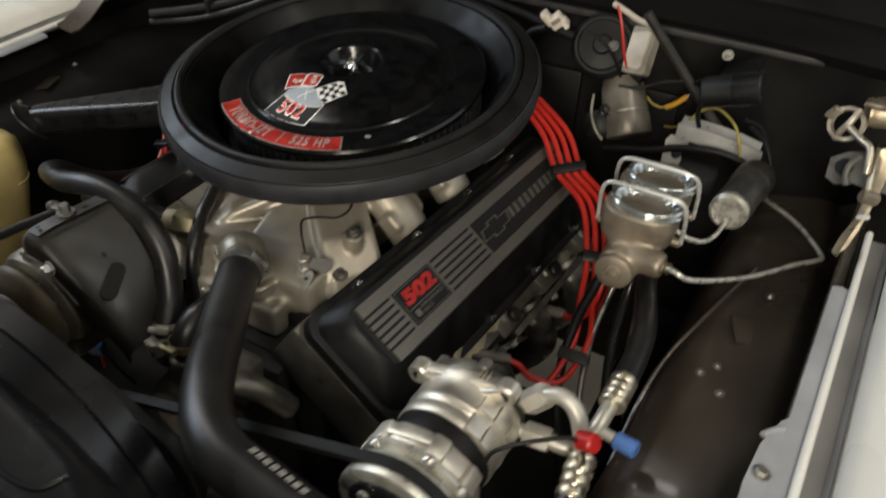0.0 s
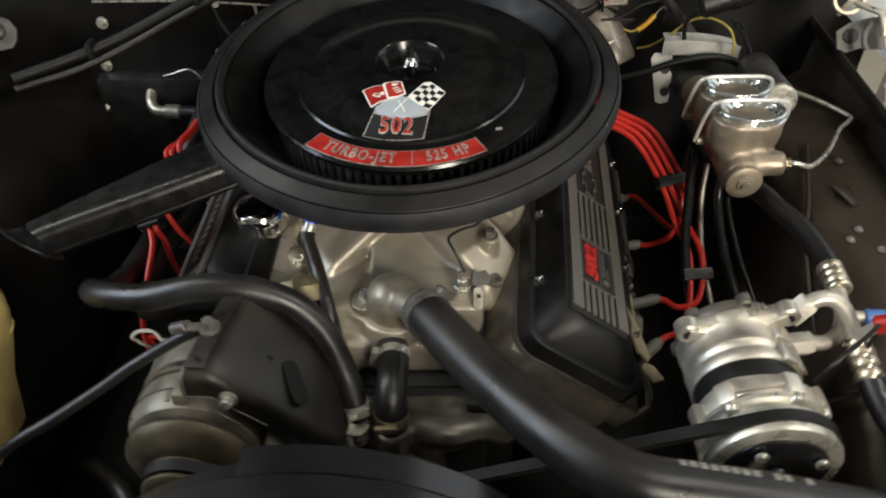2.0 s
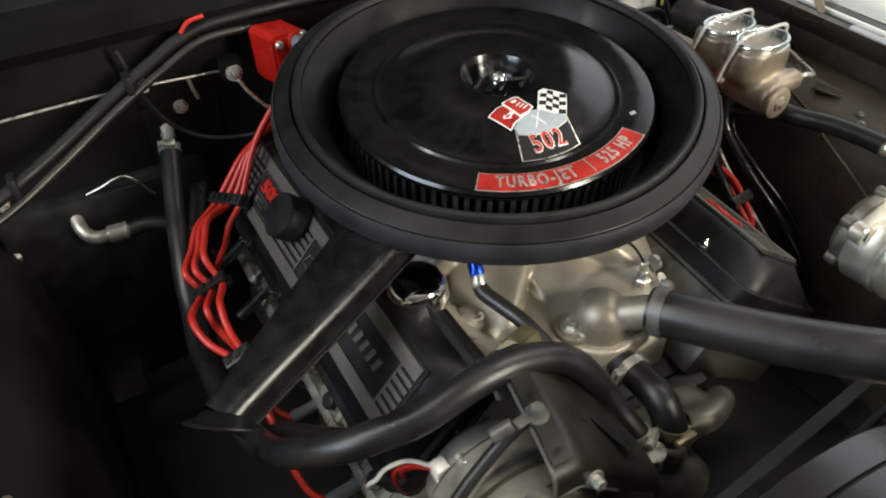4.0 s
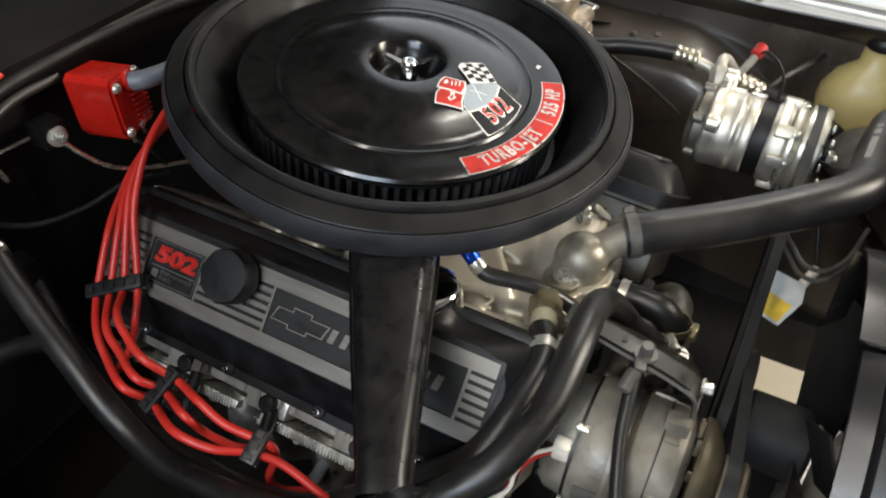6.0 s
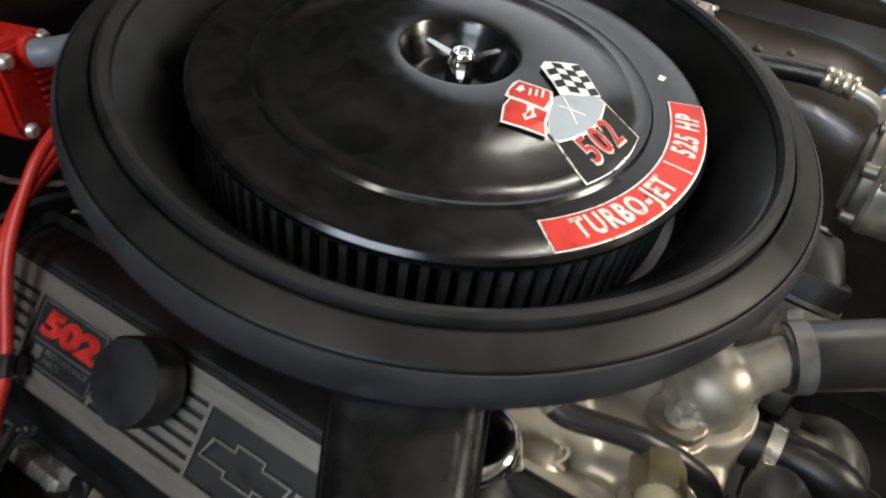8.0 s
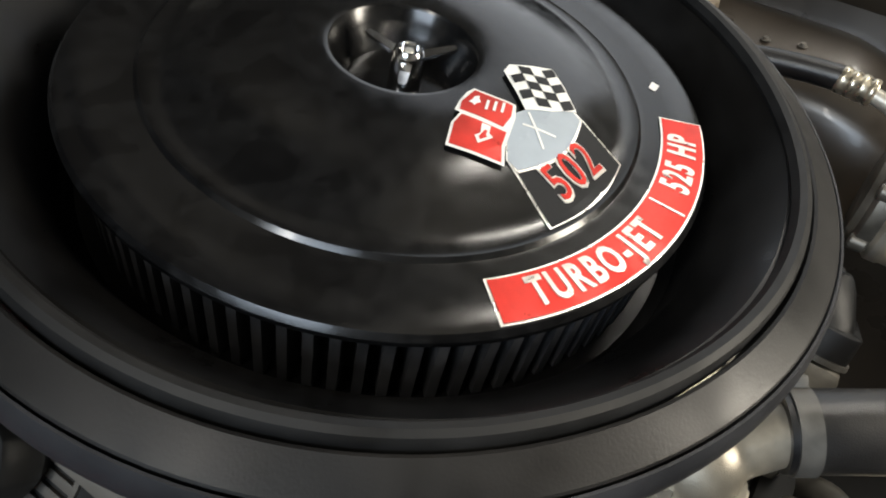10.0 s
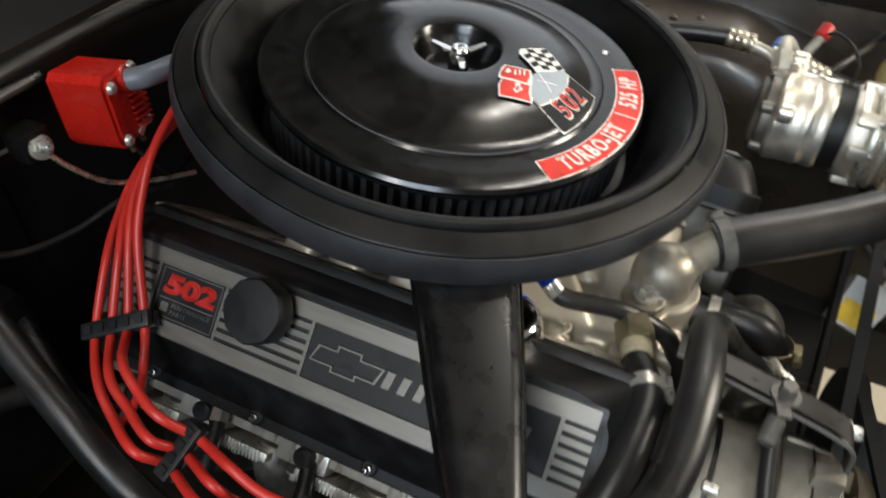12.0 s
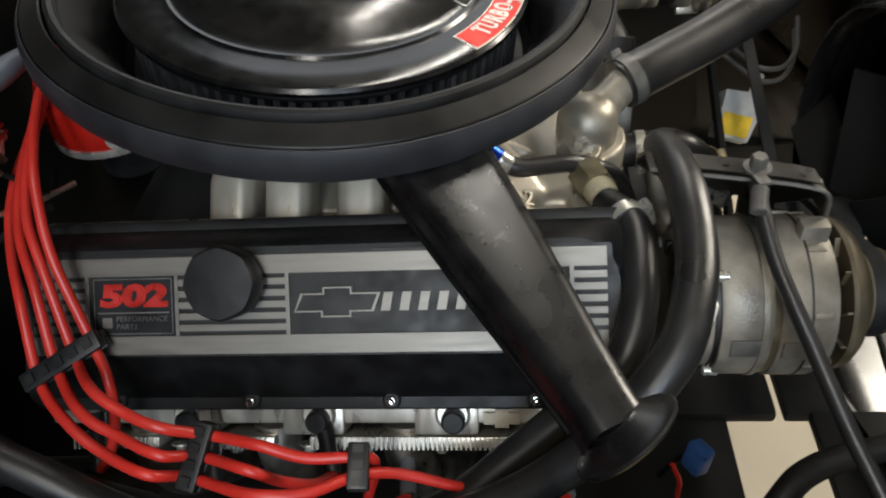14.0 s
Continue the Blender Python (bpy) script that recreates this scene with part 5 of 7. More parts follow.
for k, (x0, x1) in enumerate(((-0.20, -0.10), (0.06, 0.16))):
    part("stiffening_rib", tube([(x0, -0.590, SHZ + 0.2365), (x0 + 0.01, -0.610, SHZ + 0.2385), ((x0 + x1) / 2, -0.614, SHZ + 0.2390), (x1 - 0.01, -0.610, SHZ + 0.2385), (x1, -0.590, SHZ + 0.2365)], 0.003, 8), "shroud", sh)
fan = thing("cooling_fan", (cx, -0.49, -0.36), "black steel cooling fan at rest inside the shroud", "fan")
part("hub", rod((cx, -0.45, -0.36), (cx, -0.528, -0.36), 0.045, 32, 0.006), "under", fan)
for k in range(6):
    a = 2 * math.pi * k / 6 + 0.25
    part("blade", block((cx + 0.11 * math.cos(a), -0.525, -0.355 + 0.11 * math.sin(a)), (0.14, 0.003, 0.070), pose(0, 0, 0, 0, -math.degrees(a), 0) @ pose(0, 0, 0, 24), 0.001), "under", fan)

rd = thing("radiator", (0, -0.66, -0.48), "black radiator behind the shroud with bright top seam", "radiator")
part("core", block((0, -0.655, -0.30), (0.74, 0.05, 0.30), bevel=0.004), "body_black", rd)
part("tank", block((0, -0.655, -0.125), (0.76, 0.06, 0.07), bevel=0.018), "body_black", rd)
part("tank", block((0, -0.655, -0.46), (0.76, 0.06, 0.05), bevel=0.012), "body_black", rd)
part("neck", rod((0.45, -0.60, -0.165), (0.40, -0.65, -0.165), 0.021, 20), "body_black", rd)

# ---- alternator ----
AC_ = Vector((-0.207, -0.350, -0.230))
al = thing("alternator", AC_ - Vector((0, 0, 0.07)), "dusty cast aluminium alternator with vented fan", "alternator")
YA = Vector((0, 1, 0))


def alt_lathe(prof, seg=48, wave=None):
    return lathe(prof, AC_, (0, 1, 0), seg, wave)


part("rear_case", alt_lathe([(0, 0.076), (0.028, 0.076), (0.050, 0.072), (0.058, 0.064), (0.060, 0.048), (0.060, 0.040), (0, 0.040)]), "alt", al)
part("rear_band", alt_lathe([(0, 0.046), (0.0625, 0.046), (0.0625, 0.0415), (0, 0.0415)]), "black_plastic", al, "dark joint band")
part("stator", alt_lathe([(0, 0.0425), (0.0655, 0.0425), (0.067, 0.040), (0.067, 0.006), (0.0655, 0.004), (0, 0.004)]), "alt", al)
part("split_band", alt_lathe([(0, 0.006), (0.0655, 0.006), (0.0655, -0.002), (0, -0.002)]), "copper_belt", al, "rusty laminated stator edge")
front = part("front_case", alt_lathe([(0, -0.001), (0.0665, -0.001), (0.068, -0.003), (0.068, -0.034), (0.064, -0.043), (0.050, -0.049), (0.024, -0.052), (0, -0.052)]), "alt", al)
for k in range(3):
    a = 2 * math.pi * k / 3 + 0.9
    q = AC_ + Vector((0.0655 * math.cos(a), 0, 0.0655 * math.sin(a)))
    part("case_boss", block(q - YA * 0.014, (0.018, 0.022, 0.010), pose(0, 0, 0, 0, -math.degrees(a) + 90, 0), 0.003), "alt", front)
part("raised_rib", alt_lathe([(0.0660, 0.0135), (0.0682, 0.0130), (0.0682, 0.0085), (0.0660, 0.0080), (0.0660, 0.0135)]), "alt", al)
for k in range(10):
    a = 2 * math.pi * k / 10
    part("vent", block(AC_ + Vector((0.046 * math.cos(a), 0.070, 0.046 * math.sin(a))), (0.012, 0.012, 0.006), pose(0, 0, 0, 0, -math.degrees(a), 0), 0.002), "black_plastic", al)
for k in range(8):
    a = 2 * math.pi * k / 8 + 0.2
    q = AC_ + Vector((0.0665 * math.cos(a), -0.030, 0.0665 * math.sin(a)))
    part("case_rib", block(q, (0.006, 0.014, 0.005), pose(0, 0, 0, 0, -math.degrees(a) + 90, 0), 0.0015), "alt", front)
for k in range(4):
    a = 2 * math.pi * k / 4 + 0.5
    q = AC_ + Vector((0.0640 * math.cos(a), 0, 0.0640 * math.sin(a)))
    part("through_bolt", rod(q + YA * 0.048, q + YA * 0.036, 0.0048, 12, 0.001), "zinc", al)
part("case_split", alt_lathe([(0.064, -0.0215), (0.0686, -0.0215), (0.0686, -0.0230), (0.064, -0.0230), (0.064, -0.0215)]), "under", al)
part("maker_plate", block(AC_ + Vector((-0.0668, 0.024, 0.012)), (0.0015, 0.022, 0.016), pose(0, 0, 0, 0, 10, 0), 0.0004), "worn_edge", al, "dull riveted plate")
part("mount_lug", block(AC_ + Vector((0.002, -0.030, 0.070)), (0.016, 0.022, 0.020), pose(0, 0, 0, 0, 4, 0), 0.004), "alt", al)
part("lower_lug", block(AC_ + Vector((0.012, -0.010, -0.080)), (0.032, 0.060, 0.034), bevel=0.006), "alt", al)

part("fan", alt_lathe([(0.0, -0.054), (0.0620, -0.054), (0.0635, -0.057), (0.0620, -0.062), (0.056, -0.068), (0.048, -0.0725), (0.042, -0.076), (0, -0.077)]), "copper_belt", al, "dusty tan metal cooling fan")
for k in range(12):
    a = 2 * math.pi * k / 12
    part("fan_blade", block(AC_ + Vector((0.053 * math.cos(a), -0.055, 0.053 * math.sin(a))), (0.016, 0.010, 0.002), pose(0, 0, 0, 0, -math.degrees(a) + 25, 0), 0.0005), "copper_belt", al)
part("pulley", alt_lathe([(0, -0.076), (0.030, -0.076), (0.037, -0.079), (0.037, -0.082), (0.028, -0.089), (0.036, -0.096), (0.036, -0.099), (0.032, -0.102), (0, -0.102)]), "copper_belt", al, "tan zinc pulley")
part("shaft_nut", hex_nut(AC_ - YA * 0.102, -YA, 0.009, 0.006, False), "copper_belt", al)
part("connector", block((-0.253, -0.296, -0.194), (0.014, 0.016, 0.022), bevel=0.003), "wire_white", al, "cream plug connector")
for pts, mt in (([(-0.258, -0.290, -0.190), (-0.275, -0.274, -0.190), (-0.294, -0.268, -0.195), (-0.305, -0.268, -0.204), (-0.309, -0.258, -0.222), (-0.305, -0.238, -0.26), (-0.29, -0.22, -0.30)], "wire_white"), ([(-0.258, -0.288, -0.196), (-0.272, -0.276, -0.197), (-0.286, -0.268, -0.206), (-0.284, -0.26, -0.24), (-0.27, -0.25, -0.29)], "wire_red"), ([(-0.256, -0.288, -0.200), (-0.268, -0.274, -0.206), (-0.276, -0.256, -0.235), (-0.26, -0.25, -0.28)], "wire_red")):
    part("wire", tube(pts, 0.0022, 8), mt, al)

# bracket over the alternator
bk = thing("alternator_bracket", (-0.15, -0.34, -0.15), "black stamped steel bracket with slot and holes", "bracket")
rows = []
for y, zt, e in ((-0.258, -0.1190, 0.035), (-0.280, -0.1193, 0.085), (-0.310, -0.1200, 0.120), (-0.350, -0.1210, 0.150), (-0.366, -0.1222, 0.158), (-0.380, -0.1248, 0.157), (-0.386, -0.129, 0.156), (-0.3885, -0.136, 0.154), (-0.390, -0.152, 0.150)):
    xt = -0.172 - 0.20 * (-0.34 - y)
    row = [(xt - 0.016, y, zt), (xt + 0.006, y, zt - 0.001), (xt + 0.014, y, zt - 0.006)]
    row += [(xt + 0.012 + e * k * 0.70, y, zt - 0.005 - e * k * 0.70) for k in (0.15, 0.4, 0.7, 0.92)]
    row.append((xt + 0.012 + e * 0.70, y, zt - 0.012 - e * 0.72))
    rows.append(row)
part("plate", thicken(sheet(rows), 0.0028), "bracket", bk, smooth=60)
part("worn_rim", tube([(r[0][0] - 0.0004, r[0][1], r[0][2] - 0.0012) for r in rows], 0.0018, 8), "worn_edge", bk, "edge with the paint worn off")
strip = [(r[0][0] + 0.0008, r[0][1], r[0][2] + 0.0028) for r in rows[1:6]]
part("top_strip", thicken(sheet([[p, (p[0] + 0.019, p[1], p[2] - 0.0008)] for p in strip]), 0.0012), "bracket", bk, "raised top strip with holes")
bolt = Vector((-0.180, -0.336, -0.1165))
part("post_bolt", washer_bolt(bolt, Z, 0.0066, 0.010), "worn_edge", bk)
part("worn_edge", tube([(p[0], p[1] - 0.0008, p[2]) for p in rows[-1][:5]], 0.0011, 8), "worn_edge", bk, "lower edge with the paint worn off")
part("nut", washer_bolt((-0.158, -0.390, -0.156), (0, -1, 0.2), 0.0058, 0.008), "zinc", bk)
sn_ = Vector((0.7071, 0, 0.7071))
q = Vector((-0.1045, -0.352, -0.181))
part("slot", join(slab(rounded(0.050, 0.020, 0.0098, 6), 0.0005, Matrix.Translation(q + sn_ * 0.0015) @ frame_of(sn_, (0.35, -0.8, -0.35)))), "rubber_matt", bk, smooth=0)
for y in (-0.290, -0.315, -0.372):
    xt = -0.172 - 0.20 * (-0.34 - y)
    part("hole", slab(rounded(0.0055, 0.0055, 0.0026, 4), 0.0004, pose(xt - 0.006, y, -0.1157 - 0.02 * max(0, -0.345 - y))), "rubber_matt", bk, smooth=0)
q = Vector((-0.1275, -0.338, -0.158))
part("hole", slab(rounded(0.008, 0.008, 0.0038, 4), 0.0004, Matrix.Translation(q) @ frame_of(sn_)), "rubber_matt", bk, smooth=0)

# charging cable
cc = thing("charging_cable", (-0.18, -0.345, -0.13), "grey-black battery cable with crimped ring terminal", "cable")
part("terminal", join(block((-0.184, -0.341, -0.1150), (0.020, 0.010, 0.0035), pose(0, 0, 0, 0, 6, 10), 0.002), rod((-0.194, -0.339, -0.1165), (-0.212, -0.335, -0.125), 0.0066, 12, 0.001)), "worn_edge", cc)
part("cable", tube([(-0.1845, -0.339, -0.1205), (-0.205, -0.341, -0.131), (-0.2353, -0.346, -0.1486), (-0.2633, -0.354, -0.164), (-0.291, -0.364, -0.1806), (-0.340, -0.380, -0.208), (-0.392, -0.398, -0.234), (-0.45, -0.42, -0.28), (-0.50, -0.44, -0.35), (-0.53, -0.45, -0.45)], 0.0062, 12), "rubber", cc)
shift(cc, -0.008, 0.006, 0)
ar = thing("battery_cable", (-0.34, -0.36, -0.36), "thick black cable curving below the alternator", "cable")
part("cable", tube([(-0.48, -0.26, -0.50), (-0.40, -0.310, -0.40), (-0.338, -0.362, -0.352), (-0.304, -0.403, -0.350), (-0.283, -0.469, -0.352), (-0.27, -0.53, -0.36), (-0.26, -0.60, -0.38)], 0.0115, 14), "rubber", ar)
wc = thing("wire_connector", (-0.268, -0.319, -0.42), "blue plastic wire connector below the alternator", "connector")
part("plug", block((-0.262, -0.322, -0.41), (0.022, 0.018, 0.030), pose(0, 0, 0, 20, 10, 30), 0.004), "tape_blue", wc)
part("wire", tube([(-0.285, -0.29, -0.38), (-0.292, -0.298, -0.40), (-0.293, -0.30, -0.43), (-0.285, -0.31, -0.48)], 0.0025, 8), "wire_red", wc)
part("wire", tube([(-0.25, -0.318, -0.425), (-0.24, -0.315, -0.45), (-0.235, -0.30, -0.50)], 0.003, 8), "rubber_matt", wc)

# ---- heater hoses ----
hh = thing("heater_hose", (-0.054, -0.340, -0.24), "long black rubber heater hose looping to the firewall", "heater hose")
HH = [(-0.045, -0.346, -0.256), (-0.051, -0.335, -0.242), (-0.062, -0.310, -0.218), (-0.079, -0.291, -0.181), (-0.098, -0.282, -0.155), (-0.124, -0.277, -0.136), (-0.165, -0.278, -0.120), (-0.209, -0.280, -0.117), (-0.260, -0.279, -0.130), (-0.300, -0.269, -0.139), (-0.328, -0.256, -0.150), (-0.354, -0.228, -0.172), (-0.370, -0.195, -0.205), (-0.382, -0.145, -0.246), (-0.393, -0.075, -0.280), (-0.398, 0.006, -0.297), (-0.400, 0.075, -0.300), (-0.392, 0.132, -0.289), (-0.384, 0.178, -0.264), (-0.373, 0.220, -0.240), (-0.361, 0.266, -0.219), (-0.347, 0.314, -0.195), (-0.333, 0.360, -0.170)]
part("hose", tube(HH, 0.0150, 18, 5), "rubber", hh)
part("clamp", hose_clamp((-0.0505, -0.336, -0.243), (-0.15, 0.45, 1), 0.0148, 0.011, (0.6, -1, 0)), "zinc", hh, "zinc worm-drive clamp")
part("clamp", hose_clamp((-0.336, 0.352, -0.175), (0.2, 0.75, 0.4), 0.0148, 0.012, (0, -1, 1)), "zinc", hh, "zinc worm-drive clamp")
part("stub", rod((-0.332, 0.362, -0.170), (-0.326, 0.40, -0.155), 0.010, 16), "zinc", hh)

rh = thing("return_hose", (-0.12, -0.225, -0.19), "black rubber return hose with brass hexagon fitting", "heater hose")
ax = Vector((-0.93, -0.30, 0.09)).normalized()
hq = Vector((-0.099, -0.217, -0.180))
part("hex_fitting", join(lathe([(0, 0), (0.0165, 0), (0.0178, 0.002), (0.0178, 0.027), (0.0165, 0.029), (0, 0.029)], hq, ax, 6), rod((-0.106, -0.217, -0.22), hq + ax * 0.004, 0.0125, 16)), "brass_dull", rh, "dull brass hexagon fitting")
part("barb", lathe([(0, 0.028), (0.0140, 0.028), (0.0140, 0.040), (0.0125, 0.044), (0, 0.044)], hq, ax, 20), "gasket", rh)
RH = [(-0.146, -0.231, -0.178), (-0.170, -0.242, -0.170), (-0.200, -0.249, -0.166), (-0.249, -0.246, -0.172), (-0.285, -0.236, -0.190), (-0.305, -0.216, -0.212), (-0.338, -0.150, -0.262), (-0.372, -0.08, -0.298), (-0.380, 0.02, -0.318), (-0.37, 0.12, -0.325), (-0.35, 0.25, -0.29), (-0.31, 0.36, -0.25)]
part("hose", tube(RH, 0.0145, 18, 10), "rubber", rh)
part("clamp", hose_clamp((-0.176, -0.2435, -0.169), (-0.9, -0.3, 0.1), 0.0152, 0.012, (0.2, -0.9, 0.3)), "zinc", rh)

# fuel line with blue fitting
fl = thing("fuel_line", (-0.118, -0.13, -0.146), "black fuel hose with blue anodised fitting", "fuel line")
f0, fd = Vector((-0.107, -0.112, -0.128)), Vector((-0.22, -0.75, -0.55)).normalized()
part("blue_fitting", join(lathe([(0, 0), (0.0095, 0), (0.0105, 0.004), (0.0105, 0.016), (0.009, 0.018), (0, 0.018)], f0, fd, 6), lathe([(0, 0.014), (0.0085, 0.014), (0.0085, 0.034), (0.007, 0.036), (0, 0.036)], f0, fd, 12)), "blue", fl, "blue anodised hose end")
part("collar", lathe([(0, 0.034), (0.009, 0.034), (0.009, 0.046), (0.0075, 0.048), (0, 0.048)], f0, fd, 14), "zinc", fl)
e = f0 + fd * 0.045
part("hose", tube([e, (-0.1165, -0.158, -0.158), (-0.108, -0.180, -0.163), (-0.099, -0.204, -0.169), (-0.0897, -0.230, -0.184), (-0.0806, -0.251, -0.207), (-0.075, -0.266, -0.25), (-0.08, -0.28, -0.31), (-0.10, -0.28, -0.36)], 0.0088, 14, 10), "rubber", fl)

# ---- ignition wires ----
def wire_run(name, pts, label, boot_at=None, boot_way=None, boot="boot_grey"):
    w = thing(name, pts[0], label, "ignition wire", "ignition wires")
    part("wire", tube(pts, 0.0043, 12, 10), "wire_red", w)
    if boot_at is not None:
        a, dd = Vector(boot_at), Vector(boot_way).normalized()
        part("boot", lathe([(0, -0.006), (0.0055, -0.006), (0.0075, 0.0), (0.0085, 0.006), (0.0075, 0.012), (0.0078, 0.045), (0.0088, 0.05), (0.0088, 0.058), (0, 0.058)], a, dd, 16), boot, w, "grey rubber plug boot")
    return w


def separator(at, way, across, n, label, size=0.0125, thick=0.010):
    """A black clip that holds n wires side by side."""
    s = thing("wire_separator", at, label, "wire separator", "wire separators")
    m = Matrix.Translation(at) @ frame_of(way, across)
    for k, h in enumerate((-1, 1)):
        b = block((0, h * thick * 0.45, 0), (size * n + 0.006, thick * 0.7, 0.016), bevel=0.002)
        b.transform(m)
        part("half", b, "black_plastic", s)
    for k in range(n + 1):
        b = rod((size * (k - n / 2), thick * 0.78, 0), (size * (k - n / 2), thick * 0.95, 0), 0.0025, 8)
        b.transform(m)
        part("rib", b, "black_plastic", s)
    return s


# bank towards -x: four wires
c1, c2, c3 = Vector((-0.295, 0.213, -0.195)), Vector((-0.362, 0.090, -0.225)), Vector((-0.366, -0.032, -0.233))
e1, e2, e3 = Vector((-0.031, 0.056, -0.023)), Vector((-0.035, 0.022, -0.023)), Vector((-0.024, 0.014, -0.006))
a1, a2, a3 = Vector((-0.60, -0.45, -0.45)), Vector((-0.25, -1, -0.05)), Vector((0.08, -1, -0.12))
plugs = [Vector((-0.340, -0.189, -0.332)), Vector((-0.330, 0.010, -0.315)), Vector((-0.340, 0.112, -0.312)), Vector((-0.335, 0.215, -0.30)), Vector((-0.334, -0.052, -0.348))]
# from the outer to the inner wire
heads = [[(-0.06, 0.300, -0.11), (-0.12, 0.302, -0.125), (-0.167, 0.296, -0.139), (-0.212, 0.278, -0.150), (-0.257, 0.253, -0.160)],
         [(-0.06, 0.286, -0.09), (-0.12, 0.284, -0.105), (-0.170, 0.274, -0.118), (-0.213, 0.260, -0.133), (-0.254, 0.237, -0.152)],
         [(-0.06, 0.272, -0.07), (-0.12, 0.264, -0.080), (-0.174, 0.252, -0.094), (-0.214, 0.242, -0.113), (-0.250, 0.224, -0.141)],
         [(-0.06, 0.258, -0.05), (-0.12, 0.246, -0.055), (-0.182, 0.229, -0.069), (-0.215, 0.222, -0.094), (-0.246, 0.212, -0.128)]]
tails = [[(-0.347, 0.192, -0.204), (-0.366, 0.160, -0.214), (-0.384, 0.118, -0.212), c2 + e2 * 0.36, (-0.397, 0.040, -0.214), (-0.392, 0.0, -0.222), c3 + e3 * 0.3, (-0.362, -0.056, -0.250), (-0.361, -0.100, -0.272), (-0.360, -0.145, -0.297), (-0.354, -0.172, -0.320), plugs[0]],
         [(-0.342, 0.180, -0.196), (-0.358, 0.146, -0.204), (-0.372, 0.110, -0.206), c2, (-0.378, 0.045, -0.216), (-0.372, 0.028, -0.245), (-0.354, 0.016, -0.285), plugs[1]],
         [(-0.332, 0.168, -0.180), (-0.348, 0.138, -0.188), (-0.357, 0.109, -0.193), c2 - e2 * 0.36, (-0.362, 0.040, -0.208), (-0.365, 0.005, -0.222), c3 - e3 * 0.3, (-0.352, -0.038, -0.262), (-0.358, -0.026, -0.305), (-0.352, -0.030, -0.335), plugs[4]],
         [(-0.308, 0.175, -0.205), (-0.322, 0.180, -0.240), (-0.335, 0.195, -0.275), plugs[3]]]
for k in range(4):
    o1 = c1 + e1 * (0.39 - 0.26 * k)
    wire_run("ignition_wire", [Vector(p) for p in heads[k]] + [o1] + [Vector(p) for p in tails[k]], "red silicone ignition wire along the valve cover")


def barred_clip(at, way, across, n, size, label):
    s = separator(at, way, across, n, label, size, 0.011)
    m = Matrix.Translation(at) @ frame_of(way, across)
    for k in range(n + 1):
        b = block((size * (k - n / 2) * 0.82, -0.0100, 0), (size * 0.45, 0.0016, 0.008), bevel=0.0)
        b.transform(m)
        part("raised_bar", b, "rubber", s, smooth=0)
    return s


barred_clip(c1, a1, e1, 4, 0.0165, "black clip holding four red wires")
barred_clip(c2, a2, e2, 3, 0.0150, "black clip holding three red wires")
barred_clip(c3, a3, e3, 2, 0.0140, "black clip holding two red wires")
for k, p in enumerate(plugs):
    grey = k in (0, 4)
    way = (0.93, 0.12, -0.05) if grey else (0.75, 0.25, 0.25)
    pb = thing("plug_boot", p, "grey rubber spark plug boot" if grey else "black rubber spark plug boot", "plug boot", "plug boots")
    part("boot", lathe([(0, 0), (0.0075, 0), (0.0085, 0.01), (0.0075, 0.02), (0.0078, 0.05), (0, 0.052)], p, way, 16), "boot_grey" if grey else "black_plastic", pb)
    part("plug_nut", lathe([(0, 0.05), (0.010, 0.05), (0.010, 0.065), (0, 0.065)], p, way, 6), "zinc" if grey else "steel", pb)

# bank towards +x
uc, mc_, tc = Vector((0.382, 0.057, -0.228)), Vector((0.402, -0.070, -0.299)), Vector((0.285, 0.162, -0.170))
eplugs = [Vector((0.303, -0.206, -0.290)), Vector((0.317, -0.128, -0.290)), Vector((0.335, 0.04, -0.338)), Vector((0.335, 0.155, -0.335))]
for k in range(4):
    o = Vector((0.75, 0.45, 0.1)).normalized() * (k - 1.5) * 0.0125
    pts = [Vector((0.04, 0.262, -0.08)), Vector((0.13, 0.245, -0.092)) + o * 0.7, tc + o + Vector((-0.05, 0.045, 0.035)), tc + o, (tc + uc) / 2 + o + Vector((0.012, 0.01, 0.012)), uc + o]
    if k in (0, 1):
        o2 = Vector((0.9, 0.2, 0.1)).normalized() * (k - 0.5) * 0.018
        if k == 0:
            pts += [uc + o + Vector((0.014, -0.05, -0.03)), mc_ + o2 + Vector((0, 0.03, 0.02)), mc_ + o2, mc_ + Vector((-0.02, -0.05, -0.020)), Vector((0.352, -0.172, -0.305)), Vector((0.330, -0.192, -0.294)), eplugs[0] + Vector((0.012, 0.0, 0))]
        else:
            pts += [uc + o + Vector((0.018, -0.05, -0.03)), mc_ + o2 + Vector((0, 0.03, 0.02)), mc_ + o2, mc_ + o2 + Vector((-0.012, -0.035, -0.020)), Vector((0.366, -0.122, -0.312)), Vector((0.345, -0.124, -0.297)), eplugs[1] + Vector((0.012, 0, 0))]
    else:
        e = eplugs[k]
        pts += [uc + o + Vector((0.010, -0.03, -0.03)), uc + o + Vector((0.0, -0.04, -0.075)), e + Vector((0.03, -0.01, 0.008)), e + Vector((0.012, 0, 0))]
    wire_run("ignition_wire", pts, "red silicone ignition wire beside the valve cover", eplugs[k] + Vector((0.012, 0, 0)), ((-0.72, -0.69, 0), (-0.95, -0.31, 0), (-0.9, 0, -0.15), (-0.9, 0, -0.15))[k], "boot_tan")
separator(uc, (0.25, -0.7, -0.6), (0.75, 0.45, 0.1), 4, "black clip holding four red wires", 0.0115)
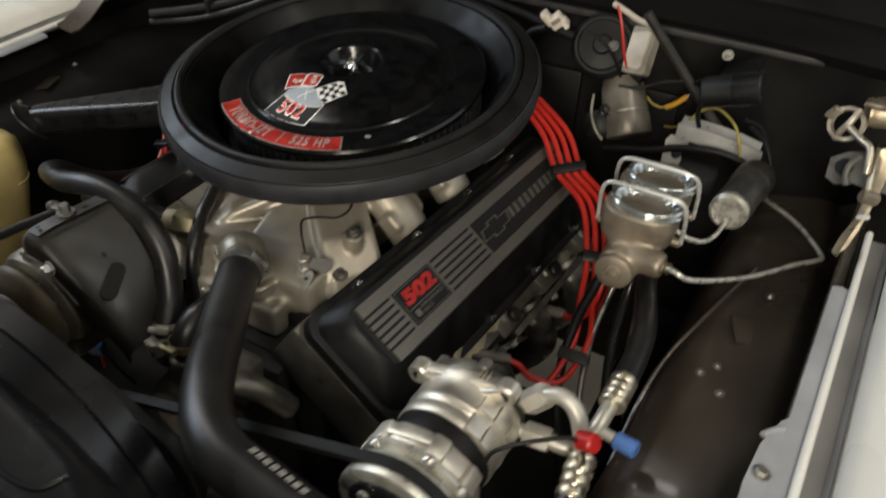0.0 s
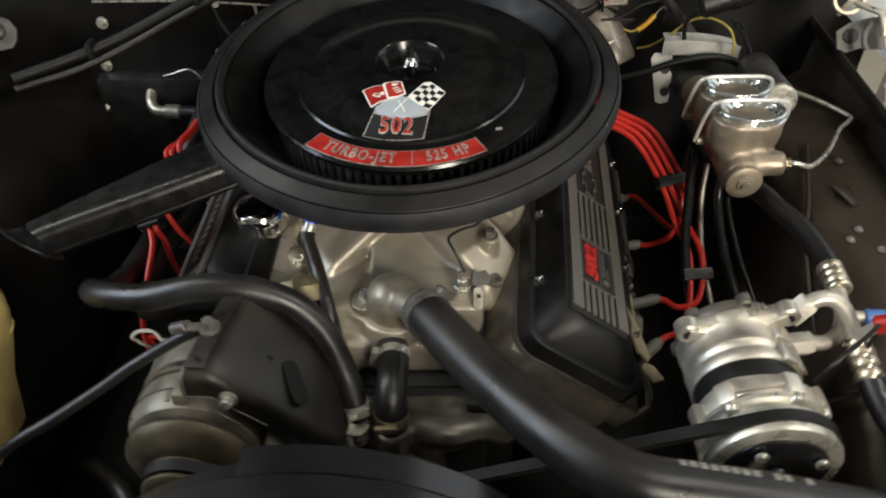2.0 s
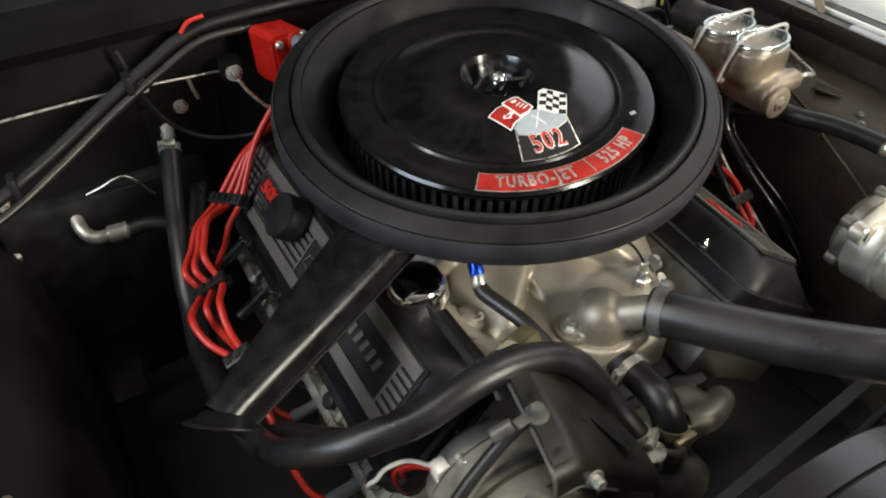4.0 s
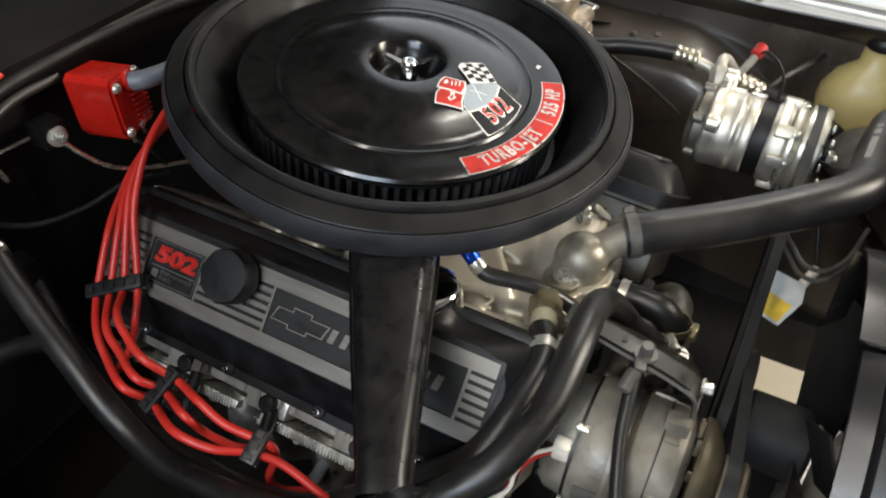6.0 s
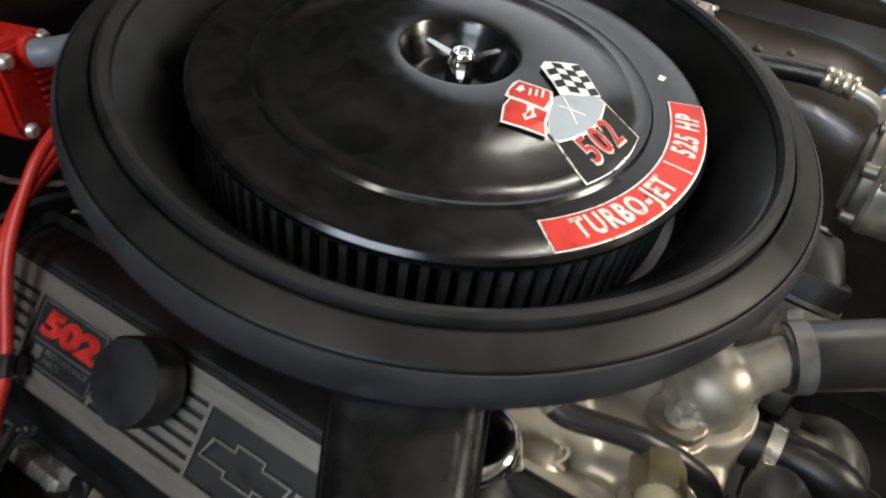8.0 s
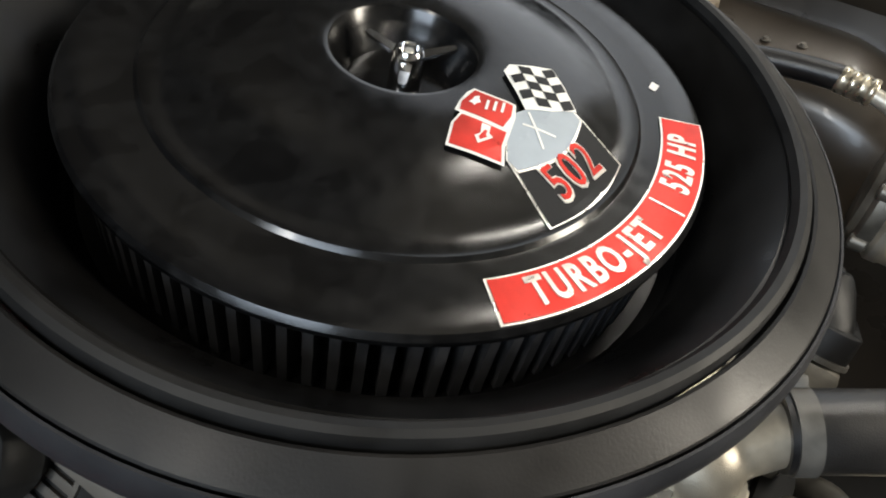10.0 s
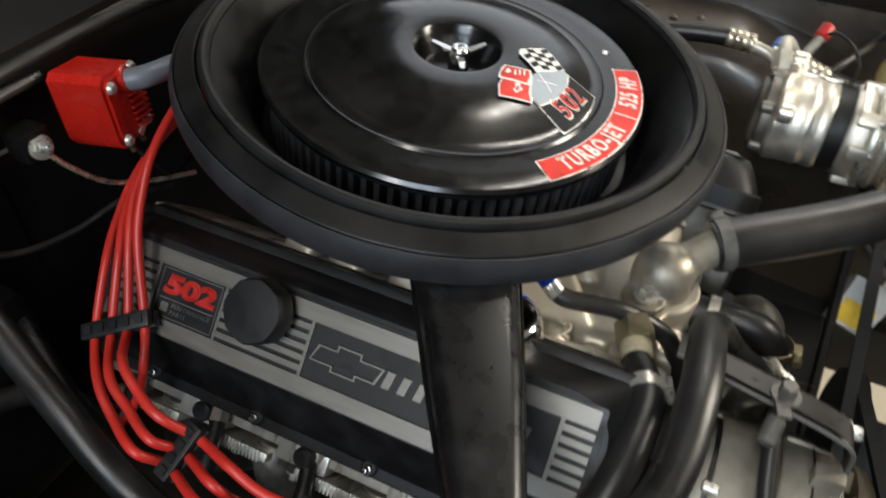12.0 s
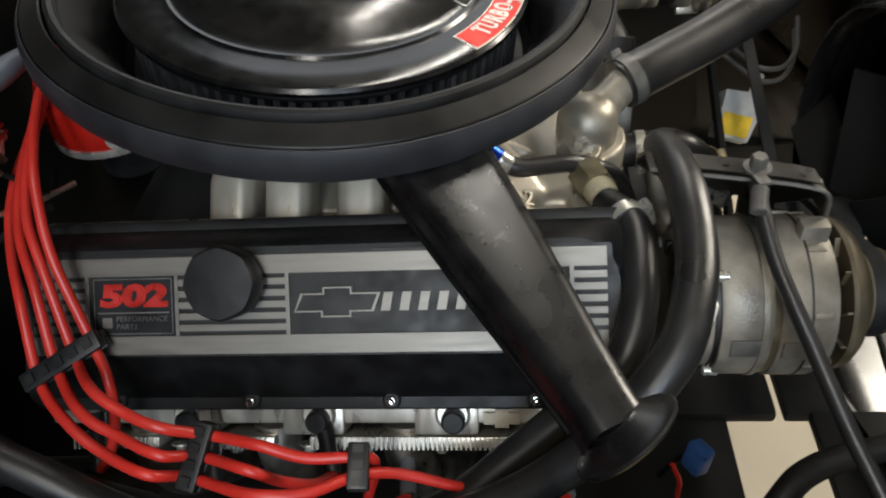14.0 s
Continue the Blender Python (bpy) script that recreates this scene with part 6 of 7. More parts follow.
separator(tc, (0.5, -0.6, -0.35), (0.75, 0.45, 0.1), 4, "black clip holding four red wires", 0.0115)
sp = separator(mc_, (0.05, -0.8, -0.6), (0.9, 0.2, 0.1), 2, "black clip with raised bars holding two wires", 0.018)
m = Matrix.Translation(mc_) @ frame_of((0.05, -0.8, -0.6), (0.9, 0.2, 0.1))
for k in range(3):
    b = block(((k - 1) * 0.010, -0.0085, 0.0), (0.006, 0.002, 0.010), bevel=0.0)
    b.transform(m)
    part("raised_bar", b, "panel", sp, smooth=0)

# distributor
ds = thing("distributor", (-0.01, 0.262, -0.2), "red ignition distributor cap behind the manifold", "distributor")
part("housing", rod((-0.012, 0.262, -0.21), (-0.012, 0.262, -0.150), 0.036, 32, 0.004), "black_plastic", ds)
part("base_ring", lathe([(0, -0.158), (0.066, -0.158), (0.067, -0.155), (0.066, -0.150), (0, -0.150)], (-0.012, 0.262, 0), Z, 40), "zinc", ds, "bright base ring")
part("cap", lathe([(0, -0.150), (0.064, -0.150), (0.066, -0.146), (0.063, -0.105), (0.056, -0.088), (0, -0.085)], (-0.012, 0.262, 0), Z, 40), "coil_red", ds, "red moulded cap")
for k in range(8):
    a = 2 * math.pi * k / 8 + 0.3
    q = Vector((-0.012 + 0.042 * math.cos(a), 0.262 + 0.042 * math.sin(a), -0.088))
    part("tower", rod(q, q + Vector((0, 0, 0.02)), 0.0075, 14, 0.001), "coil_red", ds)
part("clip_screw", washer_bolt((-0.072, 0.235, -0.140), (-1, -0.3, 0.1), 0.006, 0.006), "zinc", ds)

# ---- ignition coil on the firewall ----
ck = thing("ignition_coil", (-0.150, 0.335, -0.12), "bright red finned ignition coil with grey boot", "ignition coil")
tm = pose(0, 0, 0, 0, 0, 16)
q0 = Vector((-0.136, 0.338, -0.076))


def at_coil(x, y, z):
    return q0 + tm.to_3x3() @ Vector((x, y, z))


body = slab([(-0.030, -0.030), (-0.022, -0.042), (0.026, -0.042), (0.034, -0.032), (0.034, 0.022), (0.028, 0.036), (-0.022, 0.044), (-0.030, 0.038)], 0.058, Matrix.Translation(q0) @ tm @ pose(0, 0.034, 0, 90), 0.005)
part("body", body, "coil_red", ck)
part("front_cover", slab([(-0.026, -0.026), (-0.020, -0.036), (0.004, -0.036), (0.004, 0.036), (-0.020, 0.038), (-0.026, 0.034)], 0.004, Matrix.Translation(q0) @ tm @ pose(0, -0.0235, 0, 90), 0.001), "coil_red", ck)
for k in range(7):
    part("fin", block(at_coil(0.018, -0.0265, -0.030 + k * 0.0072), (0.030, 0.009, 0.0028), tm @ pose(0, 0, 0, 0, 10, 0), 0.001), "coil_red", ck)
for x, z in ((-0.020, 0.030), (0.026, 0.030), (-0.020, -0.032), (0.026, -0.034)):
    part("corner_bolt", lathe([(0, 0), (0.0068, 0), (0.0068, 0.002), (0.0045, 0.005), (0, 0.0055)], at_coil(x, -0.0275 if x < 0 else -0.024, z), tm.to_3x3() @ Vector((0, -1, 0)), 16), "zinc", ck)
part("tower_collar", rod(at_coil(0.006, -0.018, 0.024), at_coil(0.008, -0.032, 0.027), 0.0145, 20, 0.002), "coil_red", ck)
part("tower_boot", tube([at_coil(0.006, -0.024, 0.024), at_coil(0.014, -0.044, 0.026), at_coil(0.034, -0.054, 0.024), at_coil(0.06, -0.060, 0.020), at_coil(0.11, -0.070, 0.006)], 0.0118, 16, 8, radius=lambda s: 1.0 + 0.10 * math.sin(3 * s) - 0.25 * s), "boot_grey", ck, "blue-grey rubber coil boot")
part("badge", block(at_coil(0.010, -0.0285, -0.034), (0.018, 0.002, 0.008), tm @ pose(0, 0, 0, 0, -30, 0), 0.0005), "decal_silver", ck)
for dx in (0.0, 0.022):
    part("terminal", rod(at_coil(-0.004 + dx, -0.012, -0.040), at_coil(-0.003 + dx, -0.018, -0.058), 0.0036, 10), "brass", ck)
part("coil_wire", tube([at_coil(0.0, -0.016, -0.055), at_coil(0.01, -0.03, -0.085), at_coil(0.04, -0.03, -0.12), at_coil(0.10, -0.02, -0.13)], 0.003, 8), "rubber_matt", ck)

ck.scale = (0.92, 0.92, 0.92)
shift(ck, -0.016, -0.021, 0.018)

# firewall stud with its ground strap
gs = thing("ground_strap", (-0.216, 0.342, -0.085), "braided ground strap on a firewall stud", "ground strap")
part("stud", join(lathe([(0, 0), (0.012, 0), (0.012, 0.003), (0, 0.003)], (-0.216, 0.352, -0.084), (0, -1, 0.3), 18), hex_nut(Vector((-0.216, 0.349, -0.083)), (0, -1, 0.3), 0.0085, 0.008)), "zinc", gs)
part("strap", tube([(-0.214, 0.345, -0.092), (-0.205, 0.335, -0.110), (-0.185, 0.322, -0.135), (-0.15, 0.31, -0.155), (-0.10, 0.29, -0.17)], 0.0028, 8), "braid", gs)
part("stud_plate", block((-0.216, 0.366, -0.082), (0.03, 0.028, 0.03), bevel=0.003), "body_black", gs)

shift(gs, -0.006, -0.016, 0.006)

# thin black cable below the coil
tk = thing("speed_cable", (-0.28, 0.37, -0.15), "thin black cable drooping along the firewall", "cable")
part("cable", tube([(-0.36, 0.37, -0.02), (-0.335, 0.365, -0.12), (-0.29, 0.35, -0.165), (-0.23, 0.335, -0.178), (-0.17, 0.32, -0.172), (-0.12, 0.30, -0.18)], 0.0035, 8), "rubber", tk)
part("ferrule", rod((-0.343, 0.366, -0.06), (-0.340, 0.366, -0.085), 0.0055, 12, 0.001), "white_plate", tk)

# wiring loom along the cowl
lm = thing("wiring_loom", (-0.45, 0.33, -0.08), "black taped wiring loom along the firewall", "wiring loom")
part("loom", tube([(-0.64, 0.22, -0.140), (-0.565, 0.262, -0.128), (-0.49, 0.30, -0.110), (-0.40, 0.335, -0.075), (-0.33, 0.352, -0.045), (-0.27, 0.360, -0.020), (-0.20, 0.362, -0.012), (0.0, 0.37, -0.02), (0.2, 0.36, -0.05), (0.33, 0.33, -0.08)], 0.0085, 12), "rubber_matt", lm)
part("second_strand", tube([(-0.64, 0.215, -0.155), (-0.55, 0.258, -0.143), (-0.47, 0.296, -0.118), (-0.39, 0.328, -0.085), (-0.315, 0.348, -0.055), (-0.25, 0.356, -0.030), (-0.18, 0.36, -0.03)], 0.006, 10), "rubber", lm)
for s in ((-0.53, 0.280, -0.120), (-0.36, 0.345, -0.060)):
    part("clip", block(s, (0.010, 0.026, 0.030), bevel=0.003), "black_plastic", lm)
part("red_tracer", tube([(-0.275, 0.352, -0.012), (-0.262, 0.352, 0.0), (-0.24, 0.356, 0.002)], 0.003, 8), "wire_red", lm)

# thin steel rod along the ledge
rr = thing("hood_prop_rod", (-0.35, 0.37, -0.07), "thin bright steel rod along the firewall", "rod")
part("rod", tube([(-0.53, 0.372, -0.068), (-0.36, 0.374, -0.070), (-0.19, 0.376, -0.082)], 0.0022, 8), "zinc", rr)
part("hook", tube([(-0.255, 0.374, -0.078), (-0.253, 0.372, -0.095), (-0.248, 0.372, -0.112)], 0.003, 8), "zinc", rr)

shift(rr, -0.024, 0.008, -0.012)

# air conditioning pipes at the firewall
ap = thing("refrigerant_pipe", (-0.43, 0.33, -0.25), "bright bent refrigerant pipe with crimped hose end", "refrigerant pipe")
part("pipe", tube([(-0.462, 0.385, -0.226), (-0.462, 0.362, -0.229), (-0.461, 0.338, -0.240), (-0.45, 0.322, -0.250), (-0.425, 0.316, -0.251), (-0.395, 0.312, -0.250)], 0.0095, 14), "pipe_dull", ap)
part("crimp", lathe([(0, 0), (0.0125, 0), (0.0135, 0.003), (0.0125, 0.008), (0.0135, 0.014), (0.0125, 0.02), (0.0135, 0.026), (0, 0.028)], (-0.43, 0.3165, -0.251), (1, -0.1, 0.0), 18), "pipe_dull", ap)
part("hose", tube([(-0.40, 0.312, -0.250), (-0.37, 0.308, -0.25), (-0.33, 0.29, -0.265), (-0.30, 0.24, -0.31)], 0.0115, 14), "rubber", ap)
part("block_fitting", block((-0.463, 0.380, -0.226), (0.026, 0.026, 0.022), bevel=0.004), "pipe_dull", ap)
part("capillary", tube([(-0.456, 0.372, -0.214), (-0.42, 0.36, -0.20), (-0.38, 0.355, -0.19), (-0.35, 0.35, -0.23)], 0.0018, 6), "steel", ap)
shift(ap, -0.026, 0, -0.006)
ap2 = thing("refrigerant_pipe", (-0.55, 0.33, -0.25), "dark bent refrigerant fitting beside the firewall", "refrigerant pipe")
part("elbow", tube([(-0.525, 0.37, -0.235), (-0.527, 0.345, -0.24), (-0.535, 0.325, -0.255), (-0.56, 0.318, -0.258), (-0.60, 0.31, -0.258)], 0.008, 12), "steel", ap2)
part("crimp", lathe([(0, 0), (0.011, 0), (0.0115, 0.006), (0.0105, 0.012), (0.0115, 0.018), (0, 0.022)], (-0.557, 0.318, -0.258), (-1, -0.2, 0), 16), "steel", ap2)

shift(ap2, -0.045, 0.03, -0.015)

# heater box on the firewall
hb = thing("heater_box", (-0.42, 0.37, -0.3), "black plastic heater box on the firewall", "heater box")
part("case", block((-0.44, 0.375, -0.34), (0.30, 0.05, 0.26), bevel=0.02), "black_plastic", hb)
for x, z in ((-0.5515, -0.120), (-0.30, -0.13), (-0.57, -0.20)):
    part("screw", washer_bolt((x, 0.385, z), (0, -1, 0.2), 0.0065, 0.006), "zinc", hb)

# ---- coolant bottle ----
bt = thing("coolant_bottle", (-0.525, -0.284, -0.40), "yellowed translucent coolant bottle with black cap", "coolant bottle")
rings = []
for x0, z, w, l, r in ((-0.545, -0.40, 0.078, 0.120, 0.03), (-0.536, -0.32, 0.092, 0.136, 0.032), (-0.523, -0.26, 0.108, 0.150, 0.034), (-0.514, -0.215, 0.116, 0.158, 0.036), (-0.510, -0.188, 0.115, 0.158, 0.037), (-0.507, -0.170, 0.108, 0.152, 0.036), (-0.505, -0.160, 0.096, 0.138, 0.034), (-0.505, -0.156, 0.080, 0.118, 0.030)):
    rings.append([(x0 + x, -0.284 + y, z) for x, y in rounded(w, l, r, 7)])
tank = part("tank", loft(rings), "bottle", bt, smooth=60)
part("moulded_seam", tube([(-0.518 + x, -0.284 + y, -0.236) for x, y in rounded(0.1130, 0.1552, 0.035, 7)], 0.0014, 6, 1, False), "bottle", tank)
part("neck", rod((-0.511, -0.240, -0.170), (-0.511, -0.240, -0.155), 0.0155, 24), "bottle", bt)
part("cap", lathe([(0, -0.160), (0.0185, -0.160), (0.0195, -0.157), (0.0195, -0.146), (0.018, -0.143), (0.0155, -0.1425), (0.0145, -0.1440), (0, -0.1445)], (-0.511, -0.240, 0), Z, 56, lambda a: 1 - 0.03 * (math.sin(14 * a) > 0.3)), "black_plastic", bt)

shift(bt, -0.012, 0.008, 0)

# ---- hinges ----
for s in (-1,):
    hg = thing("hinge_assembly", (s * 0.61, 0.20, -0.12), "worn grey steel hood hinge with pivot and spring", "hinge", "hinges of the hood")
    pv_ = Vector((s * 0.598, 0.172, -0.040))
    wy = Vector((-0.15 * s, -0.85, 0.5)).normalized()
    plate = slab([(-0.026, -0.010), (-0.020, -0.021), (-0.004, -0.026), (0.014, -0.022), (0.030, -0.012), (0.055, -0.016), (0.082, -0.004), (0.095, 0.022), (0.080, 0.040), (0.058, 0.030), (0.030, 0.020), (0.006, 0.024), (-0.016, 0.018), (-0.026, 0.006)], 0.005, Matrix.Translation(pv_) @ frame_of(wy, (s, 0, 0.1)) @ Matrix.Diagonal((1, s, 1, 1)), 0.0015)
    part("arm", plate, "worn_edge", hg)
    part("pivot", join(lathe([(0, 0.004), (0.0125, 0.004), (0.0125, 0.008), (0.009, 0.011), (0, 0.012)], pv_, wy, 24)), "black_plastic", hg)
    part("second_pivot", lathe([(0, 0), (0.010, 0), (0.010, 0.016), (0.008, 0.019), (0, 0.019)], pv_ + Vector((s * 0.044, 0.016, 0.014)), wy, 20), "steel", hg)
    ring = [pv_ + Vector((s * (0.020 + 0.0165 * math.cos(a)), 0.004, 0.034 + 0.0165 * math.sin(a))) for a in np.linspace(0, 6.0, 16)]
    part("spring_hook", tube(ring, 0.0036, 10, 4), "white_plate", hg, "pale spring end loop")
    part("spring_leg", tube([pv_ + Vector((s * 0.006, 0.002, 0.046)), pv_ + Vector((s * 0.030, -0.002, 0.036)), pv_ + Vector((s * 0.062, 0.006, 0.020)), pv_ + Vector((s * 0.090, 0.020, 0.012))], 0.0036, 10), "white_plate", hg)
    rows = [[(s * (x0 + 0.0), y, z), (s * (x0 + w), y - 0.004, z + 0.006), (s * (x0 + w + 0.012), y, z + 0.010)] for x0, w, y, z in ((0.634, 0.020, 0.185, -0.045), (0.640, 0.024, 0.150, -0.070), (0.634, 0.026, 0.110, -0.090), (0.626, 0.024, 0.075, -0.104), (0.622, 0.024, 0.045, -0.112), (0.626, 0.020, 0.030, -0.114))]
    part("strap", thicken(sheet(rows), 0.004), "fender_black", hg, "long worn strap down the fender")
    part("strap_slot", slab(rounded(0.020, 0.007, 0.003, 4), 0.0008, Matrix.Translation((s * 0.640, 0.055, -0.102)) @ frame_of((-0.25 * s, -0.3, 0.9), (s, 0, 0.2))), "white_plate", hg, smooth=0)
    part("strap_pin", rod((s * 0.668, 0.160, -0.062), (s * 0.655, 0.150, -0.055), 0.009, 18, 0.002), "mc", hg)

hg = thing("hinge_assembly", (0.61, 0.20, -0.12), "worn brass-toned hood hinge with spring eye and arm", "hinge", "hinges of the hood")
eye = Vector((0.613, 0.176, -0.004))
wy = Vector((-0.30, -0.85, 0.42)).normalized()
part("spring_eye", lathe([(0.0155, -0.005), (0.0205, -0.005), (0.0215, 0.0), (0.0205, 0.006), (0.0165, 0.006), (0.0155, 0.0), (0.0155, -0.005)], eye, wy, 36), "worn_steel", hg, "open bright spring eye")
part("eye_bar", tube([eye + Vector((-0.006, 0.002, -0.022)), eye + Vector((-0.003, -0.006, -0.006)), eye + Vector((0.003, -0.006, 0.008)), eye + Vector((0.008, 0.002, 0.020))], 0.0040, 10), "worn_steel", hg)
part("eye_tab", block(eye + Vector((-0.018, 0.0, 0.010)), (0.012, 0.006, 0.018), pose(0, 0, 0, 20, 25, 10), 0.002), "worn_steel", hg)
part("spring_barrel", lathe([(0, 0), (0.0165, 0), (0.0175, 0.003), (0.0165, 0.006), (0.0185, 0.012), (0.0190, 0.030), (0.0185, 0.040), (0.0195, 0.043), (0.0195, 0.047), (0, 0.048)], eye + Vector((0.016, 0.018, 0.012)), (0.86, 0.20, 0.10), 32), "hinge_brass", hg, "pale brassy spring barrel")
part("barrel_loop", tube([eye + Vector((0.012, 0.012, 0.024)), eye + Vector((0.030, -0.004, 0.031)), eye + Vector((0.052, -0.006, 0.030)), eye + Vector((0.064, 0.006, 0.018))], 0.0035, 10), "hinge_brass", hg)
part("spring_leg", tube([eye + Vector((0.004, -0.008, 0.0)), eye + Vector((0.018, -0.022, -0.004)), eye + Vector((0.030, -0.036, -0.006)), eye + Vector((0.034, -0.046, -0.018)), eye + Vector((0.036, -0.052, -0.030))], 0.0040, 10), "worn_steel", hg, "bent bright rod")
part("lock_tab", tube([eye + Vector((0.026, -0.030, -0.022)), eye + Vector((0.018, -0.038, -0.032)), eye + Vector((0.018, -0.044, -0.044)), eye + Vector((0.022, -0.050, -0.052))], 0.0042, 10), "worn_edge", hg)
rows = []
for x, y, z, w in ((0.650, 0.142, -0.008, 0.018), (0.650, 0.136, -0.022, 0.022), (0.652, 0.122, -0.040, 0.018), (0.656, 0.104, -0.060, 0.012), (0.654, 0.086, -0.074, 0.010), (0.646, 0.068, -0.088, 0.014), (0.642, 0.050, -0.102, 0.012)):
    rows.append([(x, y, z), (x + 0.004, y - 0.006, z + 0.001), (x + w * 0.6, y - 0.004, z + 0.006), (x + w, y, z + 0.008)])
part("strap", thicken(sheet(rows), 0.005), "hinge_brass", hg, "worn bronze-toned hinge arm", smooth=50)
part("pivot_plate", slab([(-0.020, -0.012), (-0.010, -0.021), (0.010, -0.020), (0.036, -0.030), (0.060, -0.034), (0.064, 0.010), (0.030, 0.018), (0.004, 0.019), (-0.016, 0.012)], 0.005, Matrix.Translation((0.630, 0.170, -0.057)) @ frame_of((-0.25, -0.80, 0.55), (1, 0, 0.3)), 0.001), "worn_edge", hg, "grey pivot plate")
part("pivot_hole", lathe([(0, 0.004), (0.0095, 0.004), (0.0105, 0.0065), (0.0095, 0.0075), (0, 0.0075)], (0.630, 0.170, -0.057), (-0.25, -0.80, 0.55), 24), "black_plastic", hg)
part("strap_pin", rod((0.668, 0.100, -0.050), (0.650, 0.092, -0.046), 0.008, 18, 0.002), "mc", hg)
part("strap_slot", slab(rounded(0.014, 0.006, 0.0025, 4), 0.0008, Matrix.Translation((0.660, 0.078, -0.064)) @ frame_of((-0.35, -0.5, 0.8), (1, 0, 0.2))), "white_plate", hg, smooth=0)

# ---- brake master cylinder ----
MC = Vector((0.4415, 0.035, -0.12))
mb = thing("brake_master_cylinder", (0.438, 0.03, -0.19), "bronze-toned cast brake master cylinder with two bright lids", "master cylinder")
bits = []
for y in (0.004, 0.066):
    rings = []
    for z, w, l, r in ((-0.166, 0.040, 0.040, 0.015), (-0.152, 0.066, 0.052, 0.022), (-0.138, 0.086, 0.062, 0.028), (-0.115, 0.092, 0.066, 0.030), (-0.098, 0.088, 0.064, 0.030)):
        rings.append([(MC.x + x, y + v, z) for x, v in rounded(w, l, r, 7)])
    bits.append(loft(rings))
bits += [block((MC.x, 0.035, -0.132), (0.060, 0.06, 0.06), bevel=0.01), rod((0.436, -0.048, -0.163), (0.440, 0.19, -0.163), 0.0245, 28, 0.004), rod((0.446, -0.030, -0.150), (0.488, -0.034, -0.147), 0.016, 20, 0.003), rod((0.450, 0.055, -0.150), (0.482, 0.054, -0.147), 0.015, 20, 0.003)]
remeshed(part("reservoir_casting", join(*bits), "mc", mb), 0.003, 4)
part("end_plug", join(lathe([(0, 0), (0.0225, 0), (0.0235, 0.003), (0.0225, 0.008), (0.018, 0.010), (0.011, 0.010), (0.010, 0.013), (0, 0.013)], (0.436, -0.047, -0.163), (0, -1, 0), 32), lathe([(0, 0), (0.0065, 0), (0.0055, 0.004), (0, 0.0045)], Vector((0.436, -0.060, -0.163)), (0, -1, 0), 16)), "mc", mb)
for y in (0.004, 0.066):
    oval = Matrix.Translation((MC.x + 0.004, y, -0.005)) @ Matrix.Diagonal((0.98, 0.70, 1, 1))
    b = lathe([(0, -0.099), (0.042, -0.099), (0.0445, -0.0965), (0.0445, -0.0940), (0.0420, -0.0930), (0.0420, -0.0900), (0.0445, -0.0885), (0.0440, -0.0855), (0.0420, -0.0842), (0.0395, -0.0842), (0.0370, -0.0862), (0.0345, -0.0905), (0.0300, -0.0938), (0.020, -0.0955), (0, -0.0962)], seg=64)
    b.transform(oval)
    ld = part("lid", b, "cap_metal", mb, "bright dished reservoir lid", smooth=60)
    for k in range(7):
        a = radians(20 + 140 * k / 6)
        tab = slab([(-0.0055, 0), (0.0055, 0), (0.001, -0.012), (-0.001, -0.012)], 0.0010, oval @ pose(0.0375 * math.cos(a), 0.0375 * math.sin(a), -0.0880, 0, 0, math.degrees(a) - 90) @ pose(0, 0, 0, 32), 0.0003)
        part("star_tab", tab, "cap_metal", ld)
    part("bail", tube([(0.3885, y + 0.014, -0.146), (0.3890, y + 0.010, -0.125), (0.3900, y + 0.002, -0.100), (0.3945, y - 0.002, -0.083), (0.408, y - 0.004, -0.0765), (0.4415, y - 0.005, -0.0755), (0.474, y - 0.004, -0.0765), (0.488, y - 0.002, -0.083), (0.4925, y + 0.002, -0.100), (0.4935, y + 0.010, -0.125), (0.4935, y + 0.014, -0.146)], 0.0026, 12, 6), "glass_wire", mb, "bent bright wire bail")
    for s in (-1, 1):
        part("bail_boss", rod((MC.x + s * 0.030, y + 0.014, -0.145), (MC.x + s * 0.052, y + 0.014, -0.145), 0.006, 14, 0.001), "mc", mb)

shift(mb, -0.009, -0.0145, 0.022)

# bracket behind and pushrod tube
kb = thing("pedal_bracket", (0.44, 0.31, -0.18), "pale galvanised bracket plate on the firewall", "bracket")
part("bar", thicken(sheet([[(0.402 + 0.126 * u, 0.328 - 0.010 * math.sin(math.pi * u), -0.150 + 0.006 * math.sin(math.pi * u) - 0.012 * u * u + v) for v in (0.0, 0.004, 0.022, 0.025)] for u in (0, 0.25, 0.5, 0.75, 1)]), 0.004), "white_plate", kb)
part("top_flange", thicken(sheet([[(0.404 + 0.120 * u, 0.326 - 0.010 * math.sin(math.pi * u) + v, -0.125 + 0.006 * math.sin(math.pi * u) - 0.012 * u * u + 0.1 * v) for v in (0.0, 0.012, 0.024)] for u in (0, 0.25, 0.5, 0.75, 1)]), 0.003), "white_plate", kb)
leg = part("leg", slab([(-0.016, -0.044), (-0.008, -0.048), (0.004, -0.046), (0.008, -0.034), (0.006, -0.022), (0.012, -0.014), (0.014, -0.002), (0.008, 0.010), (0.016, 0.018), (0.017, 0.034), (-0.012, 0.036), (-0.018, 0.028)], 0.004, Matrix.Translation((0.408, 0.318, -0.182)) @ frame_of((-0.1, -0.75, 0.55), (1, 0, 0.1)), 0.001), "white_plate", kb)
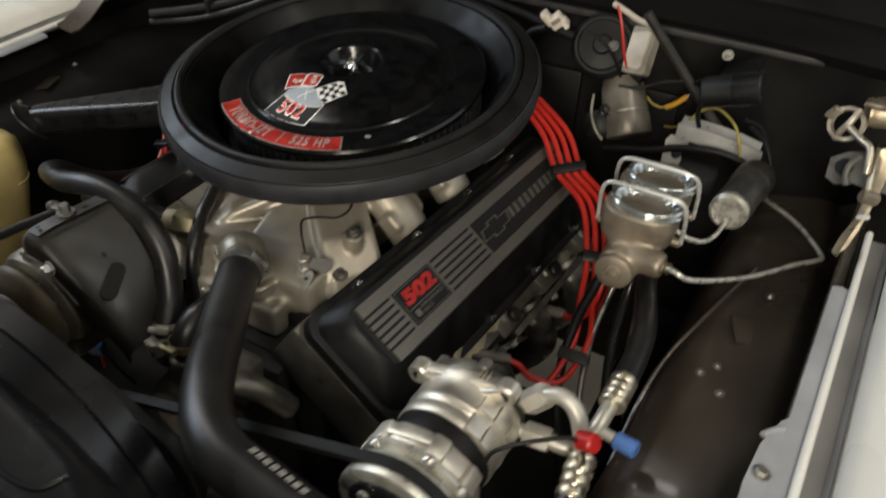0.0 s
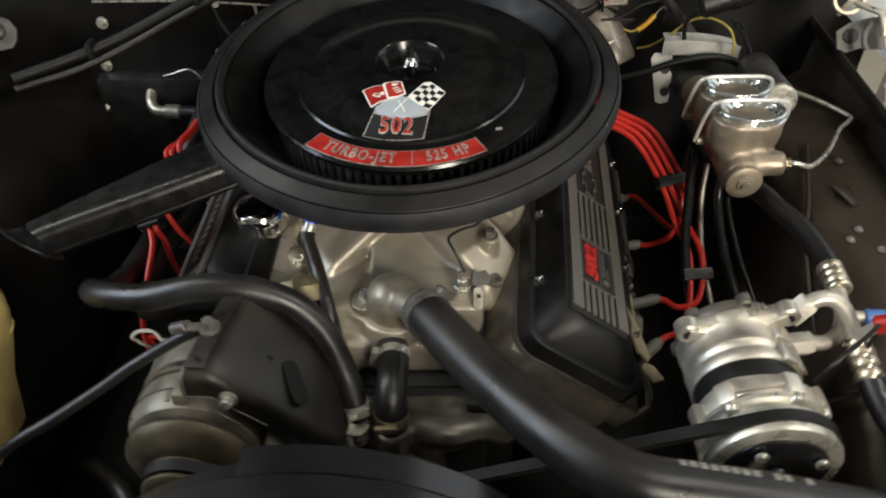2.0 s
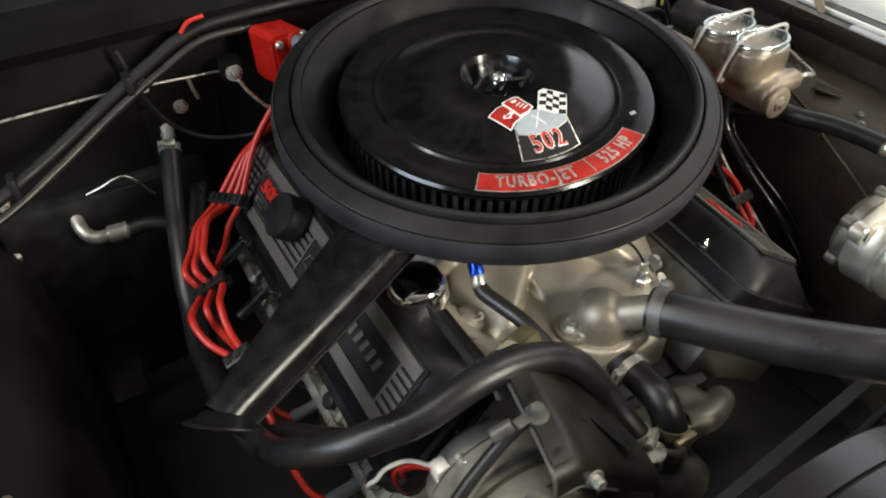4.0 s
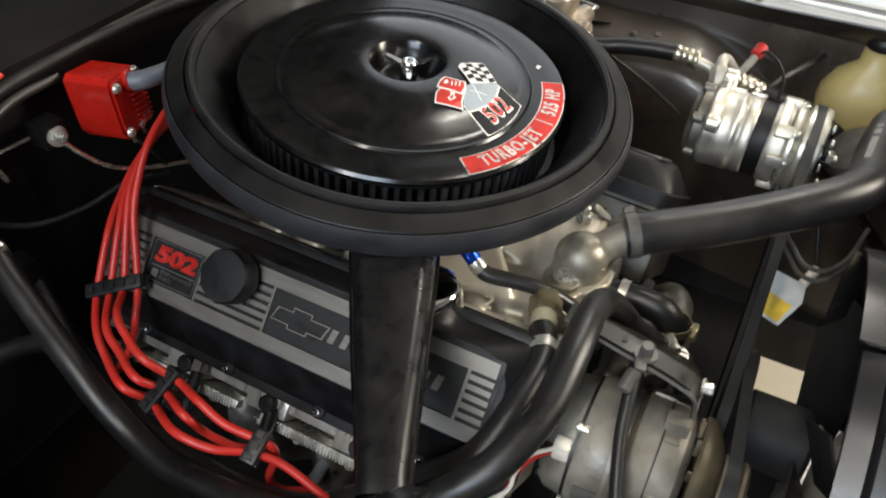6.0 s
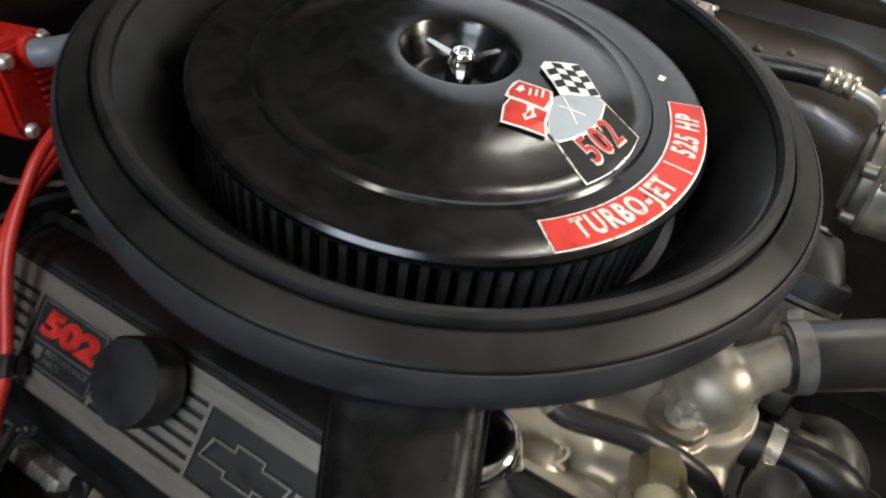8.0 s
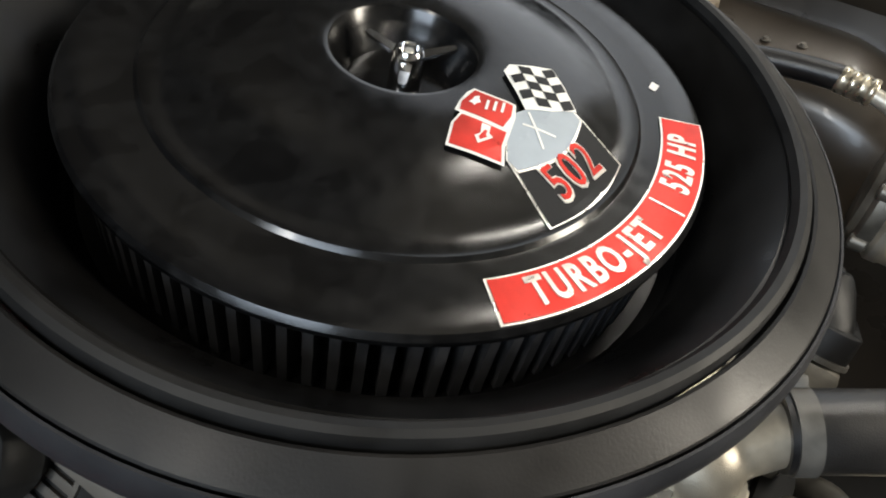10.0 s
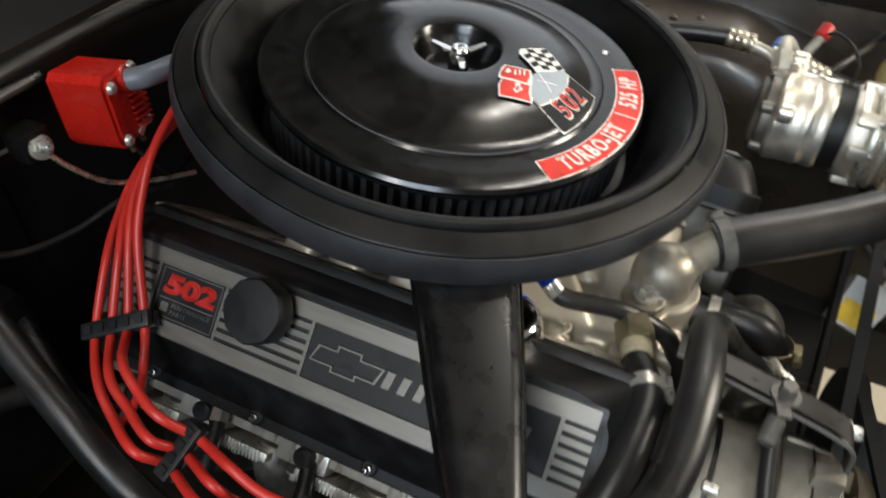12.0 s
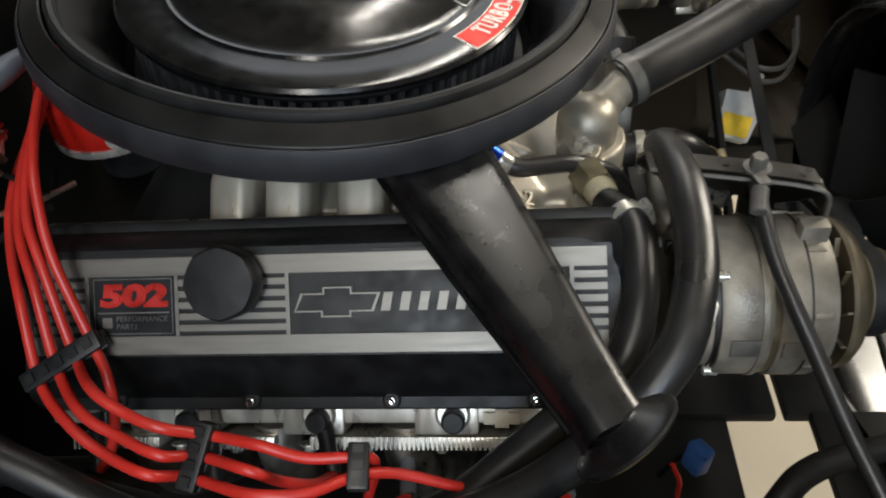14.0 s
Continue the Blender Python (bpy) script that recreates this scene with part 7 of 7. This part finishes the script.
for z in (-0.176, -0.206):
    q = Vector((0.410, 0.3185 + (z + 0.182) * 0.72, z))
    part("hole", lathe([(0.0, 0.003), (0.007, 0.003), (0.0078, 0.0045), (0.007, 0.0055), (0.0, 0.0055)], q, (-0.1, -0.75, 0.55), 16), "black_plastic", leg)
part("carrier", block((0.45, 0.29, -0.185), (0.06, 0.05, 0.03), bevel=0.01), "under", kb)

shift(kb, 0.004, -0.030, 0.006)

# proportioning valve
pv = thing("brake_valve", (0.52, 0.17, -0.15), "black brake valve cylinder with bright end cap", "brake valve")
part("barrel", lathe([(0, 0), (0.0235, 0), (0.0250, 0.002), (0.0250, 0.085), (0.0265, 0.090), (0.0275, 0.094), (0.0275, 0.128), (0.025, 0.132), (0, 0.132)], (0.532, 0.130, -0.129), (0.10, 0.95, -0.14), 36), "valve_grey", pv)
part("end_cap", lathe([(0, 0), (0.0240, 0), (0.0248, 0.002), (0.0245, 0.009), (0.0200, 0.0125), (0.0175, 0.0120), (0.012, 0.0122), (0, 0.0126)], (0.532, 0.131, -0.129), (-0.10, -0.95, 0.14), 36), "zinc", pv, "bright dished end cap")
part("saddle", block((0.540, 0.215, -0.172), (0.040, 0.030, 0.034), bevel=0.004), "black_plastic", pv)

shift(pv, -0.010, -0.028, 0.010)

bl = thing("brake_line", (0.49, -0.047, -0.14), "bent bright steel brake line", "brake line")
part("pipe", tube([(0.479, -0.0505, -0.123), (0.491, -0.0565, -0.120), (0.515, -0.0505, -0.128), (0.568, 0.012, -0.146), (0.615, 0.082, -0.157), (0.637, 0.104, -0.157), (0.641, 0.118, -0.155), (0.605, 0.172, -0.155), (0.563, 0.21, -0.157), (0.533, 0.27, -0.18)], 0.0032, 10), "zinc", bl)
part("nut", lathe([(0, 0), (0.007, 0), (0.007, 0.012), (0, 0.012)], (0.475, -0.049, -0.1245), (1, -0.2, 0.1), 6), "brass", bl)
bl2 = thing("brake_line", (0.49, 0.055, -0.14), "short curved steel brake line", "brake line")
part("pipe", tube([(0.482, 0.054, -0.143), (0.497, 0.055, -0.150), (0.515, 0.07, -0.158), (0.527, 0.09, -0.152), (0.532, 0.122, -0.138)], 0.0032, 10), "zinc", bl2)
shift(bl2, -0.009, -0.020, 0.015)
for k, (x, z) in enumerate(((0.405, -0.19), (0.425, -0.20), (0.447, -0.19), (0.462, -0.195))):
    bb = thing("loose_line", (x, 0.05, -0.3), "dark line running down below the master cylinder", "brake line", "lines under the master cylinder")
    part("pipe", tube([(x, 0.06 - 0.01 * k, z), (x - 0.004, 0.025, z - 0.05), (x - 0.012 + 0.006 * k, -0.03, z - 0.10), (x - 0.004 + 0.012 * k, -0.09, z - 0.16), (x + 0.03 + 0.010 * k, -0.14, z - 0.24), (x + 0.04, -0.18, z - 0.30)], 0.0042 if k % 2 else 0.0068, 10), "line_gloss" if k != 1 else "steel", bb)
    shift(bb, -0.005, -0.012, 0.015)

# wiper motor
wm = thing("wiper_motor", (0.31, 0.30, -0.2), "dusty grey wiper motor with black gearbox on the firewall", "wiper motor")
we, ww = Vector((0.333, 0.334, -0.168)), Vector((-0.42, 0.44, 0.79)).normalized()
part("case", lathe([(0, 0.0), (0.031, 0.0), (0.0355, 0.0015), (0.0375, 0.006), (0.0370, 0.032), (0.0352, 0.036), (0.0352, 0.062), (0.0335, 0.080), (0.0300, 0.094), (0, 0.096)], we, ww, 44), "wiper", wm)
part("joint_band", lathe([(0.0345, 0.0385), (0.0364, 0.0385), (0.0364, 0.0405), (0.0345, 0.0405), (0.0345, 0.0385)], we, ww, 44), "steel", wm)
gb = part("gearbox", lathe([(0, -0.03), (0.040, -0.028), (0.050, -0.016), (0.052, 0.0), (0.050, 0.010), (0.044, 0.016), (0.040, 0.016), (0.037, 0.020), (0.016, 0.022), (0.013, 0.028), (0, 0.029)], (0.258, 0.368, -0.046), (0.1, -0.75, 0.45), 36), "rubber_matt", wm, "black rounded gearbox cover")
part("bolt", washer_bolt((0.285, 0.322, -0.022), (0.1, -0.75, 0.45), 0.005, 0.005), "worn_edge", gb)
part("rubber_boot", lathe([(0, 0), (0.024, 0), (0.028, 0.006), (0.026, 0.016), (0.029, 0.022), (0.027, 0.034), (0.022, 0.044), (0, 0.046)], we + Vector((-0.040, -0.006, -0.012)), ww, 28), "rubber_matt", wm, "black ribbed rubber boot")
part("terminal", block(we + ww * 0.086 + Vector((0.024, -0.016, 0.004)), (0.010, 0.008, 0.010), pose(0, 0, 0, 20, 30, 0), 0.001), "white_plate", wm)
part("ring_clip", tube([we + ww * 0.050 + Vector((-0.022 + 0.0075 * math.cos(a), -0.032, 0.0075 * math.sin(a))) for a in np.linspace(0.4, 5.9, 12)], 0.0026, 8), "black_plastic", wm)
part("lead", tube([we + Vector((-0.034, -0.030, -0.002)), we + Vector((-0.050, -0.026, 0.012)), we + Vector((-0.066, -0.006, 0.030)), we + Vector((-0.074, 0.02, 0.046))], 0.0022, 8), "relay_dull", wm, "thin pale wire")

shift(wm, 0, -0.03, 0)

# fuse box, plug and cables on the firewall
fb = thing("fuse_box", (0.33, 0.40, -0.05), "pale plastic relay box on the firewall", "relay box")
bx = Matrix.Translation((0.312, 0.356, -0.034)) @ frame_of((-0.35, -0.80, 0.45), (0.95, -0.25, 0.15))
part("case", slab(rounded(0.040, 0.070, 0.004, 4), 0.018, bx @ pose(0, 0, -0.016), 0.002), "relay_dull", fb)
part("cover", slab([(-0.015, -0.026), (0.011, -0.029), (0.015, -0.024), (0.016, 0.026), (0.011, 0.029), (-0.015, 0.024)], 0.005, bx @ pose(-0.002, 0, 0.002), 0.0016), "relay_pale", fb, "pale raised cover")
part("strip", tube([(0.330, 0.362, 0.004), (0.305, 0.352, 0.012), (0.282, 0.346, 0.024), (0.262, 0.350, 0.030)], 0.0045, 8), "relay_pale", fb)
shift(fb, 0.005, -0.03, 0)
cn = thing("wire_connector", (0.17, 0.345, -0.03), "cream plastic wire connector", "connector")
cm = Matrix.Translation((0.183, 0.345, -0.012)) @ pose(0, 0, 0, 15, -42, 10)
part("plug", block((0, 0, 0), (0.022, 0.018, 0.020), cm, 0.003), "wire_white", cn)
part("socket", join(block((-0.016, 0, 0.001), (0.012, 0.014, 0.024), cm, 0.002), block((0.014, 0, 0), (0.008, 0.020, 0.014), cm, 0.002)), "wire_white", cn)
part("latch", block((0.002, -0.010, 0.002), (0.016, 0.004, 0.007), cm, 0.001), "relay_dull", cn)
part("lead", tube([cm @ Vector((-0.02, 0, 0)), cm @ Vector((-0.05, 0.01, 0.004)), cm @ Vector((-0.09, 0.02, -0.01))], 0.006, 10), "rubber_matt", cn)
shift(cn, 0, -0.03, 0)
bp = thing("relay", (0.50, 0.33, -0.06), "black round relay can with glossy band", "relay")
part("can", rod((0.444, 0.279, -0.041), (0.516, 0.276, -0.014), 0.0215, 32, 0.003), "black_plastic", bp)
part("band", rod((0.482, 0.2776, -0.0268), (0.518, 0.276, -0.0133), 0.0224, 32, 0.002), "shroud", bp, "glossy black sleeve")
part("stay", block((0.478, 0.330, -0.022), (0.050, 0.085, 0.006), pose(0, 0, 0, 0, -20, 0), 0.002), "body_black", bp)
part("screw", washer_bolt((0.455, 0.345, -0.008), (0, -0.7, 0.7), 0.005, 0.005), "zinc", bp)
shift(bp, -0.01, -0.03, 0)
yw = thing("spliced_wire", (0.36, 0.375, -0.12), "thin yellow wires with an orange crimp splice", "wire", "firewall wires")
part("wire", tube([(0.340, 0.374, -0.113), (0.349, 0.374, -0.121), (0.362, 0.376, -0.126), (0.374, 0.378, -0.123)], 0.0019, 8), "wire_yellow", yw)
part("splice", tube([(0.372, 0.376, -0.124), (0.380, 0.378, -0.119), (0.390, 0.380, -0.110), (0.399, 0.383, -0.101)], 0.0046, 10, radius=None), "splice_orange", yw, "orange crimp splice")
part("end", tube([(0.398, 0.383, -0.102), (0.406, 0.384, -0.092), (0.412, 0.380, -0.086), (0.416, 0.372, -0.092)], 0.0016, 8), "wire_white", yw)
shift(yw, 0, -0.03, 0)
yw = thing("looped_wire", (0.43, 0.33, -0.10), "thin yellow wire looping over the bracket", "wire", "firewall wires")
part("wire", tube([(0.377, 0.379, -0.158), (0.398, 0.366, -0.146), (0.418, 0.340, -0.115), (0.436, 0.322, -0.086), (0.456, 0.305, -0.072), (0.474, 0.290, -0.072), (0.490, 0.280, -0.082), (0.499, 0.278, -0.100), (0.506, 0.284, -0.125)], 0.0019, 8), "wire_yellow", yw)
shift(yw, 0, -0.03, 0)
for pts, r in ((((0.300, 0.320, -0.190), (0.366, 0.300, -0.166), (0.413, 0.298, -0.147), (0.460, 0.296, -0.134), (0.503, 0.298, -0.138), (0.532, 0.300, -0.156), (0.545, 0.305, -0.190)), 0.0058),
               (((0.452, 0.285, -0.048), (0.436, 0.300, -0.060), (0.430, 0.315, -0.090), (0.440, 0.325, -0.130)), 0.0035),
               (((0.444, 0.290, -0.040), (0.425, 0.315, -0.040), (0.412, 0.34, -0.060), (0.408, 0.36, -0.100)), 0.0030),
               (((0.495, 0.300, -0.075), (0.520, 0.315, -0.090), (0.540, 0.318, -0.125), (0.548, 0.310, -0.165)), 0.0026),
               (((0.505, 0.305, -0.085), (0.532, 0.318, -0.112), (0.552, 0.310, -0.150), (0.560, 0.300, -0.19)), 0.0034),
               (((0.300, 0.340, -0.090), (0.330, 0.345, -0.088), (0.365, 0.360, -0.075), (0.400, 0.37, -0.070)), 0.0026),
               (((0.240, 0.325, -0.010), (0.272, 0.305, -0.012), (0.292, 0.318, -0.040), (0.300, 0.34, -0.075)), 0.0022)):
    w = thing("harness_wire", pts[0], "loose black wire on the firewall", "wire", "firewall wires")
    part("wire", tube(pts, r, 10), "rubber_matt", w)
    shift(w, 0, -0.03, 0)
w = thing("harness_wire", (0.30, 0.34, 0.0), "thin dark red wire beside the relay box", "wire", "firewall wires")
part("wire", tube([(0.275, 0.345, 0.030), (0.286, 0.338, 0.010), (0.294, 0.336, -0.015), (0.302, 0.338, -0.045), (0.31, 0.35, -0.07)], 0.0022, 8), "wire_red", w)
shift(w, 0, -0.03, 0)
cw = thing("cowl_rod", (0.40, 0.30, -0.06), "black steel rod reaching down from the cowl", "rod")
part("rod", tube([(0.325, 0.322, 0.036), (0.338, 0.325, 0.020), (0.406, 0.339, -0.060), (0.470, 0.352, -0.134)], 0.0072, 12), "rod_black", cw)

shift(cw, 0, -0.03, 0)

# ---- refrigerant hoses beside the compressor ----
rf = thing("refrigerant_hose", (0.49, -0.2, -0.18), "black refrigerant hose with crimped bright ends", "refrigerant hose")
j = Vector((0.499, -0.262, -0.178))
part("upper_pipe", tube([(0.413, -0.272, -0.182), (0.428, -0.268, -0.164), (0.446, -0.267, -0.156), (0.462, -0.271, -0.162), (0.473, -0.280, -0.177), (0.482, -0.294, -0.197)], 0.0085, 14), "alu_bright", rf)
part("lower_pipe", tube([(0.413, -0.280, -0.215), (0.44, -0.278, -0.214), (0.462, -0.276, -0.215), (0.474, -0.271, -0.210), (0.481, -0.262, -0.200), (0.484, -0.246, -0.191), (0.487, -0.217, -0.184)], 0.0085, 14), "alu_bright", rf)
for a, b in (((0.414, -0.2715, -0.181), (0.431, -0.2672, -0.160)), ((0.418, -0.280, -0.215), (0.445, -0.278, -0.214))):
    a, b = Vector(a), Vector(b)
    part("union_nut", lathe([(0, 0), (0.0125, 0), (0.0135, 0.003), (0.0135, (b - a).length - 0.003), (0.0125, (b - a).length), (0, (b - a).length)], a, b - a, 6), "alu_bright", rf)
part("service_port", rod((0.479, -0.294, -0.186), (0.481, -0.309, -0.152), 0.006, 14), "alu_bright", rf)
part("red_cap", rod((0.478, -0.307, -0.154), (0.494, -0.313, -0.143), 0.0095, 20, 0.002), "cap_red", rf, "red plastic service cap")
part("service_port", rod((0.483, -0.254, -0.196), (0.505, -0.259, -0.193), 0.006, 14), "alu_bright", rf)
part("blue_cap", rod((0.503, -0.259, -0.193), (0.526, -0.264, -0.190), 0.009, 18, 0.002), "cap_blue", rf, "blue plastic service cap")


def crimp(a, b, r):
    a, b = Vector(a), Vector(b)
    h = (b - a).length
    prof = [(0, 0), (r * 0.9, 0)]
    for k in range(4):
        prof += [(r, h * (k + 0.2) / 4), (r, h * (k + 0.6) / 4), (r * 0.9, h * (k + 0.8) / 4)]
    return lathe(prof + [(0, h)], a, b - a, 20)


part("crimp", crimp((0.487, -0.228, -0.185), (0.489, -0.188, -0.182), 0.0145), "braid", rf, "crimped bright ferrule")
part("hose", tube([(0.489, -0.192, -0.1820), (0.489, -0.155, -0.184), (0.486, -0.11, -0.188), (0.478, -0.07, -0.194), (0.466, -0.03, -0.195), (0.455, 0.03, -0.215), (0.445, 0.10, -0.23), (0.44, 0.2, -0.23)], 0.0135, 16), "rubber", rf)
part("crimp", crimp((0.482, -0.290, -0.196), (0.486, -0.334, -0.213), 0.0145), "braid", rf, "crimped bright ferrule")
part("hose", tube([(0.4855, -0.329, -0.2110), (0.490, -0.362, -0.222), (0.505, -0.405, -0.235), (0.535, -0.46, -0.28), (0.57, -0.56, -0.36)], 0.0135, 16), "rubber", rf)

shift(rf, 0, -0.010, 0.018)

# dryer and sticker behind the shroud, seen past the hose
yb = thing("pressure_switch", (0.25, -0.45, -0.37), "grey switch box with yellow sticker", "switch")
part("box", slab([(-0.026, -0.034), (0.020, -0.034), (0.028, 0.010), (0.018, 0.034), (-0.026, 0.030)], 0.026, Matrix.Translation((0.335, -0.445, -0.462)) @ frame_of((-0.75, -0.1, 0.66), (0.2, -0.95, 0.1)) @ pose(0, 0, 0, 0, 0, -28), 0.003), "white_plate", yb)
part("sticker", slab([(-0.022, -0.030), (0.017, -0.030), (0.019, 0.000), (-0.022, 0.000)], 0.0006, Matrix.Translation((0.335, -0.445, -0.462)) @ frame_of((-0.75, -0.1, 0.66), (0.2, -0.95, 0.1)) @ pose(0, 0, 0, 0, 0, -28) @ pose(0, 0, 0.0262)), "yellow", yb, "yellow warning sticker", smooth=0)
part("plug", rod((0.345, -0.470, -0.435), (0.372, -0.482, -0.420), 0.007, 12, 0.001), "wire_white", yb)
part("wire", tube([(0.372, -0.482, -0.420), (0.40, -0.485, -0.44), (0.43, -0.47, -0.40), (0.46, -0.45, -0.34)], 0.003, 8), "rubber_matt", yb)

shift(yb, -0.096, -0.012, 0.092)

# second bottle by the compressor
wb = thing("washer_bottle", (0.63, -0.50, -0.36), "yellowed plastic washer bottle with rounded shoulder", "washer bottle")
rings = []
for z, w, l, c in ((-0.36, 0.11, 0.13, 0.03), (-0.26, 0.12, 0.14, 0.045), (-0.225, 0.115, 0.135, 0.05), (-0.195, 0.09, 0.105, 0.044), (-0.175, 0.05, 0.055, 0.024), (-0.150, 0.045, 0.05, 0.022)):
    rings.append([(0.640 + x, -0.490 + y, z) for x, y in rounded(w, l, c, 6)])
part("tank", loft(rings), "bottle", wb, smooth=60)
part("cap", lathe([(0, 0), (0.026, 0), (0.027, 0.003), (0.027, 0.014), (0.024, 0.018), (0, 0.018)], (0.640, -0.490, -0.152), Z, 32), "black_plastic", wb)
hn = thing("horn", (0.53, -0.50, -0.29), "grey rounded horn beside the radiator", "horn")
part("body", lathe([(0, -0.02), (0.03, -0.018), (0.046, -0.006), (0.050, 0.008), (0.046, 0.02), (0.03, 0.03), (0, 0.034)], (0.50, -0.505, -0.27), (-0.2, 0.5, 0.8), 32), "worn_edge", hn)
ho = thing("vent_hose", (0.6, -0.4, -0.14), "thin black hose crossing above the compressor", "hose")
part("hose", tube([(0.70, -0.430, -0.185), (0.62, -0.405, -0.182), (0.555, -0.375, -0.186), (0.510, -0.345, -0.205), (0.475, -0.325, -0.24), (0.45, -0.31, -0.30)], 0.0055, 12), "rubber", ho)

# thin lines behind the upper hose
for k, dz in enumerate((0.0, -0.018)):
    lw = thing("looped_cable", (0.22, -0.45, -0.27), "thin grey looped cable behind the hose", "cable", "looped cables")
    part("cable", tube([(0.255, -0.425, -0.255 + dz), (0.228, -0.450, -0.268 + dz), (0.205, -0.468, -0.272 + dz), (0.200, -0.492, -0.268 + dz), (0.232, -0.515, -0.262 + dz), (0.29, -0.53, -0.25 + dz)], 0.0032, 8), "worn_edge", lw)
